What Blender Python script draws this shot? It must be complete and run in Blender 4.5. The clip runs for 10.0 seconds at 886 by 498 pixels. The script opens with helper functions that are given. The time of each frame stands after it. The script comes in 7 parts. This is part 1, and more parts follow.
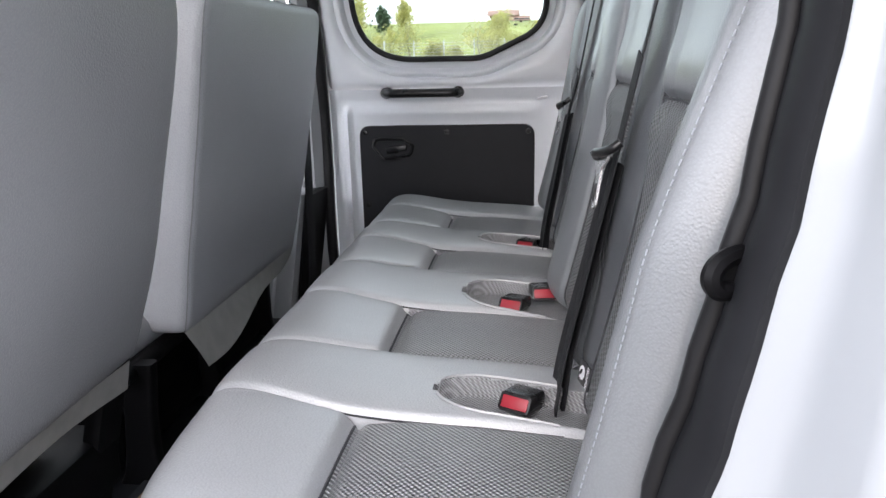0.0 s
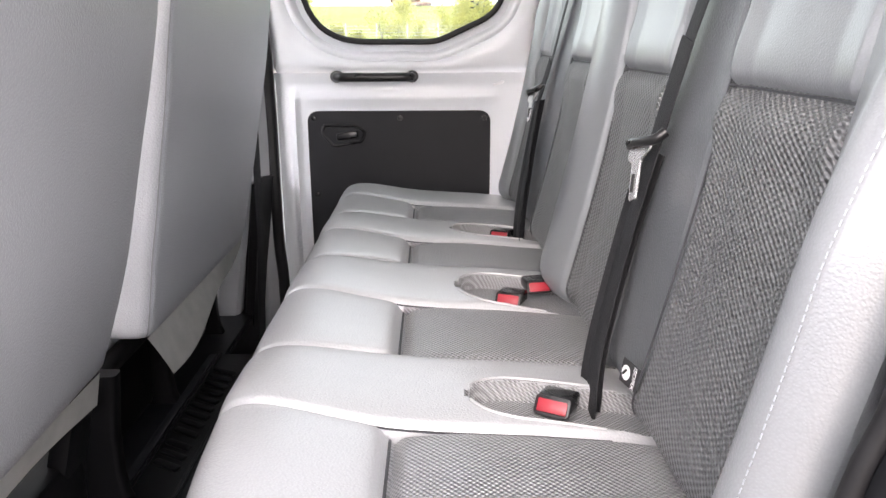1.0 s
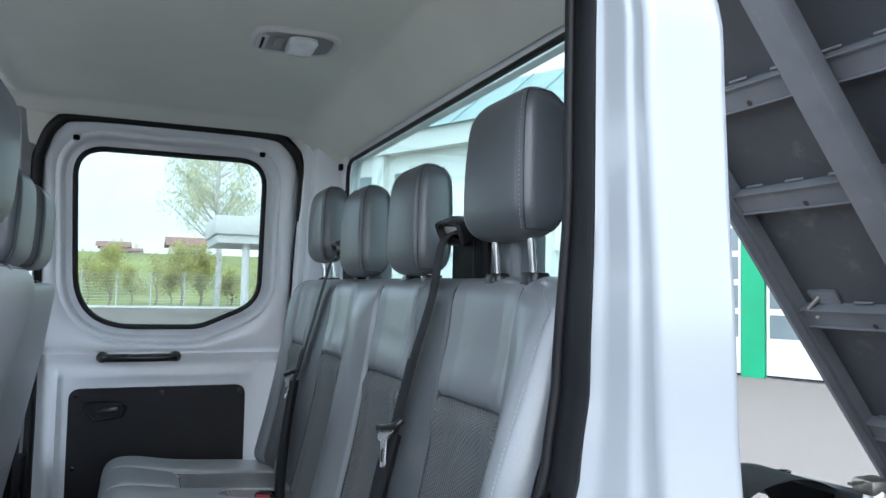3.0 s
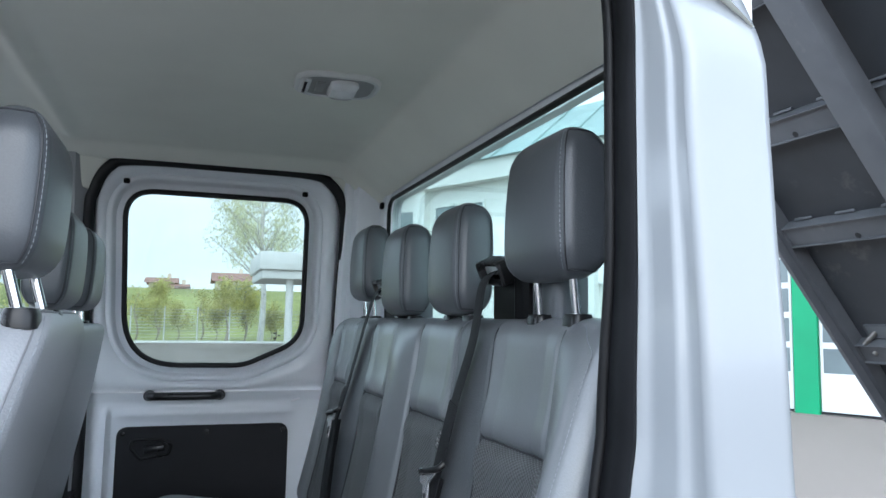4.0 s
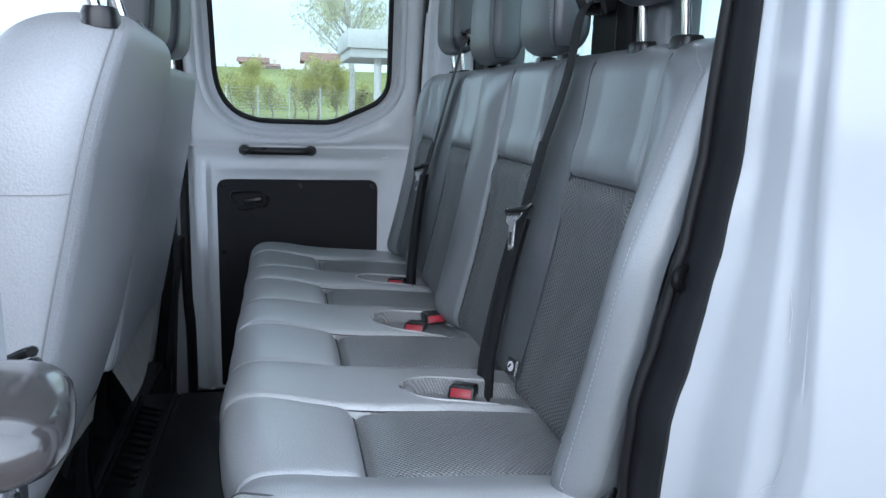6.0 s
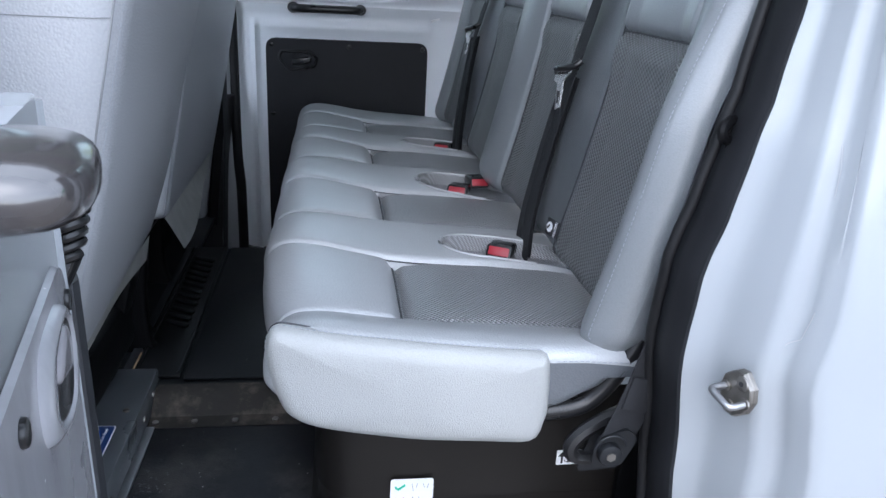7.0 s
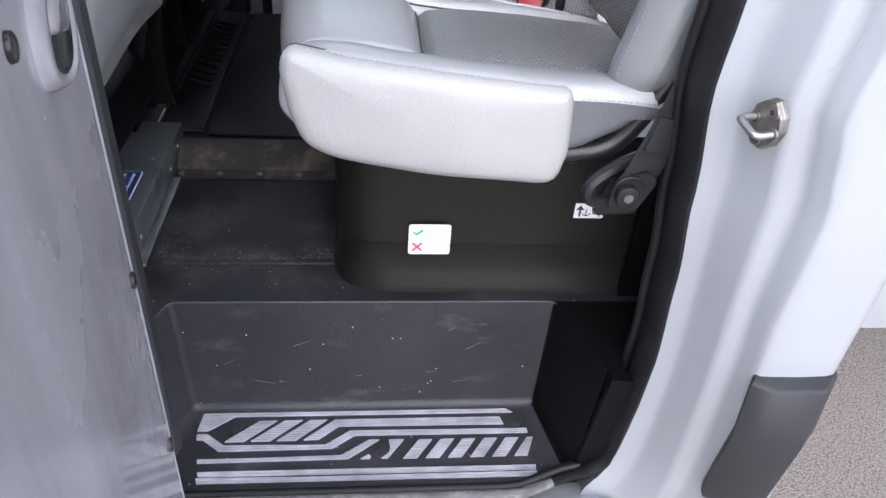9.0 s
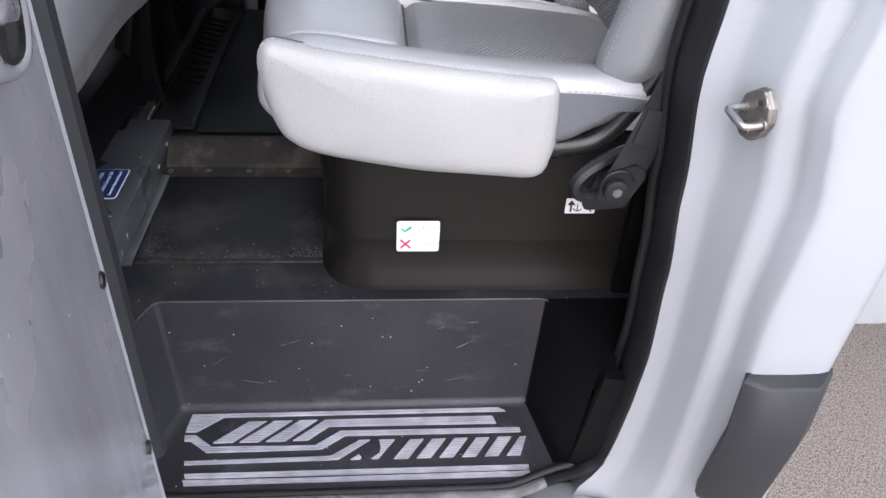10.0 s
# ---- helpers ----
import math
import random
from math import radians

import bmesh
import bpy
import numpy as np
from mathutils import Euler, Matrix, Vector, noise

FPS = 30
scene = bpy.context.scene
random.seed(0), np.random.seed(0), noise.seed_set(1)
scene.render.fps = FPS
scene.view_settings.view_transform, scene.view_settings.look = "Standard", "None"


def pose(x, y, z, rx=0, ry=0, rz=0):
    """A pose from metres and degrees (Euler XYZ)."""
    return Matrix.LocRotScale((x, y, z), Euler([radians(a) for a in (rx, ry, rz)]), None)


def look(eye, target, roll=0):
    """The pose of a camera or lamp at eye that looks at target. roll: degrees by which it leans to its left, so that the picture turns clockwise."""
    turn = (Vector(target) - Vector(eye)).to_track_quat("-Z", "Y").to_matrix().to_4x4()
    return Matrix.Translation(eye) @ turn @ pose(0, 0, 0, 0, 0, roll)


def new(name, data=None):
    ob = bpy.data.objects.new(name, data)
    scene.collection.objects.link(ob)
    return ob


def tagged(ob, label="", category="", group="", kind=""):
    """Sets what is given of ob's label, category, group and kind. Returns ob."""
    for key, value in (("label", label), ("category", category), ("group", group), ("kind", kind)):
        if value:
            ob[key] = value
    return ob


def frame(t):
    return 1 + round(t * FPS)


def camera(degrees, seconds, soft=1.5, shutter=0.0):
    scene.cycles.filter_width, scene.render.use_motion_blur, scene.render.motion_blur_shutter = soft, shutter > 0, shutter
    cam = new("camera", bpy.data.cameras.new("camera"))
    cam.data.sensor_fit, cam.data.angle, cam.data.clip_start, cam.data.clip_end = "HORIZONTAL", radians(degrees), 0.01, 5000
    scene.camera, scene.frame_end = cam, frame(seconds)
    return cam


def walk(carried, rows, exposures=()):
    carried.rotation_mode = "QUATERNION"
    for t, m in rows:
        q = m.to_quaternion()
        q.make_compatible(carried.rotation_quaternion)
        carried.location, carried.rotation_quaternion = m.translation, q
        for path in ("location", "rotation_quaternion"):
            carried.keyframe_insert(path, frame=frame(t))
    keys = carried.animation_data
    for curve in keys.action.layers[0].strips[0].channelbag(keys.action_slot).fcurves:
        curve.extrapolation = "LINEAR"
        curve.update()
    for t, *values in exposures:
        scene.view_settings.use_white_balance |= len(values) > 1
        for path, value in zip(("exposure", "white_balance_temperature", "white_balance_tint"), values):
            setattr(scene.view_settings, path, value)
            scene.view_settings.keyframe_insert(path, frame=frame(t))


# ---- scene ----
cam = camera(62.1, 10.0)
PATH = [
    (0, (0.011, 0.066, 1.501), (-0.226, 1.984, 0.986), -1.4),
    (0.5, (-0.074, 0.122, 1.49), (-0.216, 2.042, 0.948), -1.1),
    (1, (-0.142, 0.123, 1.498), (-0.118, 2.044, 0.943), -0.2),
    (1.5, (-0.215, -0.089, 1.531), (0.02, 1.819, 0.98), 1.4),
    (2, (-0.288, -0.227, 1.556), (0.233, 1.655, 1.127), 2.9),
    (2.5, (-0.303, -0.262, 1.594), (0.406, 1.604, 1.469), 1.6),
    (2.75, (-0.304, -0.2645, 1.609), (0.431, 1.594, 1.626), 1.35),
    (3, (-0.305, -0.266, 1.622), (0.448, 1.584, 1.73), 1.2),
    (3.2, (-0.303, -0.267, 1.628), (0.445, 1.581, 1.797), 1.1),
    (4.3, (-0.303, -0.258, 1.634), (0.293, 1.642, 1.83), 0.7),
    (4.5, (-0.296, -0.243, 1.628), (0.273, 1.669, 1.771), 0.8),
    (5, (-0.293, -0.225, 1.607), (0.227, 1.706, 1.568), 0.9),
    (5.5, (-0.29, -0.228, 1.583), (0.171, 1.704, 1.351), 1.3),
    (5.7, (-0.292, -0.224, 1.571), (0.160, 1.704, 1.280), 1.4),
    (6.8, (-0.28, -0.234, 1.528), (0.029, 1.631, 0.873), 3.0),
    (7, (-0.277, -0.237, 1.519), (0.012, 1.613, 0.815), 3.2),
    (7.5, (-0.274, -0.245, 1.491), (-0.015, 1.556, 0.661), 3.7),
    (8, (-0.265, -0.25, 1.477), (-0.029, 1.496, 0.531), 4.1),
    (8.5, (-0.26, -0.252, 1.462), (-0.04, 1.426, 0.396), 4.3),
    (9, (-0.26, -0.261, 1.434), (-0.054, 1.353, 0.271), 4.5),
    (9.5, (-0.255, -0.271, 1.414), (-0.061, 1.295, 0.186), 4.8),
    (9.7, (-0.254, -0.279, 1.413), (-0.059, 1.291, 0.191), 4.9),
    (10, (-0.234, -0.248, 1.424), (-0.043, 1.363, 0.254), 3.8),
]
EXPOSURES = [(0.0, 1.6, 6600, 17), (0.5, 2.06, 7000, 20), (1.0, 2.36, 7100, 21), (1.6, 1.95, 6800, 19), (2.1, 1.50, 6150, 14), (2.5, 1.20, 5800, 10), (3.0, 1.15, 5750, 9), (4.5, 0.90, 5720, 9), (5.5, 0.98, 5560, 9), (7.0, 1.22, 5700, 13), (8.5, 1.38, 5900, 18), (9.0, 1.45, 6250, 19), (10.0, 1.42, 6450, 20)]
walk(cam, [(t, look(eye, target, roll)) for t, eye, target, roll in PATH], EXPOSURES)

SKY_STRENGTH, SUN_STRENGTH = 0.15, 0.22

# ---------------------------------------------------------------- light
world = bpy.data.worlds.new("sky")
scene.world = world
world.use_nodes = True
wn, wl = world.node_tree.nodes, world.node_tree.links
SUN_ELEV, SUN_AZ = 36.0, 192.0
sky = wn.new("ShaderNodeTexSky")
sky.sky_type = "NISHITA"
sky.sun_disc = False
sky.sun_elevation, sky.sun_rotation = radians(SUN_ELEV), radians(SUN_AZ)
sky.air_density, sky.dust_density = 1.0, 2.0
wcoord = wn.new("ShaderNodeTexCoord")
wmap = wn.new("ShaderNodeMapping")
wmap.inputs["Scale"].default_value = (1.0, 1.0, 3.2)
wnoise = wn.new("ShaderNodeTexNoise")
wnoise.inputs["Scale"].default_value, wnoise.inputs["Detail"].default_value = 2.6, 6.0
wramp = wn.new("ShaderNodeValToRGB")
wramp.color_ramp.elements[0].position, wramp.color_ramp.elements[1].position = 0.34, 0.62
wramp.color_ramp.elements[0].color, wramp.color_ramp.elements[1].color = (0.55, 0.55, 0.55, 1), (0.92, 0.92, 0.92, 1)
wmix = wn.new("ShaderNodeMixRGB")
wmix.inputs[2].default_value = (8.4, 8.9, 9.3, 1)
wback = wn["Background"]
wback.inputs["Strength"].default_value = SKY_STRENGTH
wl.new(wcoord.outputs["Generated"], wmap.inputs[0])
wl.new(wmap.outputs[0], wnoise.inputs["Vector"])
wl.new(wnoise.outputs["Fac"], wramp.inputs[0])
wl.new(wramp.outputs[0], wmix.inputs[0])
wl.new(sky.outputs[0], wmix.inputs[1])
# thin cloud glows on the sun's side and is dimmer opposite to it
wdot = wn.new("ShaderNodeVectorMath")
wdot.operation = "DOT_PRODUCT"
wdot.inputs[1].default_value = (math.sin(radians(SUN_AZ)) * 0.9, math.cos(radians(SUN_AZ)) * 0.9, 0.43)
wrange = wn.new("ShaderNodeMapRange")
wrange.inputs["From Min"].default_value, wrange.inputs["From Max"].default_value = -0.9, 1.0
wrange.inputs["To Min"].default_value, wrange.inputs["To Max"].default_value = 0.95, 1.45
wglow = wn.new("ShaderNodeVectorMath")
wglow.operation = "SCALE"
wl.new(wcoord.outputs["Generated"], wdot.inputs[0])
wl.new(wdot.outputs["Value"], wrange.inputs["Value"])
wl.new(wmix.outputs[0], wglow.inputs[0])
wl.new(wrange.outputs[0], wglow.inputs["Scale"])
wl.new(wglow.outputs[0], wback.inputs["Color"])

sun_data = bpy.data.lights.new("sun", "SUN")
sun_data.energy, sun_data.angle, sun_data.color = SUN_STRENGTH, radians(40), (1.0, 0.97, 0.93)
sun = new("sun", sun_data)
az, el = radians(SUN_AZ), radians(SUN_ELEV)
sun.matrix_world = look((math.sin(az) * math.cos(el) * 30, math.cos(az) * math.cos(el) * 30, math.sin(el) * 30), (0, 0, 0))


# ---------------------------------------------------------------- materials
def mat(name, color, rough=0.5, metal=0.0, vary=0.12, scale=6.0, bump=0.0, bscale=400.0, kind="noise", coat=0.0,
        rvary=0.08, dirt=None, dscale=9.0, dlow=0.55, dhigh=0.72, spec=0.5, dist=0.001, streak=None, fleck=None, fscale=45.0, fcut=0.05, wide=1.0, grain=0.04, coat_rough=0.08):
    m = bpy.data.materials.new(name)
    m.use_nodes = True
    n, l = m.node_tree.nodes, m.node_tree.links
    b = n["Principled BSDF"]
    b.inputs["Metallic"].default_value = metal
    b.inputs["Coat Weight"].default_value = coat
    b.inputs["Coat Roughness"].default_value = coat_rough
    b.inputs["Specular IOR Level"].default_value = spec
    co = n.new("ShaderNodeTexCoord")
    big = n.new("ShaderNodeTexNoise")
    big.inputs["Scale"].default_value, big.inputs["Detail"].default_value = scale, 5.0
    l.new(co.outputs["Object"], big.inputs["Vector"])
    ramp = n.new("ShaderNodeValToRGB")
    lo, hi = [tuple(max(0.0, c * (1 + s * vary)) for c in color) + (1,) for s in (-1, 1)]
    ramp.color_ramp.elements[0].color, ramp.color_ramp.elements[1].color = lo, hi
    ramp.color_ramp.elements[0].position, ramp.color_ramp.elements[1].position = 0.3, 0.7
    l.new(big.outputs["Fac"], ramp.inputs[0])
    out = ramp.outputs[0]
    if dirt:
        spots = n.new("ShaderNodeTexNoise")
        spots.inputs["Scale"].default_value, spots.inputs["Detail"].default_value = dscale, 9.0
        spots.inputs["Roughness"].default_value = 0.68
        if streak:
            lay = n.new("ShaderNodeMapping")
            lay.inputs["Rotation"].default_value, lay.inputs["Scale"].default_value = streak
            l.new(co.outputs["Object"], lay.inputs[0])
            l.new(lay.outputs[0], spots.inputs["Vector"])
        else:
            l.new(co.outputs["Object"], spots.inputs["Vector"])
        cut = n.new("ShaderNodeValToRGB")
        cut.color_ramp.elements[0].position, cut.color_ramp.elements[1].position = dlow, dhigh
        l.new(spots.outputs["Fac"], cut.inputs[0])
        mix = n.new("ShaderNodeMixRGB")
        mix.inputs[2].default_value = (*dirt, 1)
        l.new(cut.outputs[0], mix.inputs[0])
        l.new(out, mix.inputs[1])
        out = mix.outputs[0]
    if fleck:
        sp = n.new("ShaderNodeTexVoronoi")
        sp.inputs["Scale"].default_value = fscale
        l.new(co.outputs["Object"], sp.inputs["Vector"])
        fc = n.new("ShaderNodeMapRange")
        fc.inputs["From Min"].default_value, fc.inputs["From Max"].default_value = fcut, fcut * 0.6
        l.new(sp.outputs["Distance"], fc.inputs["Value"])
        fm = n.new("ShaderNodeMixRGB")
        fm.inputs[2].default_value = (*fleck, 1)
        l.new(fc.outputs[0], fm.inputs[0])
        l.new(out, fm.inputs[1])
        out = fm.outputs[0]
    l.new(out, b.inputs["Base Color"])
    rr = n.new("ShaderNodeMapRange")
    rr.inputs["To Min"].default_value, rr.inputs["To Max"].default_value = max(0.02, rough - rvary), min(1.0, rough + rvary)
    l.new(big.outputs["Fac"], rr.inputs["Value"])
    l.new(rr.outputs[0], b.inputs["Roughness"])
    if bump:
        if kind == "leather":
            t = n.new("ShaderNodeTexVoronoi")
            t.feature = "SMOOTH_F1"
            t.inputs["Scale"].default_value = bscale
            h = t.outputs["Distance"]
            l.new(co.outputs["Object"], t.inputs["Vector"])
            # shade of the relief multiplied into the colour, darker between grain cells
            relief_shade = n.new("ShaderNodeMapRange")
            relief_shade.inputs["From Min"].default_value, relief_shade.inputs["From Max"].default_value = 0.1, 0.65
            relief_shade.inputs["To Min"].default_value, relief_shade.inputs["To Max"].default_value = 1.0 + grain, 1.0 - grain
            l.new(h, relief_shade.inputs["Value"])
            mul = n.new("ShaderNodeMixRGB")
            mul.blend_type = "MULTIPLY"
            mul.inputs[0].default_value = 1.0
            l.new(out, mul.inputs[1])
            l.new(relief_shade.outputs[0], mul.inputs[2])
            l.new(mul.outputs[0], b.inputs["Base Color"])
        elif kind == "weave":
            sep, up = n.new("ShaderNodeSeparateXYZ"), n.new("ShaderNodeMath")
            l.new(co.outputs["Object"], sep.inputs[0])
            l.new(sep.outputs[0], up.inputs[0])
            l.new(sep.outputs[2], up.inputs[1])
            waves = []
            for src, f in ((sep.outputs[1], wide), (up.outputs[0], 1.0)):
                k, w = n.new("ShaderNodeMath"), n.new("ShaderNodeMath")
                k.operation, w.operation = "MULTIPLY", "SINE"
                k.inputs[1].default_value = bscale * f
                l.new(src, k.inputs[0])
                l.new(k.outputs[0], w.inputs[0])
                waves.append(w.outputs[0])
            t = n.new("ShaderNodeMath")
            t.operation = "MULTIPLY"
            l.new(waves[0], t.inputs[0])
            l.new(waves[1], t.inputs[1])
            h = t.outputs[0]
            # hollows of the weave darkened in the colour as well
            relief_shade = n.new("ShaderNodeMapRange")
            relief_shade.inputs["From Min"].default_value, relief_shade.inputs["From Max"].default_value = -0.6, 0.8
            relief_shade.inputs["To Min"].default_value, relief_shade.inputs["To Max"].default_value = 0.60, 1.25
            l.new(h, relief_shade.inputs["Value"])
            mul = n.new("ShaderNodeMixRGB")
            mul.blend_type = "MULTIPLY"
            mul.inputs[0].default_value = 1.0
            l.new(out, mul.inputs[1])
            l.new(relief_shade.outputs[0], mul.inputs[2])
            l.new(mul.outputs[0], b.inputs["Base Color"])
        else:
            t = n.new("ShaderNodeTexNoise")
            t.inputs["Scale"].default_value, t.inputs["Detail"].default_value = bscale, 3.0
            h = t.outputs["Fac"]
            l.new(co.outputs["Object"], t.inputs["Vector"])
        bp = n.new("ShaderNodeBump")
        bp.inputs["Strength"].default_value, bp.inputs["Distance"].default_value = bump, dist
        l.new(h, bp.inputs["Height"])
        l.new(bp.outputs[0], b.inputs["Normal"])
    return m


def leafy(m, share=0.55):
    """Let light through thin leaves."""
    n, l = m.node_tree.nodes, m.node_tree.links
    b = n["Principled BSDF"]
    tr, mx = n.new("ShaderNodeBsdfTranslucent"), n.new("ShaderNodeMixShader")
    mx.inputs[0].default_value = share
    l.new(b.inputs["Base Color"].links[0].from_socket, tr.inputs[0])
    l.new(b.outputs[0], mx.inputs[1])
    l.new(tr.outputs[0], mx.inputs[2])
    l.new(mx.outputs[0], n["Material Output"].inputs[0])
    return m


def glass_mat(name, tint, rough=0.0):
    m = bpy.data.materials.new(name)
    m.use_nodes = True
    n, l = m.node_tree.nodes, m.node_tree.links
    n.remove(n["Principled BSDF"])
    tr, gl, lw, mx = (n.new("ShaderNodeBsdfTransparent"), n.new("ShaderNodeBsdfGlossy"), n.new("ShaderNodeLayerWeight"), n.new("ShaderNodeMixShader"))
    pw, fr = n.new("ShaderNodeMath"), n.new("ShaderNodeMapRange")
    pw.operation = "POWER"
    pw.inputs[1].default_value = 4.0
    lw.inputs["Blend"].default_value = 0.5
    fr.inputs["To Min"].default_value, fr.inputs["To Max"].default_value = 0.035, 0.6
    l.new(lw.outputs["Facing"], pw.inputs[0])
    l.new(pw.outputs[0], fr.inputs["Value"])
    tr.inputs[0].default_value = (*tint, 1)
    gl.inputs["Roughness"].default_value = rough
    l.new(fr.outputs[0], mx.inputs[0])
    l.new(tr.outputs[0], mx.inputs[1])
    l.new(gl.outputs[0], mx.inputs[2])
    l.new(mx.outputs[0], n["Material Output"].inputs[0])
    return m


VINYL = mat("grey_vinyl", (0.355, 0.366, 0.377), 0.34, vary=0.05, scale=5, bump=0.65, bscale=430, kind="leather", dist=0.0008, rvary=0.025, spec=0.9, grain=0.04, coat=0.6, coat_rough=0.27)
VINYL_SIDE = mat("pale_grey_vinyl", (0.36, 0.365, 0.357), 0.45, vary=0.05, scale=5, bump=0.5, bscale=760, kind="leather", dist=0.001, rvary=0.05, grain=0.05)
VINYL_FLAT = mat("smooth_slate_vinyl", (0.112, 0.120, 0.131), 0.34, vary=0.06, scale=6, bump=0.6, bscale=430, kind="leather", dist=0.0008, spec=0.6)
VINYL_HEAD = mat("dark_headrest_vinyl", (0.082, 0.088, 0.097), 0.36, vary=0.06, scale=6, bump=0.3, bscale=480, kind="leather", dist=0.0008, spec=0.6)
# cushion vinyl again, its colour darkened for the shade on the backrest
VINYL_BACK = mat("shaded_backrest_vinyl", (0.172, 0.183, 0.195), 0.34, vary=0.05, scale=5, bump=0.35, bscale=560, kind="leather", dist=0.0008, rvary=0.025, spec=0.9, coat=0.35, coat_rough=0.22)
VINYL_FRONT = mat("front_seat_vinyl", (0.315, 0.324, 0.340), 0.36, vary=0.06, scale=4, bump=0.7, bscale=400, kind="leather", dist=0.0008)
POCKET = mat("woven_pocket_fabric", (0.27, 0.275, 0.285), 0.5, vary=0.08, scale=8, bump=0.8, bscale=1150, kind="weave", dist=0.0010, spec=0.4)
WEAVE = mat("woven_mesh_fabric", (0.225, 0.23, 0.238), 0.38, vary=0.06, scale=8, bump=1.0, bscale=920, kind="weave", dist=0.0014, spec=0.9, coat=0.5, coat_rough=0.32)
# same weave as the cushion inserts, with the backrest's shade in its colour
WEAVE_BACK = mat("shaded_backrest_weave", (0.140, 0.145, 0.149), 0.40, vary=0.06, scale=8, bump=1.0, bscale=820, kind="weave", dist=0.0016, spec=0.7, wide=0.75)
SEAM_GREY = mat("soft_grey_seam", (0.19, 0.195, 0.205), 0.6, vary=0.05)
STITCH = mat("pale_thread", (0.30, 0.32, 0.345), 0.7, vary=0.05)
PIPING = mat("dark_seam", (0.038, 0.040, 0.045), 0.5, vary=0.05)
FLAP = mat("pale_fleece_backing", (0.42, 0.42, 0.40), 0.9, vary=0.08, scale=30, bump=0.3, bscale=900)
# white paint with its outdoor copy darkened in colour against the strong daylight
PAINT = mat("dimmed_white_body_paint", (0.312, 0.331, 0.349), 0.22, vary=0.02, scale=3, coat=0.6, rvary=0.05, fleck=(0.30, 0.30, 0.30), fscale=13, fcut=0.012)
# the same white paint left pale to offset the dimmer light inside
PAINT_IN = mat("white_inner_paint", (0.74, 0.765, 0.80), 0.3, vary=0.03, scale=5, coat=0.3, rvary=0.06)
RUBBER = mat("black_rubber", (0.010, 0.010, 0.011), 0.45, vary=0.3, scale=14, bump=0.1, bscale=300, spec=0.25)
SEAL_FACE = mat("worn_charcoal_seal", (0.012, 0.0125, 0.0145), 0.6, vary=0.25, scale=14, spec=0.18, dirt=(0.10, 0.095, 0.09), dscale=16, dlow=0.66, dhigh=0.8)
SILL_GREY = mat("grey_sill_moulding", (0.34, 0.34, 0.355), 0.6, vary=0.15, scale=8, bump=0.2, bscale=500)
GUARD = mat("grey_corner_plastic", (0.024, 0.0255, 0.029), 0.5, vary=0.12, scale=9, spec=0.35, bump=0.2, bscale=700)
BLACK = mat("black_plastic", (0.004, 0.004, 0.0046), 0.46, vary=0.25, scale=10, bump=0.15, bscale=600, spec=0.11)
BLACK_GLOSS = mat("glossy_black_plastic", (0.013, 0.013, 0.014), 0.28, vary=0.15, scale=10, spec=0.4)
HANDLE = mat("glossy_handle_plastic", (0.040, 0.036, 0.037), 0.22, vary=0.15, scale=10, spec=0.8, coat=0.8, coat_rough=0.1)
# grey puts the bright reflection on a black lever into its colour
LEVER = mat("lever_reflection_grey", (0.26, 0.25, 0.27), 0.18, vary=0.08, scale=10, coat=0.6)
HARDBOARD = mat("charcoal_hardboard", (0.017, 0.0175, 0.020), 0.5, vary=0.15, scale=6, bump=0.1, bscale=700, spec=0.2)
# pale base and streaks hold painted sky sheen as well as dust
DOOR_CARD = mat("charcoal_panel_dust_sheen", (0.262, 0.262, 0.280), 0.26, vary=0.15, scale=5, bump=0.05, bscale=900, coat=0.4, dirt=(0.42, 0.42, 0.45), dscale=3.0, dlow=0.42, dhigh=0.90, streak=((0.35, 0, 0.2), (3.0, 3.0, 0.55)), fleck=(0.7, 0.7, 0.7), fscale=38, fcut=0.05, spec=0.8)
SEATBOX = mat("brown_black_seat_box", (0.0140, 0.0125, 0.0114), 0.32, vary=0.2, scale=4, bump=0.05, bscale=700, rvary=0.06, spec=0.32)
FLOOR_BLACK = mat("deep_black_floor", (0.006, 0.007, 0.0085), 0.42, vary=0.3, scale=7, bump=0.3, bscale=330, kind="leather", spec=0.32, dirt=(0.035, 0.034, 0.032), dscale=9, dlow=0.58, dhigh=0.9, fleck=(0.25, 0.24, 0.23), fscale=42, fcut=0.045)
SILL_SEAL = mat("dusty_sill_rubber", (0.17, 0.165, 0.17), 0.6, vary=0.25, scale=20, bump=0.3, bscale=300, spec=0.3, dirt=(0.36, 0.35, 0.34), dscale=30, dlow=0.5, dhigh=0.75)
FLOORMAT = mat("black_rubber_floor", (0.020, 0.021, 0.025), 0.36, grain=0.2, vary=0.4, scale=7, bump=0.5, bscale=600, kind="leather", spec=0.45, dirt=(0.11, 0.105, 0.095), dscale=9, dlow=0.50, dhigh=0.86, fleck=(0.45, 0.44, 0.42), fscale=42, fcut=0.06)
STEP = mat("grained_step_plastic", (0.031, 0.0305, 0.036), 0.36, grain=0.2, vary=0.25, scale=6, bump=0.6, bscale=620, kind="leather", spec=0.5, dist=0.0011, dirt=(0.15, 0.15, 0.16), dscale=9, dlow=0.56, dhigh=0.95, streak=((0, 0.9, 0), (1.0, 1.0, 2.2)), fleck=(0.6, 0.6, 0.6), fscale=40, fcut=0.06)
BOARD = mat("satin_black_board", (0.006, 0.0063, 0.007), 0.34, vary=0.2, scale=9, bump=0.2, bscale=600, spec=0.22, rvary=0.06)
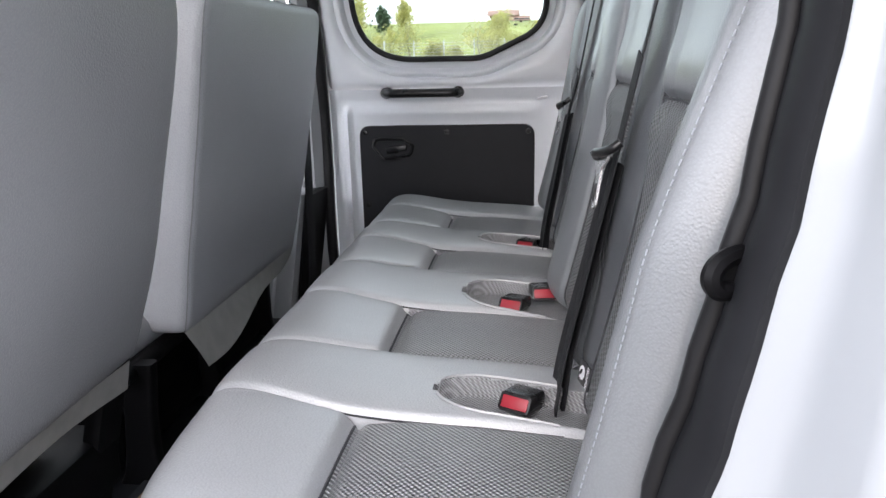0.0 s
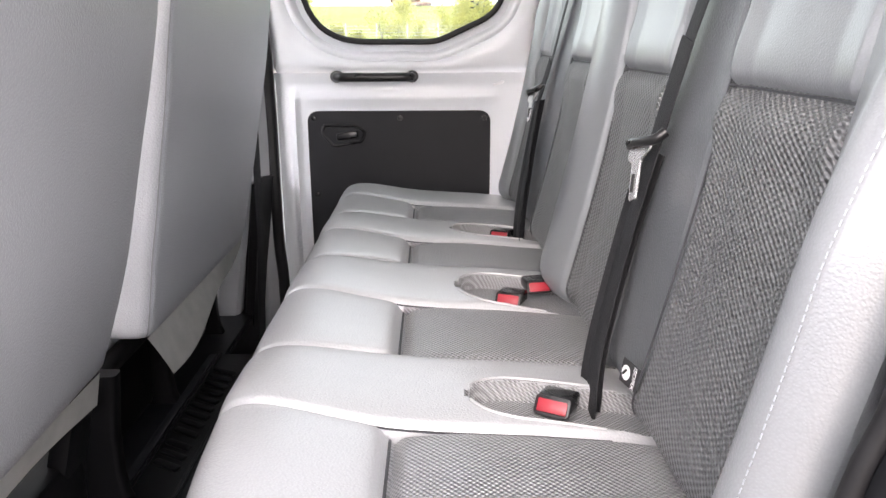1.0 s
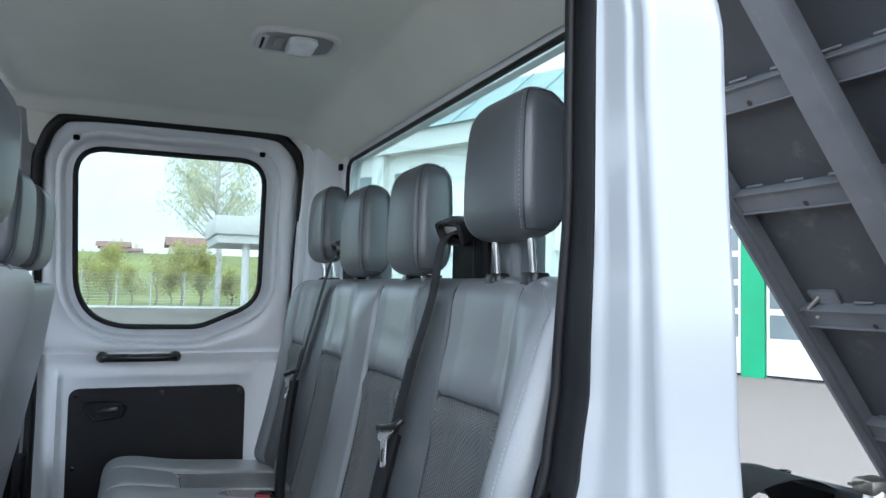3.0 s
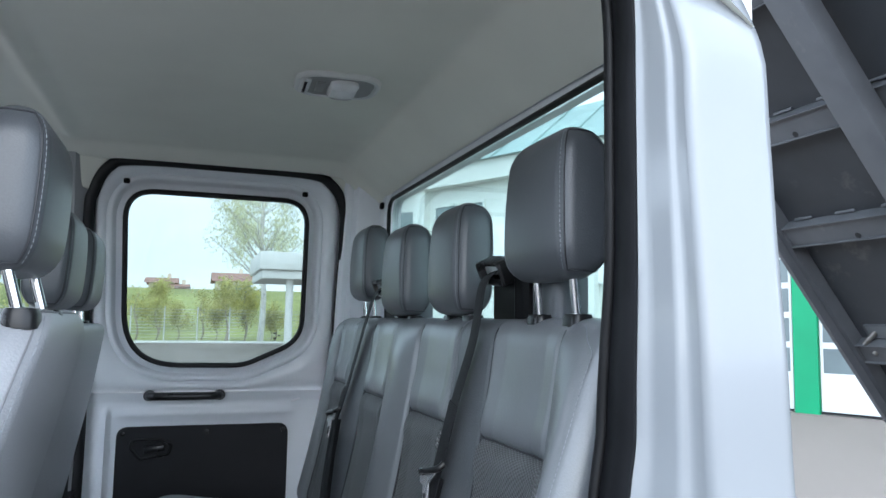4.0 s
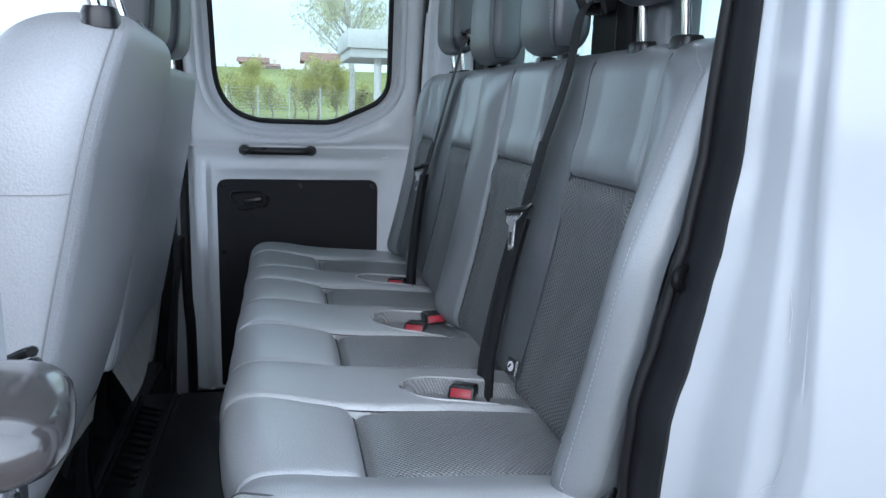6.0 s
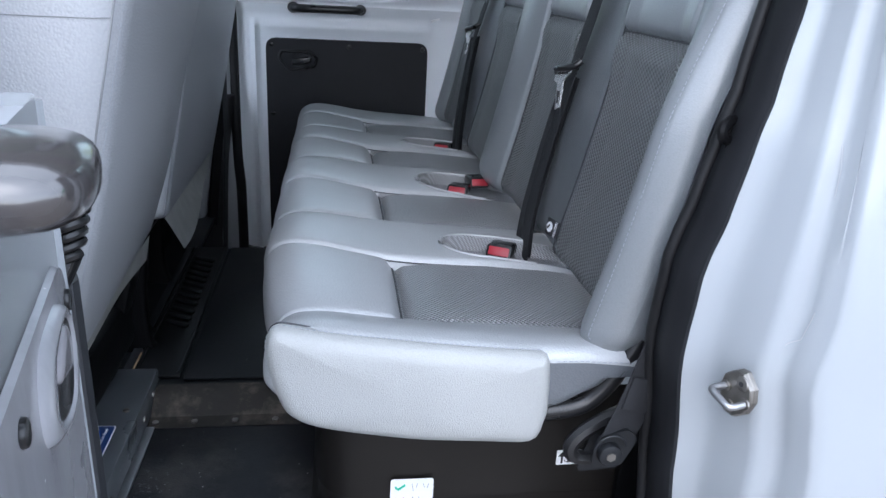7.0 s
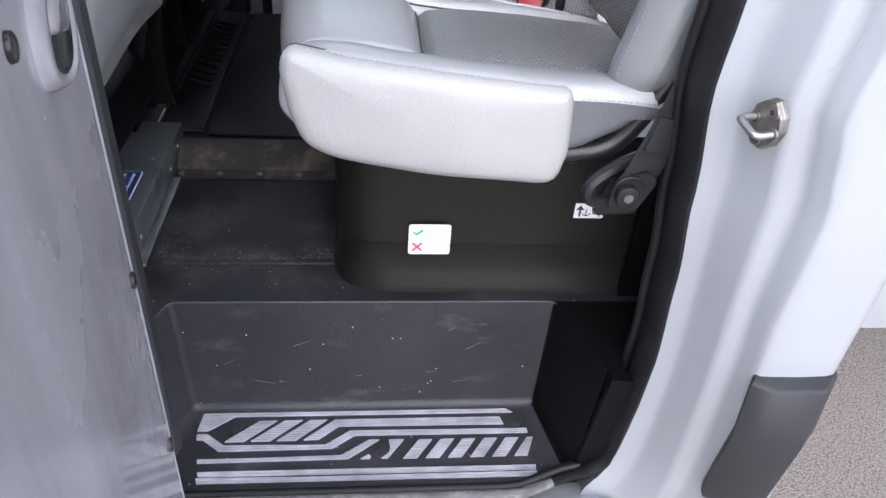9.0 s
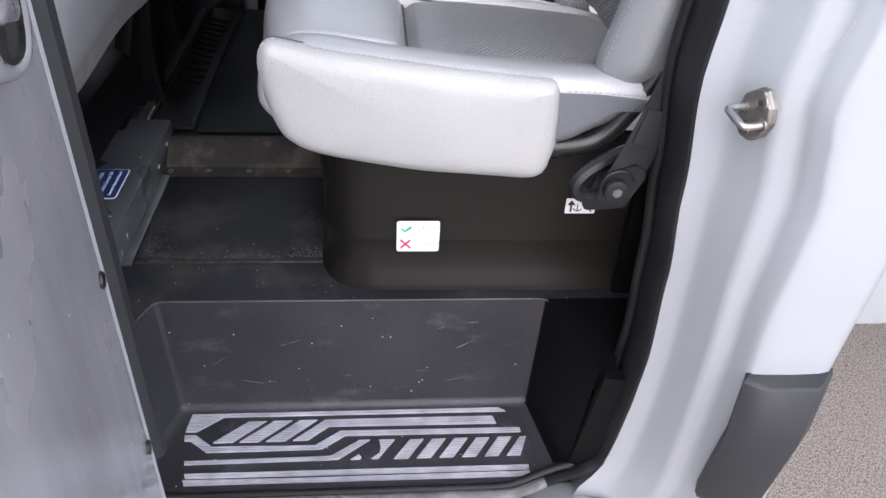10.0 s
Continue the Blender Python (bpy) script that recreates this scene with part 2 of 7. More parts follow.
RAIL_END = mat("rusty_bare_steel", (0.30, 0.20, 0.11), 0.6, vary=0.4, scale=60, bump=0.3, bscale=400)
SCUFF_PLATE = mat("worn_scuff_plastic", (0.085, 0.086, 0.094), 0.36, vary=0.2, scale=9, bump=0.25, bscale=500, spec=0.45, dirt=(0.19, 0.19, 0.195), dscale=14, dlow=0.56, dhigh=0.88, fleck=(0.5, 0.5, 0.5), fscale=60, fcut=0.05)
SCUFF = mat("pale_scuff", (0.17, 0.17, 0.18), 0.7, vary=0.3, scale=40)
TREAD = mat("worn_grey_tread", (0.40, 0.40, 0.44), 0.6, vary=0.25, scale=25, bump=0.3, bscale=900)
DIRTY = mat("dusty_brown_metal", (0.030, 0.026, 0.022), 0.7, vary=0.35, scale=18, bump=0.3, bscale=300, dirt=(0.17, 0.14, 0.11), dscale=22, dlow=0.5, dhigh=0.8)
STEELPLATE = mat("black_painted_steel", (0.075, 0.081, 0.088), 0.28, vary=0.2, scale=8, dirt=(0.11, 0.115, 0.115), dscale=9, dlow=0.58, dhigh=0.9, fleck=(0.4, 0.4, 0.4), fscale=50, fcut=0.05)
ALU = mat("dull_aluminium", (0.42, 0.42, 0.43), 0.45, metal=1.0, vary=0.2, scale=20)
STEEL_BRIGHT = mat("bright_steel", (0.76, 0.77, 0.78), 0.28, metal=0.75, vary=0.05)
CHROME = mat("chrome", (0.8, 0.81, 0.83), 0.1, metal=1.0, vary=0.05)
ZINC = mat("zinc_steel", (0.27, 0.255, 0.235), 0.45, metal=1.0, vary=0.2, scale=60, bump=0.15, bscale=500)
RED = mat("red_plastic", (0.33, 0.022, 0.036), 0.4, vary=0.08)
BELT = mat("charcoal_webbing", (0.019, 0.0195, 0.022), 0.65, vary=0.25, scale=30, bump=0.7, bscale=800, spec=0.2, dirt=(0.045, 0.042, 0.038), dscale=20, dlow=0.66, dhigh=0.85)
LINER = mat("grey_headliner", (0.76, 0.765, 0.69), 0.9, vary=0.04, scale=4, bump=0.2, bscale=900)
TRIM_GREY = mat("grey_pillar_trim", (0.30, 0.31, 0.32), 0.6, vary=0.05, bump=0.2, bscale=600)
LENS = mat("clear_lamp_lens", (0.86, 0.87, 0.88), 0.10, vary=0.06, scale=50, coat=0.5)
# darker than the bezel, to paint the shade of the lamp's hollow
LAMP_RECESS = mat("lamp_recess_shade", (0.24, 0.245, 0.24), 0.4, vary=0.04)
LAMP_GREY = mat("lamp_bezel_grey", (0.62, 0.63, 0.62), 0.35, vary=0.04)
LABEL_WHITE = mat("white_label", (0.82, 0.82, 0.84), 0.4, vary=0.03)
LABEL_BLUE = mat("blue_label", (0.02, 0.06, 0.22), 0.4, vary=0.05)
LABEL_BLACK = mat("label_black", (0.02, 0.02, 0.022), 0.5, vary=0.05)
GREEN_INK = mat("green_ink", (0.05, 0.55, 0.35), 0.5, vary=0.05)
RED_INK = mat("red_ink", (0.65, 0.05, 0.12), 0.5, vary=0.05)
GREY_INK = mat("grey_ink", (0.35, 0.35, 0.37), 0.5, vary=0.05)
GLASS = glass_mat("window_glass", (0.70, 0.75, 0.74))
GLASS_GREEN = glass_mat("green_tinted_glass", (0.80, 0.90, 0.875))
BED = mat("dark_grey_steel", (0.052, 0.055, 0.062), 0.5, vary=0.2, scale=3, bump=0.15, bscale=90, dirt=(0.18, 0.175, 0.17), dscale=5, dlow=0.58, dhigh=0.85)
BED_BEAM = mat("grey_steel_beam", (0.13, 0.135, 0.145), 0.45, vary=0.15, scale=6, dirt=(0.24, 0.235, 0.23), dscale=9, dlow=0.6, dhigh=0.9)
CHASSIS = mat("black_chassis_paint", (0.012, 0.013, 0.015), 0.4, vary=0.2, scale=8, spec=0.3, dirt=(0.07, 0.07, 0.07), dscale=12, dlow=0.62, dhigh=0.9)
SUBFRAME = mat("dusty_black_subframe", (0.017, 0.018, 0.020), 0.45, vary=0.25, scale=8, spec=0.4, dirt=(0.09, 0.09, 0.09), dscale=10, dlow=0.56, dhigh=0.85)
SLEEVE = mat("crumpled_silver_foil", (0.58, 0.58, 0.60), 0.42, metal=0.6, vary=0.25, scale=30, bump=0.8, bscale=60, dist=0.004)
RED_PAINT = mat("red_paint", (0.46, 0.005, 0.010), 0.38, vary=0.1)
ASPHALT = mat("grey_beige_paving", (0.128, 0.113, 0.100), 0.85, vary=0.12, scale=0.35, bump=0.7, bscale=160, dirt=(0.305, 0.272, 0.242), dscale=210, dlow=0.42, dhigh=0.56, fleck=(0.06, 0.054, 0.05), fscale=150, fcut=0.30, spec=0.12)
WALL_WHITE = mat("cream_render", (0.70, 0.71, 0.68), 0.8, vary=0.05, scale=0.6)
GREEN_PAINT = mat("green_cladding", (0.012, 0.30, 0.13), 0.45, vary=0.08, scale=1.0)
ROOF_GREEN = mat("blue_green_metal_roof", (0.27, 0.35, 0.345), 0.4, vary=0.12, scale=0.8)
DOOR_WHITE = mat("white_sectional_door", (0.68, 0.70, 0.70), 0.5, vary=0.04, scale=0.8)
DARK_GLAZE = mat("dim_glazing", (0.16, 0.20, 0.21), 0.12, vary=0.15, scale=0.7)
GRASS = mat("spring_meadow", (0.25, 0.275, 0.085), 0.9, vary=0.3, scale=0.12, bump=0.4, bscale=8)
LEAF = leafy(mat("spring_leaves", (0.56, 0.54, 0.24), 0.7, vary=0.35, scale=0.8), 0.7)
LEAF_DARK = mat("conifer_needles", (0.035, 0.07, 0.03), 0.8, vary=0.4, scale=0.8)
LEAF_BIRCH = leafy(mat("birch_leaves", (0.66, 0.67, 0.46), 0.7, vary=0.25, scale=0.8), 0.7)
BARK = mat("bark", (0.30, 0.26, 0.21), 0.9, vary=0.3, scale=3)
BIRCH = mat("birch_bark", (0.55, 0.54, 0.50), 0.8, vary=0.2, scale=3, dirt=(0.06, 0.06, 0.055), dscale=5, dlow=0.58, dhigh=0.64)
FENCE = mat("galvanised_fence", (0.52, 0.54, 0.54), 0.5, metal=0.3, vary=0.08)
PLASTER = mat("house_plaster", (0.72, 0.64, 0.52), 0.85, vary=0.06, scale=0.5)
TILE = mat("terracotta_roof", (0.33, 0.19, 0.15), 0.8, vary=0.15, scale=0.8)


# ---------------------------------------------------------------- builders
BASE = {}


def thing(name, base, label, category, group="", kind=""):
    ob = new(name)
    ob.location = base
    ob.empty_display_size = 0.05
    BASE[ob.name] = Vector(base)
    return tagged(ob, label, category, group, kind)


def finish(bm, name, material, off, smooth=True, angle=38):
    bmesh.ops.recalc_face_normals(bm, faces=bm.faces)
    bmesh.ops.translate(bm, verts=bm.verts, vec=-off)
    me = bpy.data.meshes.new(name)
    bm.to_mesh(me)
    bm.free()
    me.materials.append(material)
    if smooth:
        me.shade_smooth()
        me.set_sharp_from_angle(angle=radians(angle))
    return me


def part(name, bm, material, parent, label="", smooth=True, angle=38):
    off = BASE[parent.name]
    ob = new(name, finish(bm, name, material, off, smooth, angle))
    ob.parent = parent
    BASE[ob.name] = off
    if label:
        tagged(ob, label)
    return ob


def solo(name, bm, material, label, category, kind="", base=(0, 0, 0), smooth=True, group="", angle=38):
    off = Vector(base)
    ob = new(name, finish(bm, name, material, off, smooth, angle))
    ob.location = off
    BASE[ob.name] = off
    return tagged(ob, label, category, group, kind)


def join(*bms):
    out = bmesh.new()
    for b in bms:
        me = bpy.data.meshes.new("tmp")
        b.to_mesh(me)
        b.free()
        out.from_mesh(me)
        bpy.data.meshes.remove(me)
    return out


def box(x0, x1, y0, y1, z0, z1, bev=0.0, seg=2):
    bm = bmesh.new()
    bmesh.ops.create_cube(bm, size=1.0)
    for v in bm.verts:
        v.co = Vector(((x0 + x1) / 2 + v.co.x * (x1 - x0), (y0 + y1) / 2 + v.co.y * (y1 - y0), (z0 + z1) / 2 + v.co.z * (z1 - z0)))
    if bev:
        bmesh.ops.bevel(bm, geom=list(bm.edges), offset=bev, segments=seg, profile=0.5, affect="EDGES")
    return bm


def obox(size, m, bev=0.0, seg=2):
    sx, sy, sz = size
    bm = box(-sx / 2, sx / 2, -sy / 2, sy / 2, -sz / 2, sz / 2, bev, seg)
    bm.transform(m)
    return bm


def beam(a, b, w, h, up=(0, 0, 1), bev=0.0):
    """A bar of section w x h from a to b."""
    a, b = Vector(a), Vector(b)
    d = (b - a).normalized()
    s = d.cross(Vector(up)).normalized()
    u = s.cross(d)
    m = Matrix((s, u, -d)).transposed().to_4x4()
    m.translation = (a + b) / 2
    return obox((w, h, (b - a).length), m, bev)


def cyl(a, b, r, n=16, r2=None, bev=0.0):
    a, b = Vector(a), Vector(b)
    bm = bmesh.new()
    bmesh.ops.create_cone(bm, cap_ends=True, segments=n, radius1=r, radius2=r if r2 is None else r2, depth=(b - a).length)
    if bev:
        rim = [e for e in bm.edges if abs(e.verts[0].co.z - e.verts[1].co.z) < 1e-6 and len(e.link_faces) == 2]
        bmesh.ops.bevel(bm, geom=rim, offset=bev, segments=2, profile=0.5, affect="EDGES")
    q = (b - a).to_track_quat("Z", "Y").to_matrix().to_4x4()
    q.translation = (a + b) / 2
    bm.transform(q)
    return bm


def smooth_path(pts, per=8, closed=False):
    """Catmull-Rom through pts."""
    p = [Vector(q) for q in pts]
    n, out = len(p), []
    for i in range(n if closed else n - 1):
        a, b, c, d = (p[(i - 1) % n] if closed or i else p[0] * 2 - p[1]), p[i], p[(i + 1) % n], (p[(i + 2) % n] if closed or i + 2 < n else p[-1] * 2 - p[-2])
        for k in range(per):
            t = k / per
            out.append(0.5 * ((2 * b) + (c - a) * t + (2 * a - 5 * b + 4 * c - d) * t * t + (3 * b - a - 3 * c + d) * t ** 3))
    if not closed:
        out.append(p[-1])
    return out


def resample(pts, n, closed=False):
    p = list(pts) + ([pts[0]] if closed else [])
    acc = [0.0]
    for a, b in zip(p, p[1:]):
        acc.append(acc[-1] + (b - a).length)
    out, j = [], 0
    for i in range(n):
        s = acc[-1] * i / (n if closed else n - 1)
        while j < len(p) - 2 and acc[j + 1] < s:
            j += 1
        t = (s - acc[j]) / max(1e-9, acc[j + 1] - acc[j])
        out.append(p[j].lerp(p[j + 1], min(1, t)))
    return out


def loft(rings, closed=True, cap0=True, cap1=True, loop=False):
    bm = bmesh.new()
    vs = [[bm.verts.new(p) for p in r] for r in rings]
    n = len(rings[0])
    pairs = list(zip(vs, vs[1:])) + ([(vs[-1], vs[0])] if loop else [])
    for a, b in pairs:
        for i in range(n if closed else n - 1):
            j = (i + 1) % n
            bm.faces.new((a[i], a[j], b[j], b[i]))
    if closed and not loop:
        if cap0:
            bm.faces.new(vs[0][::-1])
        if cap1:
            bm.faces.new(vs[-1])
    return bm


def sections(path, shape, closed=False, up=(0, 0, 1)):
    """Rings of the 2D shape carried along path."""
    p = [Vector(q) for q in path]
    n, rings = len(p), []
    side = None
    for i in range(n):
        if closed:
            d = (p[(i + 1) % n] - p[i - 1]).normalized()
        else:
            d = (p[min(i + 1, n - 1)] - p[max(i - 1, 0)]).normalized()
        if side is None:
            side = d.cross(Vector(up))
            if side.length < 1e-3:
                side = d.cross(Vector((1, 0, 0)))
        side = (side - d * side.dot(d)).normalized()
        top = side.cross(d)
        rings.append([p[i] + side * a + top * b for a, b in shape])
    return rings


def tube(path, r, n=10, closed=False, up=(0, 0, 1)):
    shape = [(r * math.cos(2 * math.pi * k / n), r * math.sin(2 * math.pi * k / n)) for k in range(n)]
    return loft(sections(path, shape, closed, up), loop=closed)


def ribbon(path, across, w, th):
    """A flat webbing strap: width w along the vector across, thickness th."""
    p = [Vector(q) for q in path]
    rings = []
    for i in range(len(p)):
        d = (p[min(i + 1, len(p) - 1)] - p[max(i - 1, 0)]).normalized()
        s = Vector(across)
        s = (s - d * s.dot(d)).normalized()
        nn = s.cross(d)
        rings.append([p[i] + s * a * w / 2 + nn * b * th / 2 for a, b in ((-1, -0.6), (-0.94, -1), (0.94, -1), (1, -0.6), (1, 0.6), (0.94, 1), (-0.94, 1), (-1, 0.6))])
    return loft(rings)


def sheet(f, us, vs, key=None):
    """Grids of f(u, v), split into one bmesh for each key(u, v)."""
    pts = [[f(u, v) for v in vs] for u in us]
    out = {}
    for i in range(len(us) - 1):
        for j in range(len(vs) - 1):
            k = key((us[i] + us[i + 1]) / 2, (vs[j] + vs[j + 1]) / 2) if key else 0
            if k is None:
                continue
            bm, seen = out.setdefault(k, (bmesh.new(), {}))
            quad = []
            for a, b in ((i, j), (i + 1, j), (i + 1, j + 1), (i, j + 1)):
                if (a, b) not in seen:
                    seen[a, b] = bm.verts.new(pts[a][b])
                quad.append(seen[a, b])
            bm.faces.new(quad)
    return {k: v[0] for k, v in out.items()}


def span(a, b, n):
    return [a + (b - a) * i / n for i in range(n + 1)]


def rrect(w, h, r, n=6):
    """A rounded rectangle round 0, 0."""
    out = []
    for cx, cy, a0 in ((w / 2 - r, h / 2 - r, 0), (-w / 2 + r, h / 2 - r, 90), (-w / 2 + r, -h / 2 + r, 180), (w / 2 - r, -h / 2 + r, 270)):
        for k in range(n + 1):
            a = radians(a0 + 90 * k / n)
            out.append((cx + r * math.cos(a), cy + r * math.sin(a)))
    return out


def round_poly(corners, n=8):
    """Corners (a, b, radius), anticlockwise, with arcs in them."""
    out = []
    m = len(corners)
    for i in range(m):
        p0, p1, p2 = (Vector(corners[(i + k) % m][:2]) for k in (-1, 0, 1))
        r = corners[i][2]
        u, w = (p0 - p1).normalized(), (p2 - p1).normalized()
        ang = math.acos(max(-1, min(1, u.dot(w))))
        d = min(r / math.tan(ang / 2), 0.49 * (p0 - p1).length, 0.49 * (p2 - p1).length)
        a, b = p1 + u * d, p1 + w * d
        for k in range(n + 1):
            t = k / n
            out.append((a * (1 - t) ** 2 + p1 * 2 * t * (1 - t) + b * t * t))
    return out


def plate(poly, f, th):
    """A flat plate: polygon of (a, b), carried by f(a, b, depth) into space."""
    return loft([[f(a, b, 0) for a, b in poly], [f(a, b, th) for a, b in poly]])


def bump1(x, w):
    return math.exp(-(x / w) ** 2)


def sstep(a, b, x):
    t = max(0.0, min(1.0, (x - a) / (b - a)))
    return t * t * (3 - 2 * t)


def stitches(path, step=0.0065, length=0.0042, r=0.0006, lift=(0, 0, 0)):
    """Short thread stitches along a seam, in one mesh."""
    pts = [Vector(p) + Vector(lift) for p in path]
    total = sum((b - a).length for a, b in zip(pts, pts[1:]))
    pts = resample(pts, max(2, int(total / step)))
    bm = bmesh.new()
    for a, b in zip(pts, pts[1:]):
        d = (b - a).normalized()
        c = (a + b) / 2
        s = d.cross(Vector((0.3, 0.5, 0.8))).normalized()
        u = s.cross(d)
        ends = []
        for e in (-1, 1):
            ends.append([bm.verts.new(c + d * e * length / 2 + s * r * p + u * r * q) for p, q in ((1, 0), (0, 1), (-1, 0), (0, -1))])
        for k in range(4):
            bm.faces.new((ends[0][k], ends[0][(k + 1) % 4], ends[1][(k + 1) % 4], ends[1][k]))
        bm.faces.new(ends[0][::-1])
        bm.faces.new(ends[1])
    return bm


def screw(parent, p, n, r=0.006, material=None, name="screw"):
    p, n = Vector(p), Vector(n).normalized()
    return part(name, cyl(p - n * 0.002, p + n * r * 0.45, r, 12, bev=r * 0.25), material or BLACK, parent)


# ---------------------------------------------------------------- cab shell
YC = 1.27          # middle of the cab
FLOOR_LOW, FLOOR_HIGH, TREAD_Z = 0.714, 0.748, 0.50
CEIL = 2.125


def far_y(z):
    """Inner face of the far door: upright below the waist, leaning inwards above."""
    return 2.235 - 0.225 * max(0.0, z - 1.40) ** 1.02


# --- floor with the step well
well_top = round_poly([(-0.64, 0.395, 0.001), (-0.549, 0.600, 0.012), (0.030, 0.600, 0.012), (0.100, 0.395, 0.001)], 6)
well_low = round_poly([(-0.60, 0.395, 0.001), (-0.538, 0.588, 0.014), (0.022, 0.588, 0.014), (0.066, 0.395, 0.001)], 6)
well_top, well_low = well_top[7:-7], well_low[7:-7]
well_top = [Vector((-0.63, 0.40))] + well_top + [Vector((0.076, 0.45))]
well_low = [Vector((-0.595, 0.40))] + well_low + [Vector((0.050, 0.43))]


def well_ring(t, z):
    return [Vector((a.x + (b.x - a.x) * t, a.y + (b.y - a.y) * t, z)) for a, b in zip(well_top, well_low)]


fl = bmesh.new()
for x0, x1, y0, y1 in ((-1.95, 0.30, 0.60, 0.965), (-1.95, -0.64, 0.45, 0.60)):
    b = box(x0, x1, y0, y1, 0.66, FLOOR_LOW)
    fl = join(fl, b)
# the corners of the floor beside the slanting ends of the well
fl = join(fl, plate([(-0.64, 0.40), (-0.632, 0.40), (-0.549, 0.60), (-0.64, 0.60)], lambda a, b, d: Vector((a, b, FLOOR_LOW - d)), 0.05))
# this corner is black in colour to give the deep shade there
solo("floor_corner", join(box(0.10, 0.30, 0.47, 0.60, 0.66, FLOOR_LOW), box(0.116, 0.20, 0.430, 0.4699, 0.60, FLOOR_LOW - 0.001), plate([(0.078, 0.45), (0.0999, 0.45), (0.0999, 0.60), (0.030, 0.60)], lambda a, b, d: Vector((a, b, FLOOR_LOW - d)), 0.05)), BLACK, "floor corner beside the pillar, blacked for its deep shade", "floor", "structure", smooth=False)
floor = solo("floor", fl, FLOORMAT, "black grained rubber floor of the crew cab, scuffed and dusty", "floor", "structure", smooth=False)
rings = [well_ring(0, FLOOR_LOW + 0.001), well_ring(0.02, FLOOR_LOW - 0.004), well_ring(0.07, FLOOR_LOW - 0.012)]
rings += [well_ring(0.07 + 0.85 * k / 5, FLOOR_LOW - 0.012 - (FLOOR_LOW - TREAD_Z - 0.026) * k / 5) for k in range(1, 6)]
last = rings[-1]
mid = Vector((-0.26, 0.44, 0))
for k in range(1, 5):
    a = math.pi / 2 * k / 4
    rings.append([Vector((p.x + (mid.x - p.x) * 0.03 * (1 - math.cos(a)) * 2, p.y - 0.014 * (1 - math.cos(a)) if p.y > 0.5 else p.y, TREAD_Z + 0.014 * (1 - math.sin(a)))) for p in last])
low = rings[-1]
well = loft(rings, closed=False)
bottom = bmesh.new()
bottom.faces.new([bottom.verts.new(p) for p in low])
step_well = thing("step_well", (-0.26, 0.5, TREAD_Z), "black grained plastic entrance step well with scuffed walls", "step", kind="structure")
# end wall split off and coloured black for its shade
end_wall = well.copy()
well.normal_update()
bmesh.ops.delete(well, geom=[f for f in well.faces if abs(f.normal.x) > 0.6 and f.calc_center_median().x > -0.1], context="FACES")
end_wall.normal_update()
bmesh.ops.delete(end_wall, geom=[f for f in end_wall.faces if not (abs(f.normal.x) > 0.6 and f.calc_center_median().x > -0.1)], context="FACES")
part("liner", join(well, bottom), STEP, step_well, angle=60)
part("end_wall", end_wall, BLACK, step_well, "end wall of the step, blacked for the shade on it", angle=60)

# paler tube drawn for the glint on the well's rounded edge
rim = [p for p in well_ring(0.012, FLOOR_LOW + 0.0004) if p.x < 0.032]
part("rim", tube(resample(rim, 90), 0.0013, 8), SCUFF_PLATE, step_well, "glint along the step well rim, drawn as a paler line")

# raised grey tread bars on the step
def tread(pts):
    bm = plate(pts, lambda a, b, d: Vector((a, b, TREAD_Z + d)), 0.003)
    # fine grooves along the bar
    y = 0.40
    while y < 0.58:
        for dy in (0.0, 0.0006, 0.0013, 0.0018):
            bmesh.ops.bisect_plane(bm, geom=bm.verts[:] + bm.edges[:] + bm.faces[:], plane_co=(0, y + dy, 0), plane_no=(0, 1, 0))
        for v in bm.verts:
            if v.co.z > TREAD_Z + 0.001 and y + 0.0004 < v.co.y < y + 0.0015:
                v.co.z = TREAD_Z + 0.0009
        y += 0.0046
    part("tread_bar", bm, TREAD, step_well, "worn grey ribbed tread bar", smooth=False)


tread([(-0.520, 0.5735), (-0.027, 0.5735), (-0.016, 0.566), (-0.470, 0.567), (-0.508, 0.5385), (-0.5245, 0.5385)])
for i in range(3):
    x = -0.479 + 0.040 * i
    tread([(x + 0.050, 0.557), (x + 0.077, 0.5575), (x + 0.029, 0.516), (x, 0.516)])
tread([(-0.3086, 0.5575), (-0.0395, 0.556), (-0.035, 0.541), (-0.3035, 0.543), (-0.3345, 0.517), (-0.3575, 0.5165)])
tread([(-0.524, 0.5315), (-0.507, 0.5313), (-0.479, 0.508), (-0.3215, 0.507), (-0.285, 0.533), (0.0015, 0.5305), (0.002, 0.522),
       (-0.2775, 0.5235), (-0.3125, 0.4985), (-0.4855, 0.498), (-0.5135, 0.521), (-0.5225, 0.5211)])
tread([(-0.5155, 0.484), (-0.2985, 0.4845), (-0.255, 0.5138), (-0.239, 0.5135), (-0.287, 0.478), (-0.514, 0.4765)])
tread([(-0.268, 0.4775), (-0.256, 0.4855), (-0.252, 0.4815), (-0.254, 0.4775)])
tread([(-0.224, 0.513), (-0.200, 0.513), (-0.226, 0.4775), (-0.236, 0.4775), (-0.224, 0.488), (-0.222, 0.500)])
for i in range(6):
    x = -0.202 + 0.035 * i
    tread([(min(x + 0.026, 0.008), 0.512), (min(x + 0.047, 0.009), 0.512), (min(x + 0.0215, 0.009), 0.4765), (x, 0.4765)])
for y0, y1 in ((0.4595, 0.4515), (0.4480, 0.4395)):
    tread([(-0.511, y0), (0.004, y0 - 0.002), (0.003, y1 - 0.002), (-0.508, y1)])
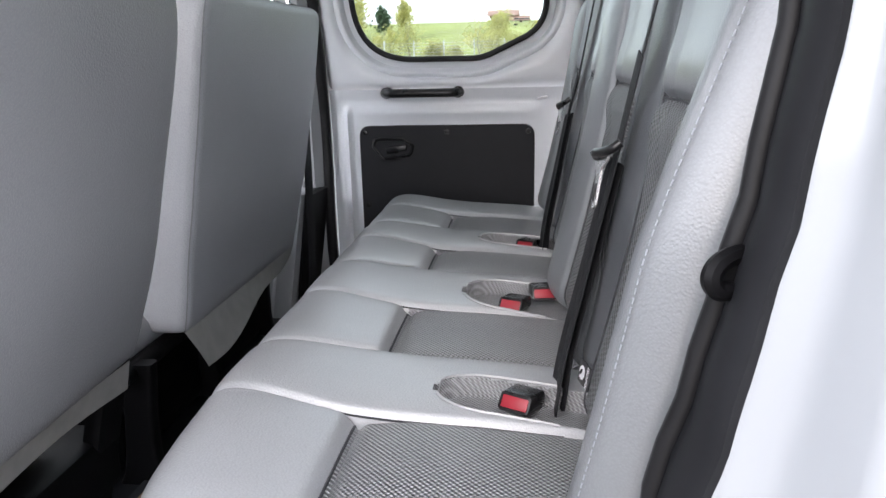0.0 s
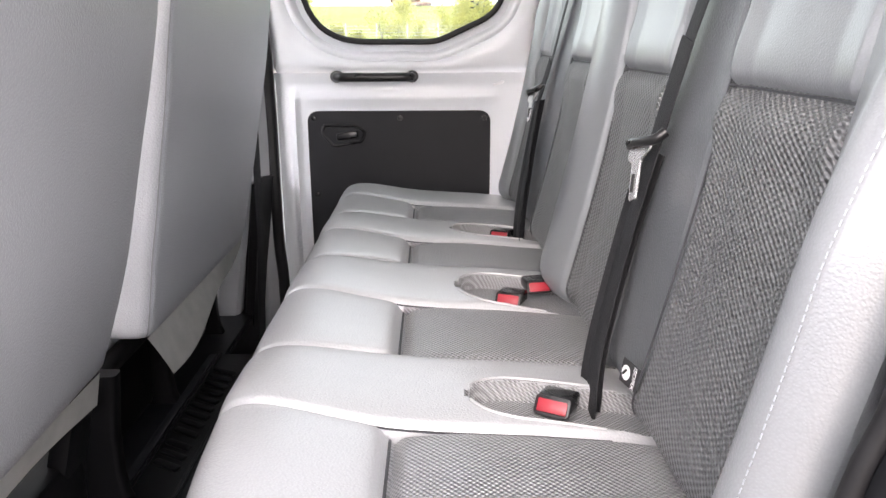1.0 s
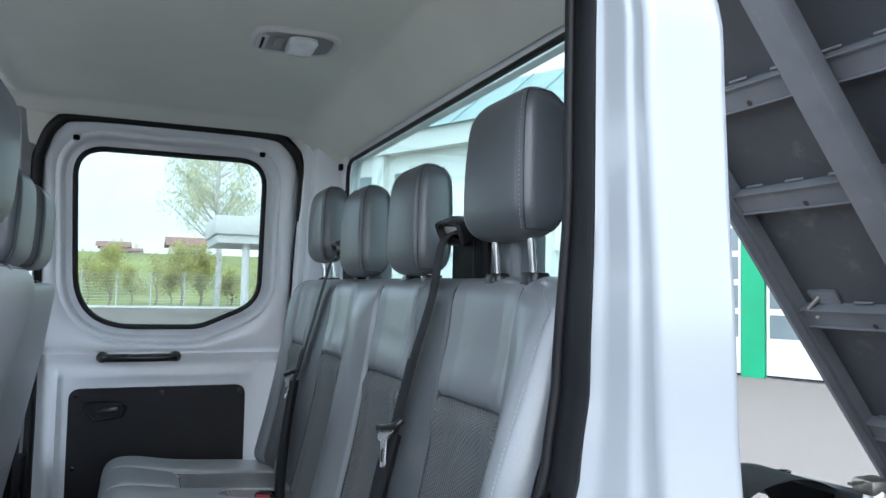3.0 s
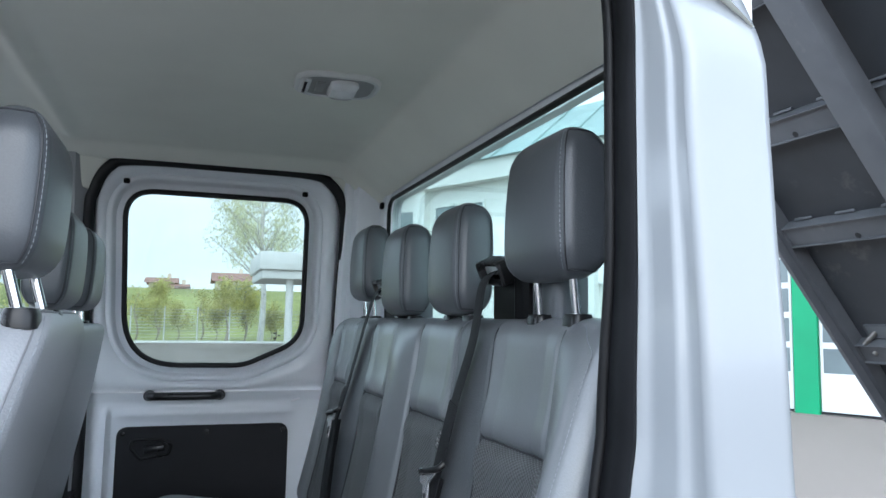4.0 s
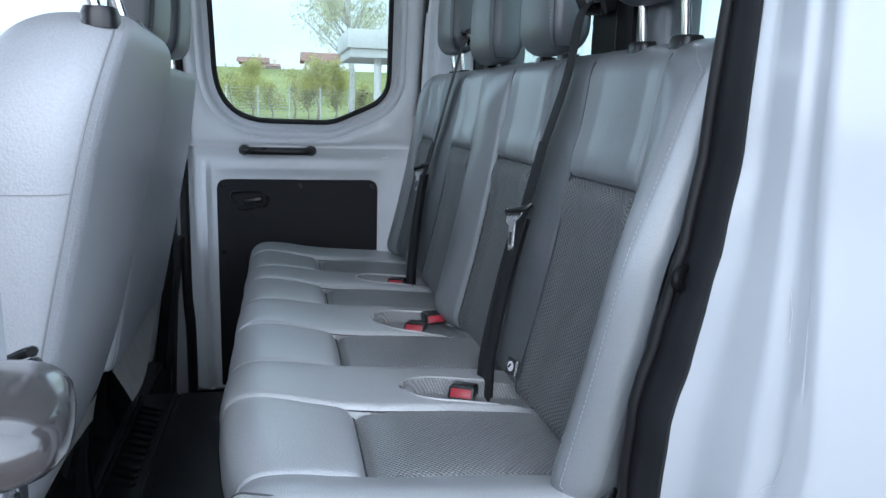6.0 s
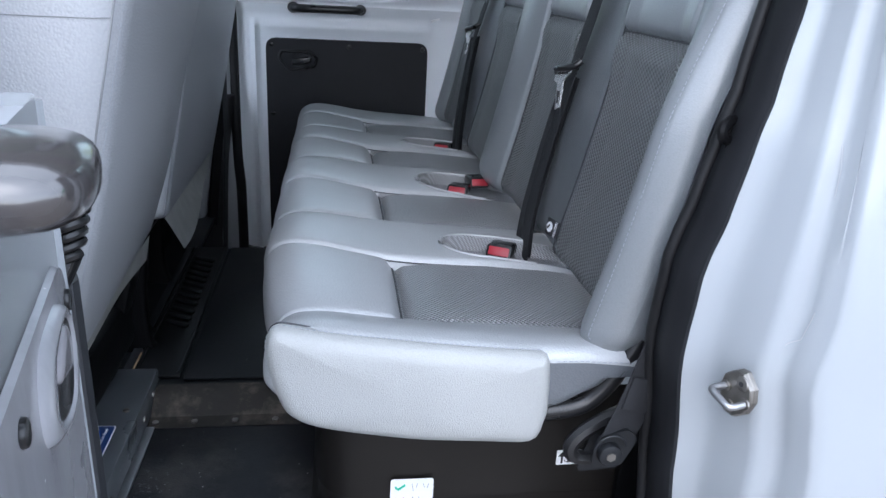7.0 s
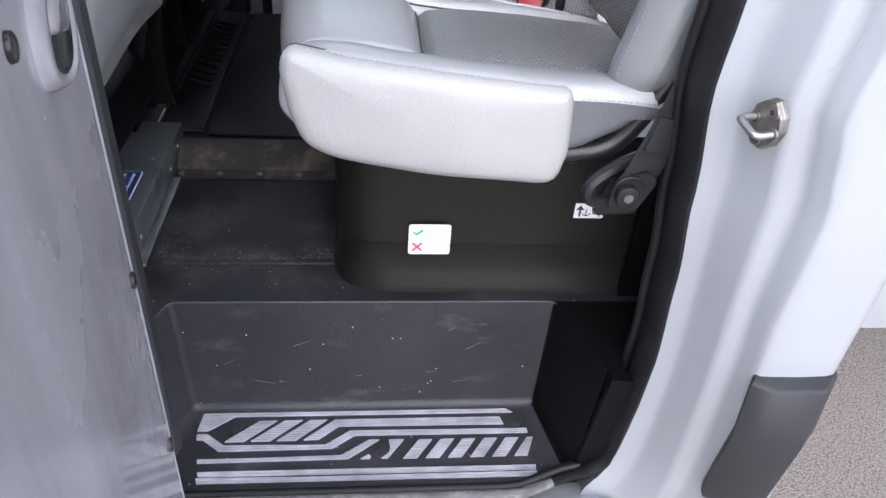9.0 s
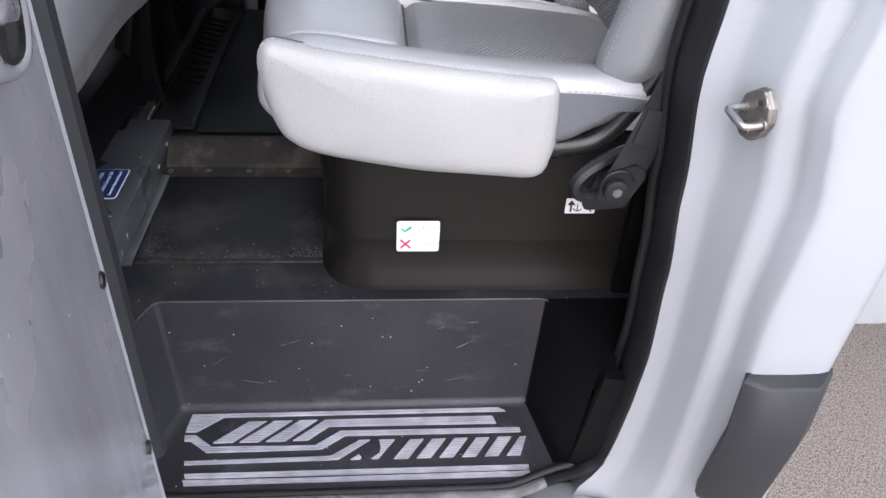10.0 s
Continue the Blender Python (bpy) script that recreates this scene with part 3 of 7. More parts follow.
for x, y in ((-0.465, 0.5495), (-0.018, 0.5465), (-0.239, 0.4915)):
    part("screw_cap", cyl((x, y, TREAD_Z), (x, y, TREAD_Z + 0.0035), 0.0125, 20, bev=0.001), STEP, step_well, "round black screw cap")

scratch_rng = random.Random(4)
for k in range(10):
    x, z = scratch_rng.uniform(-0.50, -0.05), scratch_rng.uniform(0.54, 0.69)
    a, ln = scratch_rng.uniform(-0.5, 0.7), scratch_rng.uniform(0.008, 0.035)
    wy = 0.600 - 0.012 * (FLOOR_LOW - z) / (FLOOR_LOW - TREAD_Z) - 0.0006
    part("scratch", tube([Vector((x + ln * t * math.cos(a), wy, z + ln * t * math.sin(a) + 0.002 * t * t)) for t in (-0.5, 0, 0.5)], 0.0003, 5), SCUFF, step_well, "pale scratch")

# --- floor panel, its edging and the dusty ramp up to the higher floor
floor_panel = solo("floor_panel", box(-0.600, -0.27, 0.700, 0.950, FLOOR_LOW, FLOOR_LOW + 0.004, 0.0015), FLOORMAT, "black grained rubber floor panel with dusty edges", "floor panel", "structure")
dust_rng = random.Random(9)
dust = bmesh.new()
for k in range(620):
    side = dust_rng.random()
    x = -0.300 - abs(dust_rng.gauss(0, 0.030)) if side < 0.5 else (-0.592 + abs(dust_rng.gauss(0, 0.022)) if side < 0.75 else dust_rng.uniform(-0.59, -0.29))
    y = 0.703 + abs(dust_rng.gauss(0, 0.014 if side < 0.5 else (0.06 if side < 0.75 else 0.006)))
    r, a = dust_rng.uniform(0.0004, 0.0013), dust_rng.uniform(0, 6.28)
    dust.faces.new([dust.verts.new((x + r * math.cos(a + q) * 1.5, y + r * math.sin(a + q), FLOOR_LOW + 0.0046)) for q in (0, 1.57, 3.14, 4.71)])
part("dust_specks", dust, SCUFF, floor_panel, "pale dust gathered along the panel's edges", smooth=False)
solo("floor_edge", box(-0.600, -0.27, 0.692, 0.6985, FLOOR_LOW, FLOOR_LOW + 0.005, 0.001), DIRTY, "dusty front edge strip of the floor panel", "edging", "structure")
solo("trim", join(box(-0.618, -0.602, 0.685, 0.955, FLOOR_LOW, FLOOR_LOW + 0.006, 0.0015)), ALU, "dull aluminium edging strip beside the floor panel", "edging", "structure")
ramp = [Vector((0, 0.952, FLOOR_LOW + 0.004)), Vector((0, 0.985, FLOOR_LOW + 0.006)), Vector((0, 0.988, FLOOR_LOW + 0.009)), Vector((0, 1.020, 0.744)), Vector((0, 1.028, FLOOR_HIGH + 0.001)), Vector((0, 1.05, FLOOR_HIGH + 0.002))]
ramp_strip = thing("ramp_strip", (-0.45, 1.0, FLOOR_LOW), "dusty brown metal ramp strip bolted between two floor levels", "threshold")
part("strip", loft([[p + Vector((x, 0, 0)) for p in ramp] for x in span(-0.615, -0.27, 6)], closed=False), DIRTY, ramp_strip)
for x in (-0.603, -0.534, -0.461, -0.388, -0.318):
    screw(ramp_strip, (x, 0.967, FLOOR_LOW + 0.006), (0, 0, 1), 0.006, ZINC, "bolt")
floor_high = solo("floor_high", join(box(-1.95, 0.30, 1.045, 1.79, 0.66, FLOOR_HIGH), box(-1.95, -0.66, 1.79, 2.30, 0.66, FLOOR_HIGH)), FLOOR_BLACK, "black rubber floor behind the front seats", "floor", "structure", smooth=False)
far_well = thing("step_well_far", (-0.26, 2.0, TREAD_Z), "black plastic step well inside the far door", "step", kind="structure")
part("liner", join(box(-0.70, 0.16, 1.77, 2.27, TREAD_Z - 0.04, TREAD_Z), box(-0.70, 0.16, 2.205, 2.29, TREAD_Z, 0.593), box(-0.70, 0.16, 1.765, 1.789, TREAD_Z, 0.70), box(-0.70, -0.655, 1.79, 2.26, TREAD_Z, 0.735), box(0.12, 0.16, 1.79, 2.26, TREAD_Z, 0.735)), BLACK, far_well, smooth=False)
solo("floor_mat", box(-0.570, -0.30, 1.065, 1.785, FLOOR_HIGH, FLOOR_HIGH + 0.006, 0.002), FLOOR_BLACK, "black rubber mat lying on the cab floor", "mat", base=(-0.4, 1.6, FLOOR_HIGH))
rib_board = thing("sill_board", (-0.65, 1.5, FLOOR_HIGH), "black moulded plastic floor strip with raised ribs", "floor strip")
part("board", box(-0.668, -0.578, 1.075, 1.785, FLOOR_HIGH, FLOOR_HIGH + 0.008, 0.003), BOARD, rib_board)
for x in (-0.664, -0.582):
    part("lip", beam((x, 1.08, FLOOR_HIGH + 0.010), (x, 1.78, FLOOR_HIGH + 0.010), 0.006, 0.006, bev=0.002), BOARD, rib_board, "raised edge of the strip")
for y in [1.279 + 0.034 * i for i in range(3)] + [1.392 + 0.034 * i for i in range(9)]:
    part("rib", beam((-0.652, y + 0.029, FLOOR_HIGH + 0.011), (-0.600, y, FLOOR_HIGH + 0.011), 0.015, 0.008, bev=0.003), BOARD, rib_board)
seat_rail = thing("seat_rail", (-0.68, 1.2, FLOOR_HIGH), "worn black steel floor rail with a bare rusty end", "rail")
part("rail", box(-0.690, -0.672, 1.095, 1.78, FLOOR_HIGH, FLOOR_HIGH + 0.010, 0.002), CHASSIS, seat_rail)
part("bare_end", box(-0.6715, -0.6685, 1.09, 1.165, FLOOR_HIGH, FLOOR_HIGH + 0.011, 0.001), RAIL_END, seat_rail, "bare rusty rail end")

# --- steel cover box with the blue label
cover = thing("cable_cover", (-0.67, 0.85, FLOOR_LOW), "black painted folded steel cover screwed to the floor", "cover")
part("cover", box(-0.745, -0.617, 0.672, 1.078, FLOOR_LOW, 0.771, 0.003), STEELPLATE, cover)
for p, n in (((-0.640, 0.930, 0.771), (0, 0, 1)), ((-0.640, 0.742, 0.771), (0, 0, 1)), ((-0.617, 1.02, 0.748), (1, 0, 0)), ((-0.617, 0.95, 0.738), (1, 0, 0)), ((-0.617, 0.735, 0.738), (1, 0, 0)), ((-0.617, 0.70, 0.730), (1, 0, 0))):
    screw(cover, p, n, 0.006, ZINC)

# --- ceiling: one moulded headliner, rolled down at the sides and to the rear
yr = [0.36, 0.40, 0.44, 0.50, 0.58, 0.70] + span(0.8, 1.74, 10) + [1.84, 1.92, 1.955, 1.97, 1.985, 2.0, 2.015, 2.03, 2.04, 2.045]


def ceil_z(x, y):
    e = min(y - 0.36, 2.045 - y)
    z = CEIL + 0.010 * (1 - ((y - YC) / 0.8) ** 2) - (0.055 * (1 - sstep(0.0, 0.20, e)) ** 2 if y < YC else 0.034 * (1 - sstep(0.0, 0.085, e)) ** 1.3)
    z -= 0.016 * bump1(x + 0.63, 0.020) * sstep(0.05, 0.2, e)
    if x > 0.13:
        z -= (x - 0.13) * 0.80
    elif x > 0.07:
        z -= 0.006 * ((x - 0.07) / 0.06) ** 2
    return z


xs = span(-1.2, -0.72, 6) + span(-0.70, -0.56, 14) + span(-0.54, 0.06, 8) + span(0.07, 0.15, 6) + span(0.16, 0.265, 4)
solo("ceiling", sheet(lambda x, y: Vector((x, y, ceil_z(x, y))), xs, yr)[0], LINER, "plain grey moulded headliner", "ceiling", "structure", angle=60)
solo("roof", join(box(-1.25, 0.33, 0.33, 2.21, 2.17, 2.21, 0.02)), PAINT, "white painted cab roof", "roof", "structure")

# --- rear wall with its wide window
RWX = 0.262
rw = round_poly([(0.600, 1.60, 0.06), (1.940, 1.60, 0.06), (1.930, 2.005, 0.05), (0.610, 2.005, 0.05)], 8)


def offset(poly, d):
    m, out = len(poly), []
    for i in range(m):
        t = (poly[(i + 1) % m] - poly[i - 1])
        t = t.normalized() if t.length > 1e-9 else Vector((1, 0))
        out.append(poly[i] + Vector((t.y, -t.x)) * d)
    return out


def ring3(poly, f):
    return [f(p.x, p.y) for p in poly]


outer = []
for p in rw:
    d = p - Vector((1.27, 1.80))
    s = min(0.86 / max(1e-6, abs(d.x)), (0.36 if d.y > 0 else 1.09) / max(1e-6, abs(d.y)))
    outer.append(Vector((1.27, 1.80)) + d * s)
wall_rear = thing("wall_rear", (RWX, YC, FLOOR_LOW), "white painted rear cab wall behind the bench", "wall", kind="structure")
part("panel", loft([ring3(outer, lambda a, b: Vector((RWX + 0.045, a, b))), ring3(outer, lambda a, b: Vector((RWX, a, b))), ring3(offset(rw, 0.03), lambda a, b: Vector((RWX, a, b))),
                    ring3(offset(rw, 0.022), lambda a, b: Vector((RWX + 0.008, a, b))), ring3(rw, lambda a, b: Vector((RWX + 0.010, a, b))), ring3(rw, lambda a, b: Vector((RWX + 0.045, a, b)))], cap0=False, cap1=False), PAINT_IN, wall_rear)
window_2 = thing("window_2", (RWX, YC, 1.6), "wide tinted rear window in a black rubber gasket", "window", kind="structure")
part("gasket", tube([Vector((RWX + 0.006, p.x, p.y)) for p in resample(rw, 120, True)], 0.0062, 8, True), RUBBER, window_2)
pane = part("pane", plate(rw, lambda a, b, d: Vector((RWX + 0.018 + d, a, b)), 0.004), GLASS_GREEN, window_2, "green-tinted glass pane", smooth=False)
pane.visible_shadow = False
for y in (1.975, 0.565):
    part("clip", box(RWX - 0.012, RWX, y - 0.010, y + 0.010, 1.985, 2.005, 0.003), BLACK, wall_rear, "small black clip")

# --- far side: door frame posts and header
wall_far = thing("wall_far", (-0.3, 2.2, FLOOR_LOW), "white painted far side of the cab round the rear door", "wall", kind="structure")
for nm, xa, xb in (("rear_post", 0.150, 0.268),):
    rings = []
    for z in span(0.54, 2.10, 16):
        y = far_y(z)
        rings.append([Vector((xa, y + 0.07, z)), Vector((xa, y - 0.035, z)), Vector((xa + 0.012, y - 0.05, z)), Vector((xa + 0.03, y - 0.048, z)), Vector((xa + 0.040, y - 0.075, z)), Vector((xb, y - 0.095, z)), Vector((xb + 0.04, y - 0.095, z)), Vector((xb + 0.04, y + 0.07, z))])
    part(nm, loft(rings), PAINT_IN, wall_far, angle=30)
rings = []
for z in span(0.54, 2.10, 16):
    y = far_y(z)
    rings.append([Vector((-0.594, y + 0.07, z)), Vector((-0.594, y - 0.02, z)), Vector((-0.63, y - 0.055, z)), Vector((-0.72, y - 0.055, z)), Vector((-0.745, y - 0.02, z)), Vector((-0.745, y + 0.07, z))])
part("middle_post", loft(rings), TRIM_GREY, wall_far, "grey-trimmed middle pillar")
part("header", loft([[Vector((x, 2.035, 2.125)), Vector((x, 2.075, 2.118)), Vector((x, 2.16, 2.115)), Vector((x, 2.16, 2.18)), Vector((x, 2.035, 2.18))] for x in (-1.75, 0.30)]), PAINT_IN, wall_far)
part("front_header", box(-1.75, -0.68, 2.03, 2.16, 2.06, 2.17, 0.01), TRIM_GREY, wall_far, "grey roof rail trim")
part("front_sill", box(-1.75, -0.745, 2.19, 2.28, 0.70, 1.48, 0.01), TRIM_GREY, wall_far, "grey front door below its window")
part("front_post", beam((-1.45, 2.20, 1.46), (-1.15, 2.09, 2.14), 0.07, 0.07), TRIM_GREY, wall_far)
window_3 = solo("window_3", join(plate([(-1.72, 1.48), (-0.745, 1.48), (-0.745, 2.12), (-1.2, 2.12)], lambda a, b, d: Vector((a, far_y(b) + 0.03 + d, b)), 0.004)), GLASS, "clear glass of the far front door window", "window", "structure", smooth=False)
window_3.visible_shadow = False

# --- front of the cab, out of view
solo("wall_front", join(box(-1.98, -1.90, 0.33, 2.28, 0.60, 1.45, 0.02), box(-1.92, -1.70, 0.36, 2.25, 1.22, 1.42, 0.05)), BLACK, "dark dashboard and bulkhead closing the cab front", "bulkhead", "structure")

# ---------------------------------------------------------------- far rear door
door_1 = thing("door_1", (-0.22, 2.24, FLOOR_LOW), "closed white painted crew-cab door with dark lower panel", "door", kind="structure")
win = round_poly([(-0.490, 1.484, 0.17), (-0.13, 1.482, 0.15), (0.052, 1.565, 0.11), (0.045, 2.014, 0.085), (-0.502, 2.014, 0.085)], 10)
win = [Vector((p.x, p.y)) for p in resample([Vector((p.x, p.y, 0)) for p in win], 160, True)]


def on_far(a, b, inwards=0.0):
    return Vector((a, far_y(b) - inwards, b))


WC = Vector((-0.225, 1.75))
DX0, DX1, DZ1, DZB = -0.585, 0.148, 2.112, 1.40


def to_frame(p):
    """The point of the door's outer edge in the direction of p from the window's middle."""
    d = p - WC
    cx0, cx1, cz0, cz1, r = DX0 - WC.x, DX1 - WC.x, DZB - WC.y, DZ1 - WC.y, 0.11
    lo, hi = 0.0, 5.0
    for _ in range(40):
        s = (lo + hi) / 2
        q = d * s
        inside = cx0 < q.x < cx1 and cz0 < q.y < cz1
        if inside and q.y > cz1 - r:
            ex = max(q.x - (cx1 - r), (cx0 + r) - q.x, 0)
            if ex > 0:
                inside = ex * ex + (q.y - cz1 + r) ** 2 < r * r
        lo, hi = (s, hi) if inside else (lo, s)
    return WC + d * lo


edge = [to_frame(p) for p in win]
prof = [(0.000, 0.010), (0.006, -0.006), (0.024, -0.006), (0.028, 0.000), (0.033, 0.015), (0.038, 0.019), (0.045, 0.018), (0.050, 0.014)]
rings = [ring3(win, lambda a, b: on_far(a, b, -0.035))]
for d, dep in prof:
    rings.append(ring3(offset(win, d), lambda a, b, dep=dep: on_far(a, b, dep - 0.012)))
base_ring = offset(win, 0.050)
for k in range(1, 7):
    t = k / 6
    rings.append([on_far(a.x + (b.x - a.x) * t, a.y + (b.y - a.y) * t, 0.002 + 0.016 * sstep(0.0, 0.25, t) - 0.020 * sstep(0.72, 1.0, t)) for a, b in zip(base_ring, edge)])
rings.append([on_far(p.x, p.y, -0.05) for p in edge])
part("window_frame", loft(rings, cap0=False, cap1=False), PAINT_IN, door_1, "white pressed-steel window surround", angle=50)


def lower_y(x, z):
    """Relief of the door below the waist."""
    inw = 0.018 * sstep(DX0, DX0 + 0.03, x) * (1 - sstep(DX1 - 0.03, DX1, x)) - 0.018
    inw += 0.016 * sstep(-0.545, -0.528, x) * (1 - sstep(-0.532, -0.512, x)) * (1 - sstep(1.33, 1.36, z))
    inw += 0.010 * bump1(z - 1.335, 0.012) * sstep(-0.52, -0.46, x) * (1 - sstep(0.0, 0.05, x))
    inw += 0.012 * sstep(1.37, 1.40, z)
    return far_y(z) - 0.010 - inw


lx = sorted(set([round(v, 4) for v in span(DX0, DX1, 60)] + [-0.545, -0.536, -0.528, -0.52, -0.512]))
part("lower_skin", sheet(lambda x, z: Vector((x, lower_y(x, z), z)), lx, span(0.594, 1.402, 64))[0], PAINT_IN, door_1, angle=60)
part("gasket", tube([on_far(p.x, p.y, -0.004) for p in offset(win, -0.002)], 0.0085, 8, True), RUBBER, door_1, "black rubber window gasket")
pane = part("pane", plate(win, lambda a, b, d: on_far(a, b, -0.016 - d), 0.004), GLASS, door_1, "clear glass pane", smooth=False)
pane.visible_shadow = False
for x, z in ((-0.497, 2.024), (0.030, 2.020)):
    part("clip", obox((0.018, 0.012, 0.016), Matrix.Translation(on_far(x, z + 0.012, 0.012)), 0.004), BLACK, door_1, "small black window clip")
for k, w in enumerate((0.010, 0.006, 0.010)):
    part("glass_mark", obox((w, 0.001, 0.004), Matrix.Translation(on_far(-0.035 + 0.014 * (k % 2), 1.572 + 0.008 * k, -0.010)), 0.0003), LABEL_BLACK, door_1, "tiny black print on the glass")
# dark hardboard panel
pan = round_poly([(-0.497, 0.600, 0.01), (0.020, 0.600, 0.01), (0.020, 1.298, 0.035), (-0.497, 1.298, 0.035)], 6)
PY = 2.222
card = part("panel", loft([ring3(pan, lambda a, b: Vector((a, PY, b))), ring3(offset(pan, -0.002), lambda a, b: Vector((a, PY - 0.004, b)))]), HARDBOARD, door_1, "charcoal hardboard lower panel", angle=20)
for x in (-0.478, -0.235, 0.002):
    for z in (1.278, 1.06):
        if z > 1.2 or x < -0.4:
            screw(door_1, (x, PY - 0.004, z), (0, -1, 0), 0.0075, BLACK_GLOSS)
cup = round_poly([(-0.455, 1.235, 0.012), (-0.425, 1.200, 0.012), (-0.345, 1.212, 0.014), (-0.335, 1.240, 0.012), (-0.365, 1.258, 0.012), (-0.452, 1.258, 0.012)], 5)
part("pull_rim", tube([Vector((p.x, PY - 0.006, p.y)) for p in cup], 0.0045, 8, True), BLACK_GLOSS, door_1, "black inner handle recess")
part("pull_lever", obox((0.062, 0.012, 0.020), pose(-0.385, PY - 0.008, 1.230, 0, -8, 0), 0.005), BLACK_GLOSS, door_1)


def grab_handle(parent, f, r=0.0125):
    """A bowed bar with two feet; f(along, out, up) places it."""
    w = 0.104
    pts = [f(-w, -0.004, 0), f(-w, 0.020, 0), f(-w + 0.010, 0.034, 0), f(-w + 0.03, 0.040, 0), f(0, 0.042, 0), f(w - 0.03, 0.040, 0), f(w - 0.010, 0.034, 0), f(w, 0.020, 0), f(w, -0.004, 0)]
    part("handle_bar", tube(smooth_path(pts, 6), r, 14), BLACK_GLOSS, parent, "black moulded grab handle")
    for s in (-1, 1):
        part("handle_foot", loft([[f(s * w + 0.018 * math.cos(a), o, 0.0165 * math.sin(a)) for a in [2 * math.pi * k / 16 for k in range(16)]] for o in (-0.006, 0.014)] +
                                 [[f(s * w + 0.012 * math.cos(a), 0.024, 0.012 * math.sin(a)) for a in [2 * math.pi * k / 16 for k in range(16)]]]), BLACK_GLOSS, parent)


grab_handle(door_1, lambda a, o, u: Vector((-0.304 + a, 2.222 - o, 1.392 + u)))
part("chip", obox((0.030, 0.003, 0.007), pose(0.040, 2.2135, 1.372, 0, -18, 0), 0.001), LABEL_WHITE, door_1, "small white scratch mark")
# rubber seal round the door
seal = [(DX0 - 0.004, 0.56), (DX0 - 0.004, 0.80), (DX0 - 0.010, 0.90), (DX0 - 0.012, 1.0), (DX0 - 0.012, 1.4), (DX0 - 0.010, 1.9), (DX0 + 0.003, 2.00), (DX0 + 0.04, 2.07), (DX0 + 0.11, 2.094), (-0.2, 2.096), (DX1 - 0.11, 2.092), (DX1 - 0.04, 2.066), (DX1 + 0.004, 2.00), (DX1 + 0.014, 1.88), (DX1 + 0.014, 1.5), (DX1 + 0.010, 0.58)]
crown = [on_far(a, b, 0.024) for a, b in seal if b >= 1.95]
away = []
for p in crown:
    d = Vector((p.x + 0.2185, 0, p.z - 1.85))
    d = Vector((math.copysign(abs(d.x) ** 3, d.x), 0, d.z ** 3 * 2)).normalized()
    away.append(p + d * 0.075 + Vector((0, -0.030, 0)))
solo("trim_far_header", loft([[a, a.lerp(b, 0.5) + Vector((0, -0.004, 0.004)), b, b + Vector((0, 0.05, 0.02)), a + Vector((0, 0.05, 0))] for a, b in zip(smooth_path(crown, 4), smooth_path(away, 4))]), LINER, "grey moulded headliner edge round the far door", "headliner", "structure", angle=60)
solo("trim_far_seal", tube(smooth_path([on_far(a, b, 0.028) for a, b in seal], 6), 0.0165, 10), RUBBER, "black rubber door seal round the far door", "door seal", "structure")

# ---------------------------------------------------------------- near side: rear pillar, sill, roof rail
XS = [(0.42, 0.040), (0.500, 0.070), (0.522, 0.086), (0.560, 0.101), (0.632, 0.110), (0.70, 0.115), (0.766, 0.118), (0.90, 0.112), (1.02, 0.101), (1.15, 0.088), (1.24, 0.093), (1.31, 0.110), (1.36, 0.120), (1.44, 0.134), (1.52, 0.144), (1.72, 0.148), (1.96, 0.148), (2.08, 0.14)]
XB = [(0.42, 0.180), (0.60, 0.188), (0.85, 0.184), (0.92, 0.180), (1.01, 0.184), (1.06, 0.187), (1.12, 0.178), (1.16, 0.170), (1.24, 0.180), (1.40, 0.184), (1.60, 0.180), (1.90, 0.172), (2.08, 0.165)]
YB = [(0.42, 0.346), (0.48, 0.338), (0.60, 0.305), (1.00, 0.305), (1.20, 0.315), (1.50, 0.340), (1.90, 0.352), (2.08, 0.40)]
XR = [(0.42, 0.288), (0.84, 0.288), (1.00, 0.293), (1.20, 0.294), (1.41, 0.292), (1.57, 0.289), (1.75, 0.285), (1.92, 0.282), (2.08, 0.27)]


def table(rows, z):
    if z <= rows[0][0]:
        return rows[0][1]
    for (a, u), (b, v) in zip(rows, rows[1:]):
        if z <= b:
            t = (z - a) / (b - a)
            t = t * t * (3 - 2 * t)
            return u + (v - u) * t
    return rows[-1][1]


rings = []
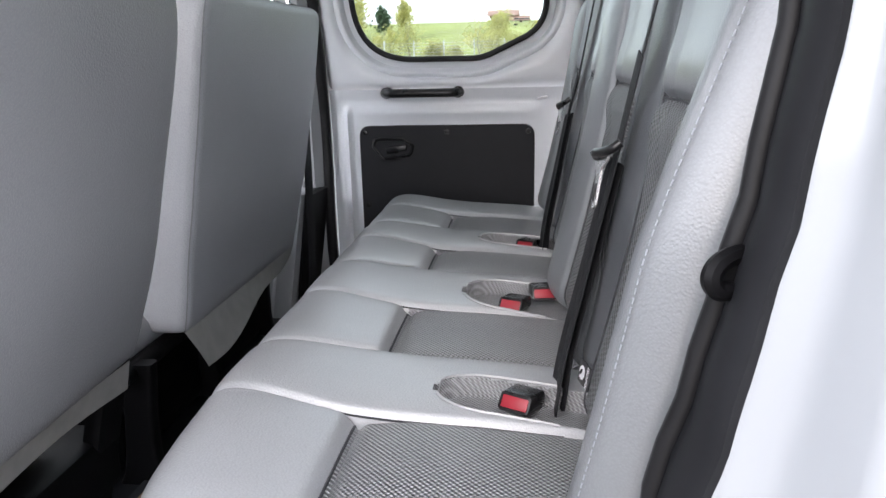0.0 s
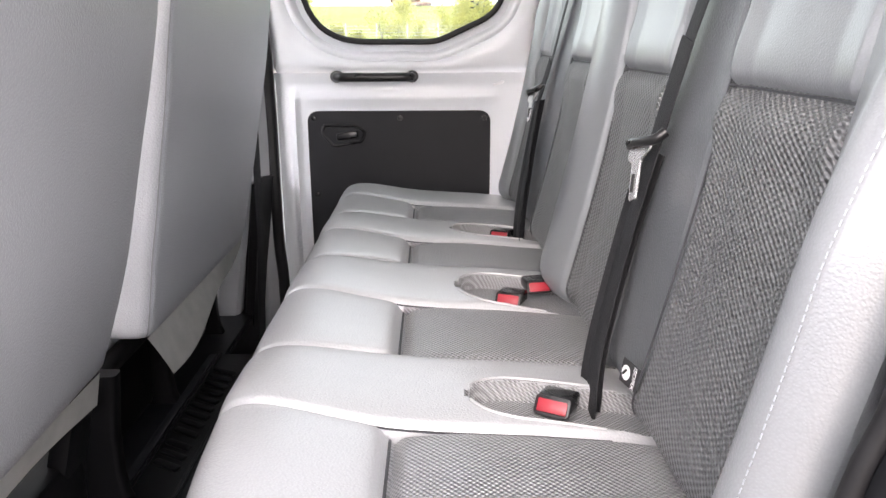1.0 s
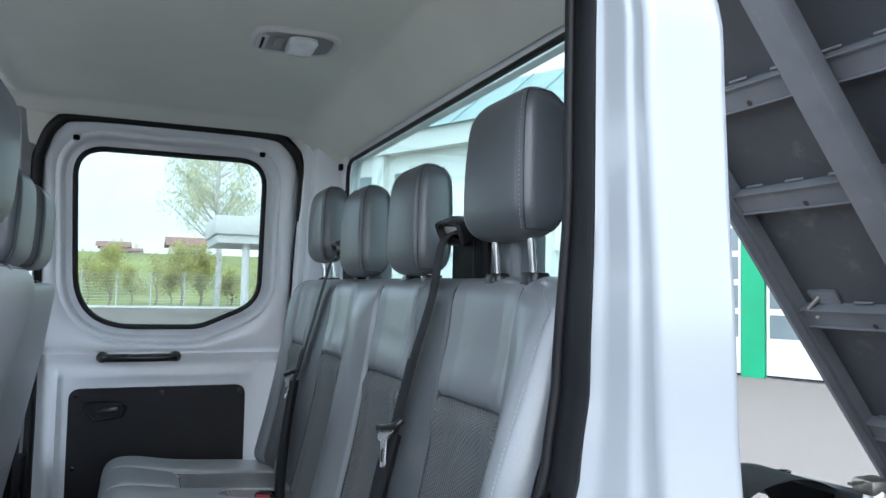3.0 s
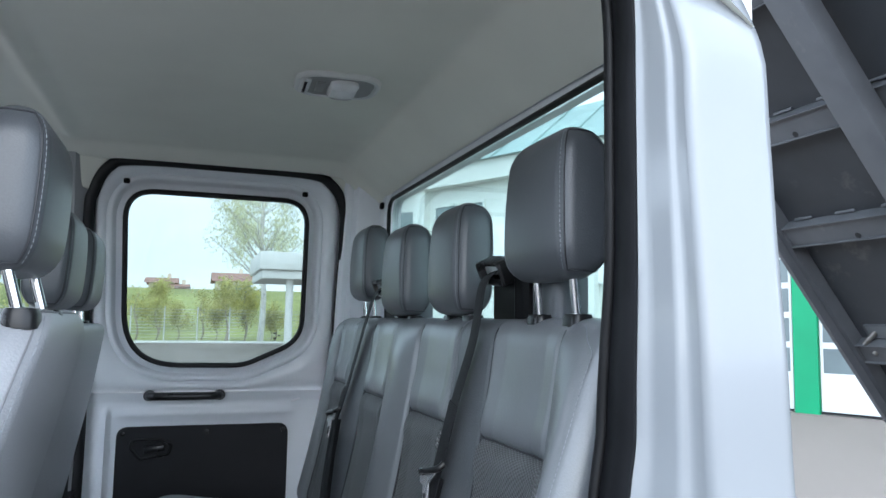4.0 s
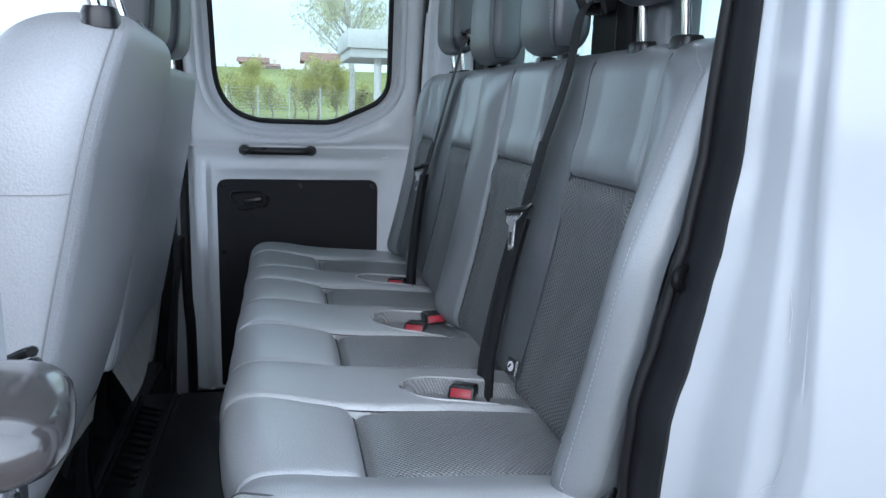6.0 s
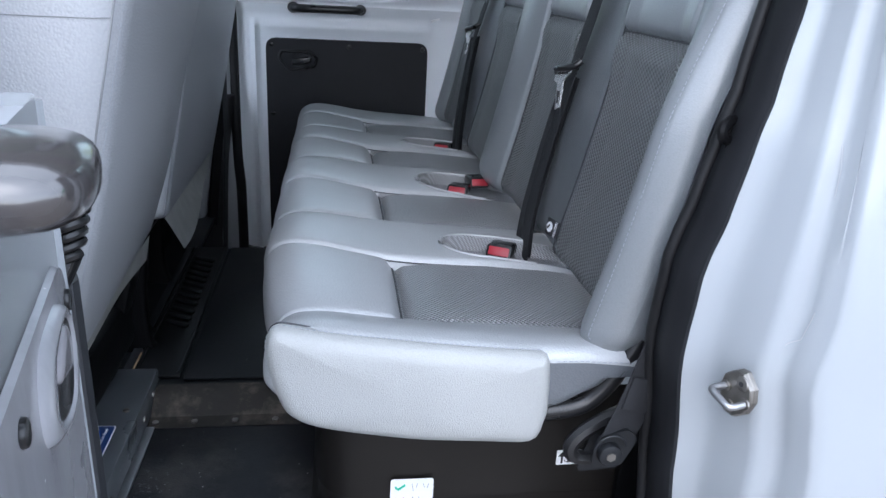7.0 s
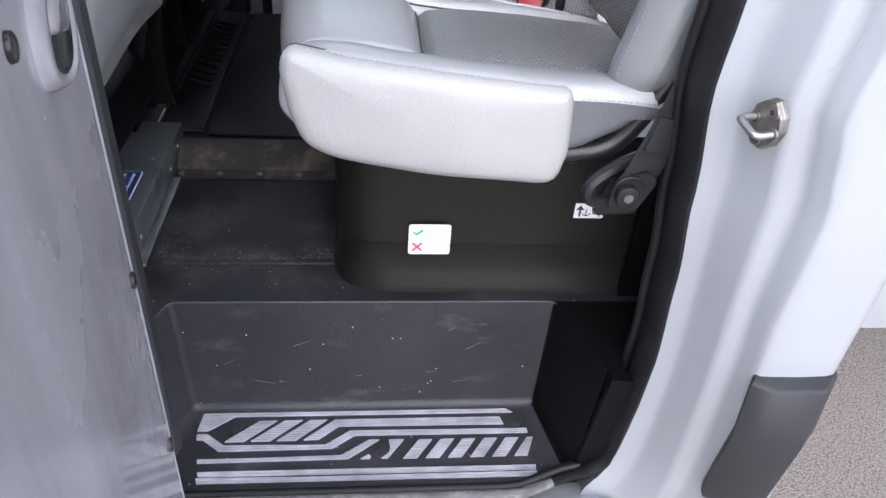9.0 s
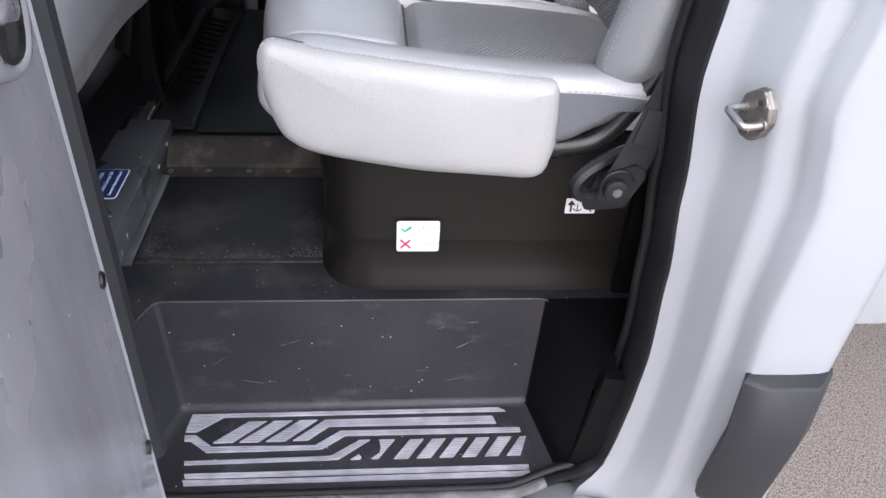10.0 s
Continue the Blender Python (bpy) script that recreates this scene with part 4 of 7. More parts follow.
for z in span(0.42, 2.10, 64):
    xs0, xb, yb, xr = table(XS, z), table(XB, z), table(YB, z), table(XR, z)
    y0 = 0.418
    w, dep = xb - xs0, y0 - yb
    low = 1 - sstep(1.2, 1.5, z)
    pts = [(xs0 + 0.016, y0 + 0.05), (xs0 + 0.010, y0 + 0.008), (xs0 + 0.003, y0 - 0.002),
           (xs0 + 0.10 * w, y0 - 0.05 * dep), (xs0 + 0.30 * w, y0 - 0.11 * dep), (xs0 + (0.40 - 0.04 * low) * w, y0 - 0.17 * dep), (xs0 + (0.46 - 0.04 * low) * w, y0 - 0.26 * dep),
           (xs0 + 0.58 * w, y0 - 0.56 * dep), (xs0 + 0.63 * w, y0 - 0.62 * dep), (xs0 + 0.70 * w, y0 - 0.645 * dep), (xs0 + 0.82 * w, y0 - 0.665 * dep), (xs0 + 0.88 * w, y0 - 0.69 * dep), (xs0 + 0.92 * w, y0 - 0.75 * dep), (xs0 + 0.965 * w, y0 - 0.87 * dep),
           (xb - 0.001, yb + 0.012), (xb + 0.001, yb + 0.004), (xb + 0.006, yb), (xb + 0.02, yb - 0.001), ((xb + xr) / 2, yb - 0.002), (xr - 0.020, yb - 0.001), (xr - 0.008, yb + 0.002), (xr - 0.002, yb + 0.008), (xr, yb + 0.020), (xr, y0 + 0.10), (xs0 + 0.07, y0 + 0.10)]
    rings.append([Vector((a, b, z)) for a, b in pts])
wall_near = thing("wall_near", (0.2, 0.38, 0.42), "glossy white painted rear pillar, sill and roof rail of the open doorway", "body side", kind="structure")
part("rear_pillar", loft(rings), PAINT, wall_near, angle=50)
part("rear_panel", box(0.302, 0.62, 0.400, 0.424, 0.832, 1.02, 0.006), PAINT, wall_near, "white lower panel behind the pillar")
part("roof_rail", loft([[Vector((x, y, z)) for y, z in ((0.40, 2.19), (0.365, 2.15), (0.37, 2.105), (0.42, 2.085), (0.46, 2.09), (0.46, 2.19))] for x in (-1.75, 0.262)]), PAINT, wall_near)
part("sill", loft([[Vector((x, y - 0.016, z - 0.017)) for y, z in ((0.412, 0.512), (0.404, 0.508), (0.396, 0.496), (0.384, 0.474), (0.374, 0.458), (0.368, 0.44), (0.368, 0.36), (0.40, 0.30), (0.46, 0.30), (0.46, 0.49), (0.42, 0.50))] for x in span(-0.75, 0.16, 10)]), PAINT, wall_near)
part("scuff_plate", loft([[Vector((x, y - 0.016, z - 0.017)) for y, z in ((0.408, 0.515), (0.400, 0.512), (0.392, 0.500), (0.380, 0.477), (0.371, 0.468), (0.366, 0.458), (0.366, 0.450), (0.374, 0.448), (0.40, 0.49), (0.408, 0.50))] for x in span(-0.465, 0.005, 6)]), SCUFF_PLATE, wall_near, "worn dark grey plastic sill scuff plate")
part("rocker", box(-0.75, 0.30, 0.334, 0.44, 0.28, 0.419, 0.012), SILL_GREY, wall_near, "dusty grey plastic lower sill moulding")
part("front_pillar", loft([[Vector((a, b, z)) for a, b in ((-0.62, 0.47), (-0.605, 0.455), (-0.605, 0.40), (-0.62, 0.33), (-0.72, 0.33), (-0.74, 0.47))] for z in span(0.42, 2.10, 8)]), PAINT, wall_near)
part("front_door", box(-1.75, -0.745, 0.30, 0.36, 0.45, 1.46, 0.01), PAINT, wall_near, "closed white front door")
part("front_post", beam((-1.45, 0.33, 1.46), (-1.15, 0.42, 2.14), 0.07, 0.07), PAINT, wall_near)
MUD = ((0.848, -0.002, 0.004), (0.844, -0.006, 0.0), (0.760, -0.012, 0.0), (0.640, 0.002, 0.0), (0.615, 0.010, 0.010))
part("mud_corner", loft([[Vector((x + dx, y + o, z)) for x, y in ((0.176 + dx * 0.2, 0.302), (0.198, 0.286), (0.256 - dx, 0.284), (0.286 - dx, 0.312), (0.294 - dx, 0.42), (0.215, 0.42), (0.192, 0.33))] for z, o, dx in MUD]), GUARD, wall_near, "dark grey plastic body corner guard", angle=42)

for z0, z1, f0, f1 in ((1.392, 1.372, 0.84, 0.87), (1.372, 1.345, 0.87, 0.87), (1.235, 1.205, 0.93, 0.90), (1.205, 1.196, 0.90, 0.80)):
    line = []
    for t in span(0, 1, 5):
        z, f = z0 + (z1 - z0) * t, f0 + (f1 - f0) * t
        w, dep = table(XB, z) - table(XS, z), 0.418 - table(YB, z)
        line.append(Vector((table(XS, z) + f * w - 0.0004, 0.418 - (0.668 if f < 0.83 else 0.668 + 0.9 * (f - 0.83)) * dep - 0.0008, z)))
    part("hairline_scratch", tube(line, 0.0005, 5), GREY_INK, wall_near, "thin dark scratch in the paint")

# flat rubber seal along the door opening: a wide worn face with a bead inside it
seal_z = [2.08 - 0.03 * k for k in range(200) if 2.08 - 0.03 * k > 0.65]
near_seal = thing("trim_near_seal", (0.1, 0.45, 1.0), "worn charcoal rubber door seal with a shiny bead", "door seal", kind="structure")
run = [(Vector((table(XS, z) + 0.001, 0.414, z)), Vector((table(XS, z) + 0.003 - 0.005 * sstep(1.45, 1.25, z), 0.472 - 0.014 * sstep(1.5, 1.75, z), z))) for z in seal_z]
turn = smooth_path([Vector(p) for p in ((0.110, 0.414, 0.632), (0.101, 0.414, 0.560), (0.082, 0.414, 0.532), (0.040, 0.414, 0.519), (-0.05, 0.414, 0.517), (-0.16, 0.414, 0.517), (-0.30, 0.414, 0.517), (-0.46, 0.414, 0.517), (-0.64, 0.414, 0.517))], 4)
for k, o in enumerate(turn[1:]):
    t = min(1.0, k / 9)
    o = o + Vector((0, -0.016, -0.017)) * sstep(0.06, -0.04, o.x)
    run.append((o, o + Vector((-0.008 * (1 - t) - 0.004, 0.058 - 0.042 * t, 0.003 * t))))
face = []
for o, q in run:
    d = q - o
    n = Vector((-0.9, -0.45, 0)).lerp(Vector((-0.1, -0.45, 0.9)), sstep(0.64, 0.53, o.z))
    face.append([o + d * 0.0 - n * 0.004, o + n * 0.003, o + d * 0.2 + n * 0.009, o + d * 0.6 + n * 0.009, o + d * 0.95 + n * 0.004, q - n * 0.006])
split = len(seal_z) + 13
part("seal_face", loft(face[:split]), SEAL_FACE, near_seal, angle=60)
part("sill_lip", loft(face[split - 1:]), SILL_SEAL, near_seal, "dusty grey rubber lip along the sill", angle=60)
part("seal_bead", tube([q + Vector((-0.004, 0.004, 0.001)) for o, q in run], 0.0075, 10), RUBBER, near_seal, "shiny black rubber bead")

part("inner_trim", loft([[Vector(p) for p in ((table(XS, z) + 0.008, 0.470, z), (table(XS, z) + 0.02, 0.482, z), (0.20, 0.487, z), (0.262, 0.49, z), (0.262, 0.47, z))] for z in span(0.50, 2.09, 44)]), BLACK, wall_near, "black inner pillar trim")

# two black fillers added to close see-through gaps at the step's end
part("well_backing", loft([[Vector((x0, 0.4495, z)), Vector((0.30, 0.4495, z)), Vector((0.30, 0.4685, z)), Vector((x0, 0.4685, z))] for z, x0 in ((0.40, 0.050), (0.50, 0.0555), (0.655, 0.0745))]), BLACK, wall_near, "added black filler behind the step end", smooth=False)
part("well_gap_fill", loft([[Vector((0.052 + 0.026 * (z - 0.5) / 0.214, 0.432, z)), Vector((table(XS, z) + 0.004, 0.426, z)), Vector((table(XS, z) + 0.004, 0.449, z)), Vector((0.056 + 0.026 * (z - 0.5) / 0.214, 0.449, z))] for z in span(0.512, 0.713, 12)]), BLACK, wall_near, "added black filler closing the gap beside the step")

# door striker
striker = thing("door_striker", (0.155, 0.39, 1.12), "zinc-plated steel door striker loop bolted to the pillar", "door striker")
SM = Matrix.Translation((0.124, 0.350, 1.142)) @ Matrix.Rotation(radians(14), 4, "Z") @ Matrix.Rotation(radians(-90), 4, "Y")
# local: x up, y along the pillar face, z out of it
hexa = [Vector(p) for p in ((0.030, -0.010), (0.029, 0.004), (0.016, 0.026), (0.000, 0.031), (-0.014, 0.027), (-0.029, 0.012), (-0.030, -0.003), (-0.018, -0.022), (0.000, -0.031), (0.016, -0.028))]


def on_pillar(a, b, d):
    return SM @ Vector((a, b, d + 0.004))


part("base_plate", loft([[on_pillar(p.x * s * 0.88, p.y * s * 0.70 + 0.002, d) for p in hexa] for s, d in ((1.0, -0.005), (1.0, -0.001), (0.96, 0.000), (0.95, 0.003), (0.91, 0.004))]), ZINC, striker, "stepped zinc base plate", angle=25)
part("loop", tube(smooth_path([on_pillar(*p) for p in ((0.003, 0.014, 0), (0.003, 0.014, 0.012), (0.003, 0.014, 0.020), (0.0025, 0.0108, 0.0245), (0.0, 0.0, 0.0245), (-0.0025, -0.0108, 0.0245), (-0.003, -0.014, 0.020), (-0.003, -0.014, 0.012), (-0.003, -0.014, 0))], 6), 0.0036, 12), ALU, striker, "worn bright loop")
for b, a in ((0.014, 0.003), (-0.014, -0.003)):
    part("collar", cyl(on_pillar(a, b, 0.003), on_pillar(a, b, 0.0062), 0.0062, 16, bev=0.001), ZINC, striker)
for a, b in ((0.0155, -0.006), (-0.0155, 0.006)):
    bolt = part("bolt", cyl(on_pillar(a, b, 0.003), on_pillar(a, b, 0.0065), 0.0078, 18, bev=0.0015), ZINC, striker)
    # raised black hexagon paints the dark of the socket
    part("bolt_socket", cyl(on_pillar(a, b, 0.0060), on_pillar(a, b, 0.0068), 0.0030, 6), LABEL_BLACK, bolt)
hook = thing("strap_hook", (0.125, 0.464, 1.38), "small black plastic belt hook beside the backrest", "hook")
HM = Matrix.Translation((0.115, 0.452, 1.383)) @ Matrix.Scale(0.78, 4) @ Matrix.Translation((-0.114, -0.470, -1.380))
part("hook", tube(smooth_path([HM @ Vector(p) for p in ((0.140, 0.486, 1.388), (0.120, 0.474, 1.395), (0.106, 0.466, 1.391), (0.100, 0.461, 1.382), (0.105, 0.463, 1.373), (0.118, 0.470, 1.369), (0.124, 0.476, 1.352))], 5), 0.0055, 8), BLACK, hook)
part("hook_base", cyl(HM @ Vector((0.136, 0.500, 1.380)), HM @ Vector((0.120, 0.472, 1.381)), 0.012, 16, bev=0.003), BLACK, hook)

# ---------------------------------------------------------------- open near door
door_2 = thing("door_2", (-0.48, 0.30, 0.5), "open white crew-cab door with a dusty charcoal inner panel", "door", kind="structure")
DA = Vector((-0.474, 0.290, 0))
DD = Vector((0.198, -0.980, 0)).normalized()      # from the hinge outwards
DN = Vector((0.980, 0.198, 0)).normalized()       # out of the inner face


def on_door(a, o, z):
    return DA + DD * a + DN * o + Vector((0, 0, z))


rings = []
for z in (0.52, 0.60, 1.0, 1.30, 1.428):
    rings.append([on_door(-0.012, -0.02, z), on_door(-0.010, -0.006, z), on_door(-0.002, -0.002, z), on_door(0.70, -0.002, z), on_door(0.72, -0.10, z), on_door(0.0, -0.10, z), on_door(-0.012, -0.09, z)])
part("shell", loft(rings), PAINT, door_2, angle=30)
part("hinge_edge", tube([on_door(-0.006, -0.004, z) for z in span(0.53, 1.424, 12)], 0.006, 8), PAINT, door_2)
pan2 = round_poly([(0.016, 0.58, 0.02), (0.62, 0.58, 0.03), (0.62, 1.322, 0.035), (0.016, 1.322, 0.035)], 6)
part("panel", loft([ring3(pan2, lambda a, b: on_door(a, 0.0, b)), ring3(offset(pan2, -0.002), lambda a, b: on_door(a, 0.004, b))]), DOOR_CARD, door_2, "dusty charcoal inner door panel with sheen in its colour", angle=20)
for a, z in ((0.028, 1.290), (0.027, 1.02), (0.026, 0.80), (0.20, 1.295)):
    screw(door_2, on_door(a, 0.004, z), DN, 0.008, BLACK_GLOSS)
flange = resample(smooth_path([Vector((a, 0, z)) for a, z in ((0.075, 1.3075), (0.129, 1.308), (0.150, 1.296), (0.158, 1.275), (0.153, 1.254), (0.135, 1.243), (0.092, 1.230), (0.061, 1.231), (0.040, 1.247), (0.040, 1.274), (0.054, 1.297))], 6, True), 44, True)
bowl = resample(smooth_path([Vector((a, 0, z)) for a, z in ((0.073, 1.295), (0.098, 1.291), (0.113, 1.285), (0.121, 1.271), (0.126, 1.257), (0.116, 1.247), (0.094, 1.239), (0.069, 1.239), (0.056, 1.250), (0.048, 1.269), (0.054, 1.287))], 6, True), 44, True)
bc = Vector((0.085, 0, 1.266))
pull = [[on_door(p.x, o, p.z) for p in flange] for o in (0.0035,)]
pull += [[on_door(*(lambda v: (v.x, o, v.z))(p.lerp(q, f))) for p, q in zip(flange, bowl)] for f, o in ((0.12, 0.0075), (0.40, 0.0100), (0.75, 0.0096), (1.0, 0.0078))]
part("pull_rim", loft(pull, cap0=False, cap1=False), DOOR_CARD, door_2, "rounded charcoal rim of the door pull", angle=60)
dish = [[on_door(*(lambda v: (v.x, o, v.z))(p.lerp(bc, f))) for p in bowl] for f, o in ((0.0, 0.0078), (0.12, 0.0054), (0.35, 0.0046), (0.8, 0.0044))]
part("pull_dish", loft(dish, cap0=False), BLACK_GLOSS, door_2, "dark dish of the door pull", angle=60)
# lever patch coloured grey for the reflection on it
lever = [p for p in resample(smooth_path([Vector((a, 0, z)) for a, z in ((0.074, 1.290), (0.098, 1.286), (0.110, 1.279), (0.108, 1.268), (0.088, 1.262), (0.062, 1.256), (0.053, 1.270), (0.058, 1.285))], 6, True), 36, True)]
lc = Vector((0.080, 0, 1.274))
part("pull_lever", loft([[on_door(*(lambda v: (v.x, o, v.z))(p.lerp(lc, f))) for p in lever] for f, o in ((0.0, 0.0050), (0.04, 0.0078), (0.2, 0.0092), (0.7, 0.0098))], cap0=False), LEVER, door_2, "black pull lever, greyed by a painted reflection", angle=60)
rings = []
for a, k in ((0.208, 0.10), (0.2095, 0.42), (0.213, 0.66), (0.220, 0.84), (0.229, 0.95), (0.241, 1.0), (0.256, 1.0), (0.268, 0.95), (0.277, 0.84), (0.284, 0.66), (0.2875, 0.42), (0.289, 0.1)):
    rings.append([on_door(a, 0.022 + 0.036 * (0.35 + 0.65 * k) * math.copysign(abs(math.cos(q)) ** 0.7, math.cos(q)), 1.438 + 0.017 * k * math.copysign(abs(math.sin(q)) ** 0.75, math.sin(q))) for q in [2 * math.pi * i / 28 for i in range(28)]])
part("handle_bar", loft(rings), HANDLE, door_2, "black moulded grab handle", angle=60)
part("handle_foot", cyl(on_door(0.248, -0.030, 1.420), on_door(0.248, 0.010, 1.436), 0.017, 18), BLACK_GLOSS, door_2)


# ---------------------------------------------------------------- rear bench
bench = thing("rear_bench", (-0.1, YC, FLOOR_LOW), "four-seat grey vinyl rear bench with woven mesh inserts", "bench seat")
SEATS = [(0.615, 0.830), (1.010, 1.208), (1.412, 1.585), (1.752, 1.925)]
SEAMX = -0.187
prof = smooth_path([Vector(p) for p in ((0.115, 0, 1.076), (0.05, 0, 1.084), (-0.05, 0, 1.092), (-0.15, 0, 1.098), (-0.22, 0, 1.106), (-0.285, 0, 1.119), (-0.320, 0, 1.116), (-0.343, 0, 1.098), (-0.351, 0, 1.066), (-0.342, 0, 1.032), (-0.315, 0, 1.010), (-0.27, 0, 0.998), (-0.1, 0, 0.996), (-0.02, 0, 1.006), (0.05, 0, 1.026), (0.115, 0, 1.044))], 12)
prof = resample(prof, 190)
PN = []
for i, p in enumerate(prof):
    d = (prof[min(i + 1, len(prof) - 1)] - prof[max(i - 1, 0)]).normalized()
    PN.append(Vector((d.z, 0, -d.x)))
CY0, CY1 = 0.505, 2.075


def near_rise(x):
    return 0.019 - 0.004 * sstep(-0.15, -0.05, x) + 0.002 * sstep(-0.03, 0.02, x)


def near_nose(x, z):
    return 0.006 * bump1(math.hypot(x + 0.330, z - 1.118), 0.030) - 0.017 * bump1(math.hypot(x + 0.351, z - 1.062), 0.080)


POCKETS = ((0.893, 0.046), (1.285, 0.068), (1.665, 0.045))


def pocket_half(x, wy):
    u = (x + 0.105) / 0.07
    return 0.0 if u <= 0 else wy * math.sqrt(1 - max(0.0, 1 - u) ** 2.2)


def pocket_in(x, y, yc, wy):
    """How far inside a buckle pocket, rounded at its front, a point lies."""
    return pocket_half(x, wy) - abs(y - yc + 0.10 * (x + 0.03))


def cushion_d(x, z, y):
    """Padding relief of the seat cushion, out of its skin."""
    fade = sstep(1.03, 1.075, z)
    d = 0.0
    for k, (a, b) in enumerate(SEATS):
        sa, sb = a - 0.012 * sstep(SEAMX, -0.36, x), b + 0.022 * sstep(SEAMX, -0.36, x)
        for e in (sa, sb):
            d -= 0.0085 * bump1(y - e, 0.0050) + 0.0015 * bump1(y - e, 0.016)
        if sa < y < sb:
            t = (y - sa) / (sb - sa)
            d += 0.0025 * math.sin(math.pi * t) ** 0.5
            if x > SEAMX:
                d -= 0.004
            d -= 0.013 * bump1(x - SEAMX, 0.009) + 0.007 * bump1(x - SEAMX - 0.012, 0.03)
    edges = [CY0 - 0.02] + [v for s in SEATS for v in s] + [CY1 + 0.02]
    for a, b in zip(edges[::2], edges[1::2]):
        if a < y < b:
            d += 0.004 * math.sin(math.pi * (y - a) / (b - a)) ** 0.5
    d *= fade
    for yc, wy in POCKETS:
        d -= 0.022 * sstep(0.0, 0.016, pocket_in(x, y, yc, wy)) * fade
    d += near_rise(x) * (1 - sstep(0.53, 0.615, y)) * fade + near_nose(x, z) * (1 - sstep(0.55, 0.68, y))
    # fine unevenness of worn upholstery
    d += 0.0006 * noise.noise(Vector((x * 14, y * 14, z * 14))) + 0.0002 * noise.noise(Vector((x * 45, y * 45, z * 45)))
    return d


def end_round(y, r=0.016):
    e = min(y - CY0, CY1 - y)
    if e >= r:
        return 0.0
    return r - math.sqrt(max(0.0, r * r - (r - e) ** 2))


def cushion(i, y):
    i = int(round(i))
    p, n = prof[i], PN[i]
    q = p + n * (cushion_d(p.x, p.z, y) - end_round(y))
    # the front edge stands further out away from the doorway
    q.x -= 0.036 * sstep(0.45, 0.90, y) * sstep(-0.20, -0.33, p.x)
    # at the doorway the underside sweeps up to the backrest
    if i > len(prof) // 2 and p.x > -0.12:
        q.z += (0.018 * sstep(-0.12, -0.02, p.x) + 0.008 * sstep(-0.01, 0.03, p.x) + 0.022 * sstep(0.03, 0.08, p.x)) * (1 - sstep(0.54, 0.62, y))
        q.z = min(q.z, 1.070)
    return Vector((q.x, y, q.z))


def cushion_key(i, y):
    p = prof[int(i)]
    # cushion end cells take a darker vinyl that stands for the pillar's shade
    if y < 0.5215 and p.x > -0.07 and i > len(prof) // 2:
        return "end"
    for k, (a, b) in enumerate(SEATS):
        if a < y < b and p.x > SEAMX and p.z > 1.05:
            return "insert%d" % k
    for yc, wy in POCKETS:
        if p.z > 1.05 and pocket_in(p.x, y, yc, wy) > 0.002:
            return "pocket%.1f" % yc
    return "body"


ys = [CY0, CY0 + 0.0006, CY0 + 0.002, CY0 + 0.0045, CY0 + 0.008, CY0 + 0.012, CY0 + 0.016] + span(CY0 + 0.021, CY1 - 0.021, 640) + [CY1 - 0.016, CY1 - 0.010, CY1 - 0.006, CY1 - 0.003, CY1 - 0.001, CY1]
for k, bm in sheet(cushion, list(range(len(prof))), ys, cushion_key).items():
    if k == "body":
        bm.faces.new([bm.verts.new(cushion(i, CY1)) for i in range(len(prof))])
        part("cushion", bm, VINYL, bench, "grey vinyl seat cushion with sewn channels", angle=70)
    elif k == "end":
        bm.faces.new([bm.verts.new(cushion(i, CY0)) for i in range(len(prof))])
        # shade on the end is put into the material
        part("end_panel", bm, VINYL_FLAT, bench, "cushion end panel, darker vinyl in place of the pillar's shade", angle=70)
    else:
        pocket = k.startswith("pocket")
        part("buckle_pocket" if pocket else "seat_insert", bm, POCKET if pocket else WEAVE, bench, "dark-lined buckle pocket" if pocket else "dark grey woven mesh insert", angle=70)

for yc, wy in POCKETS:
    rim = []
    for side in (-1, 1):
        xs = [0.045 - 0.15 * (k / 30) ** 0.8 for k in range(31)]
        arc = []
        for x in xs:
            i = min(range(len(prof) // 2), key=lambda i: abs(prof[i].x - x))
            y = yc - 0.10 * (x + 0.03) + side * (pocket_half(x, wy) + 0.002)
            arc.append(Vector((x, y, cushion(i, y).z + 0.0015)))
        rim += arc if side < 0 else arc[::-1]
    part("pocket_piping", tube(rim, 0.0017, 6), VINYL, bench, "rolled grey edge of the buckle pocket")
for a, b in SEATS:
    for e, g in ((a, -0.012), (b, 0.022)):
        line = [cushion(i, e + g * sstep(SEAMX, -0.36, prof[i].x)) + Vector((0, 0, 0.0004)) for i in range(4, len(prof), 2) if prof[i].z > 1.035 and prof[i].x < 0.06]
        part("seam", tube(line, 0.0013, 5), PIPING, bench, "dark sewn seam")
    i0 = min(range(len(prof) // 2), key=lambda i: abs(prof[i].x - SEAMX))
    part("seam", tube([cushion(i0, y) + Vector((0, 0, 0.0006)) for y in span(a, b, 24)], 0.002, 5), PIPING, bench, "dark sewn seam")

# draped end of the near seat
drape_line = ((-0.036, 1.103), (-0.10, 1.1085), (-0.15, 1.1135), (-0.20, 1.1195), (-0.24, 1.1245), (-0.29, 1.1315), (-0.325, 1.1385), (-0.341, 1.140), (-0.349, 1.131), (-0.3515, 1.115), (-0.349, 1.096), (-0.343, 1.067), (-0.332, 1.040),
              (-0.318, 1.027), (-0.300, 1.0185), (-0.271, 1.011), (-0.233, 1.004), (-0.175, 0.995), (-0.108, 0.990), (-0.055, 0.986))
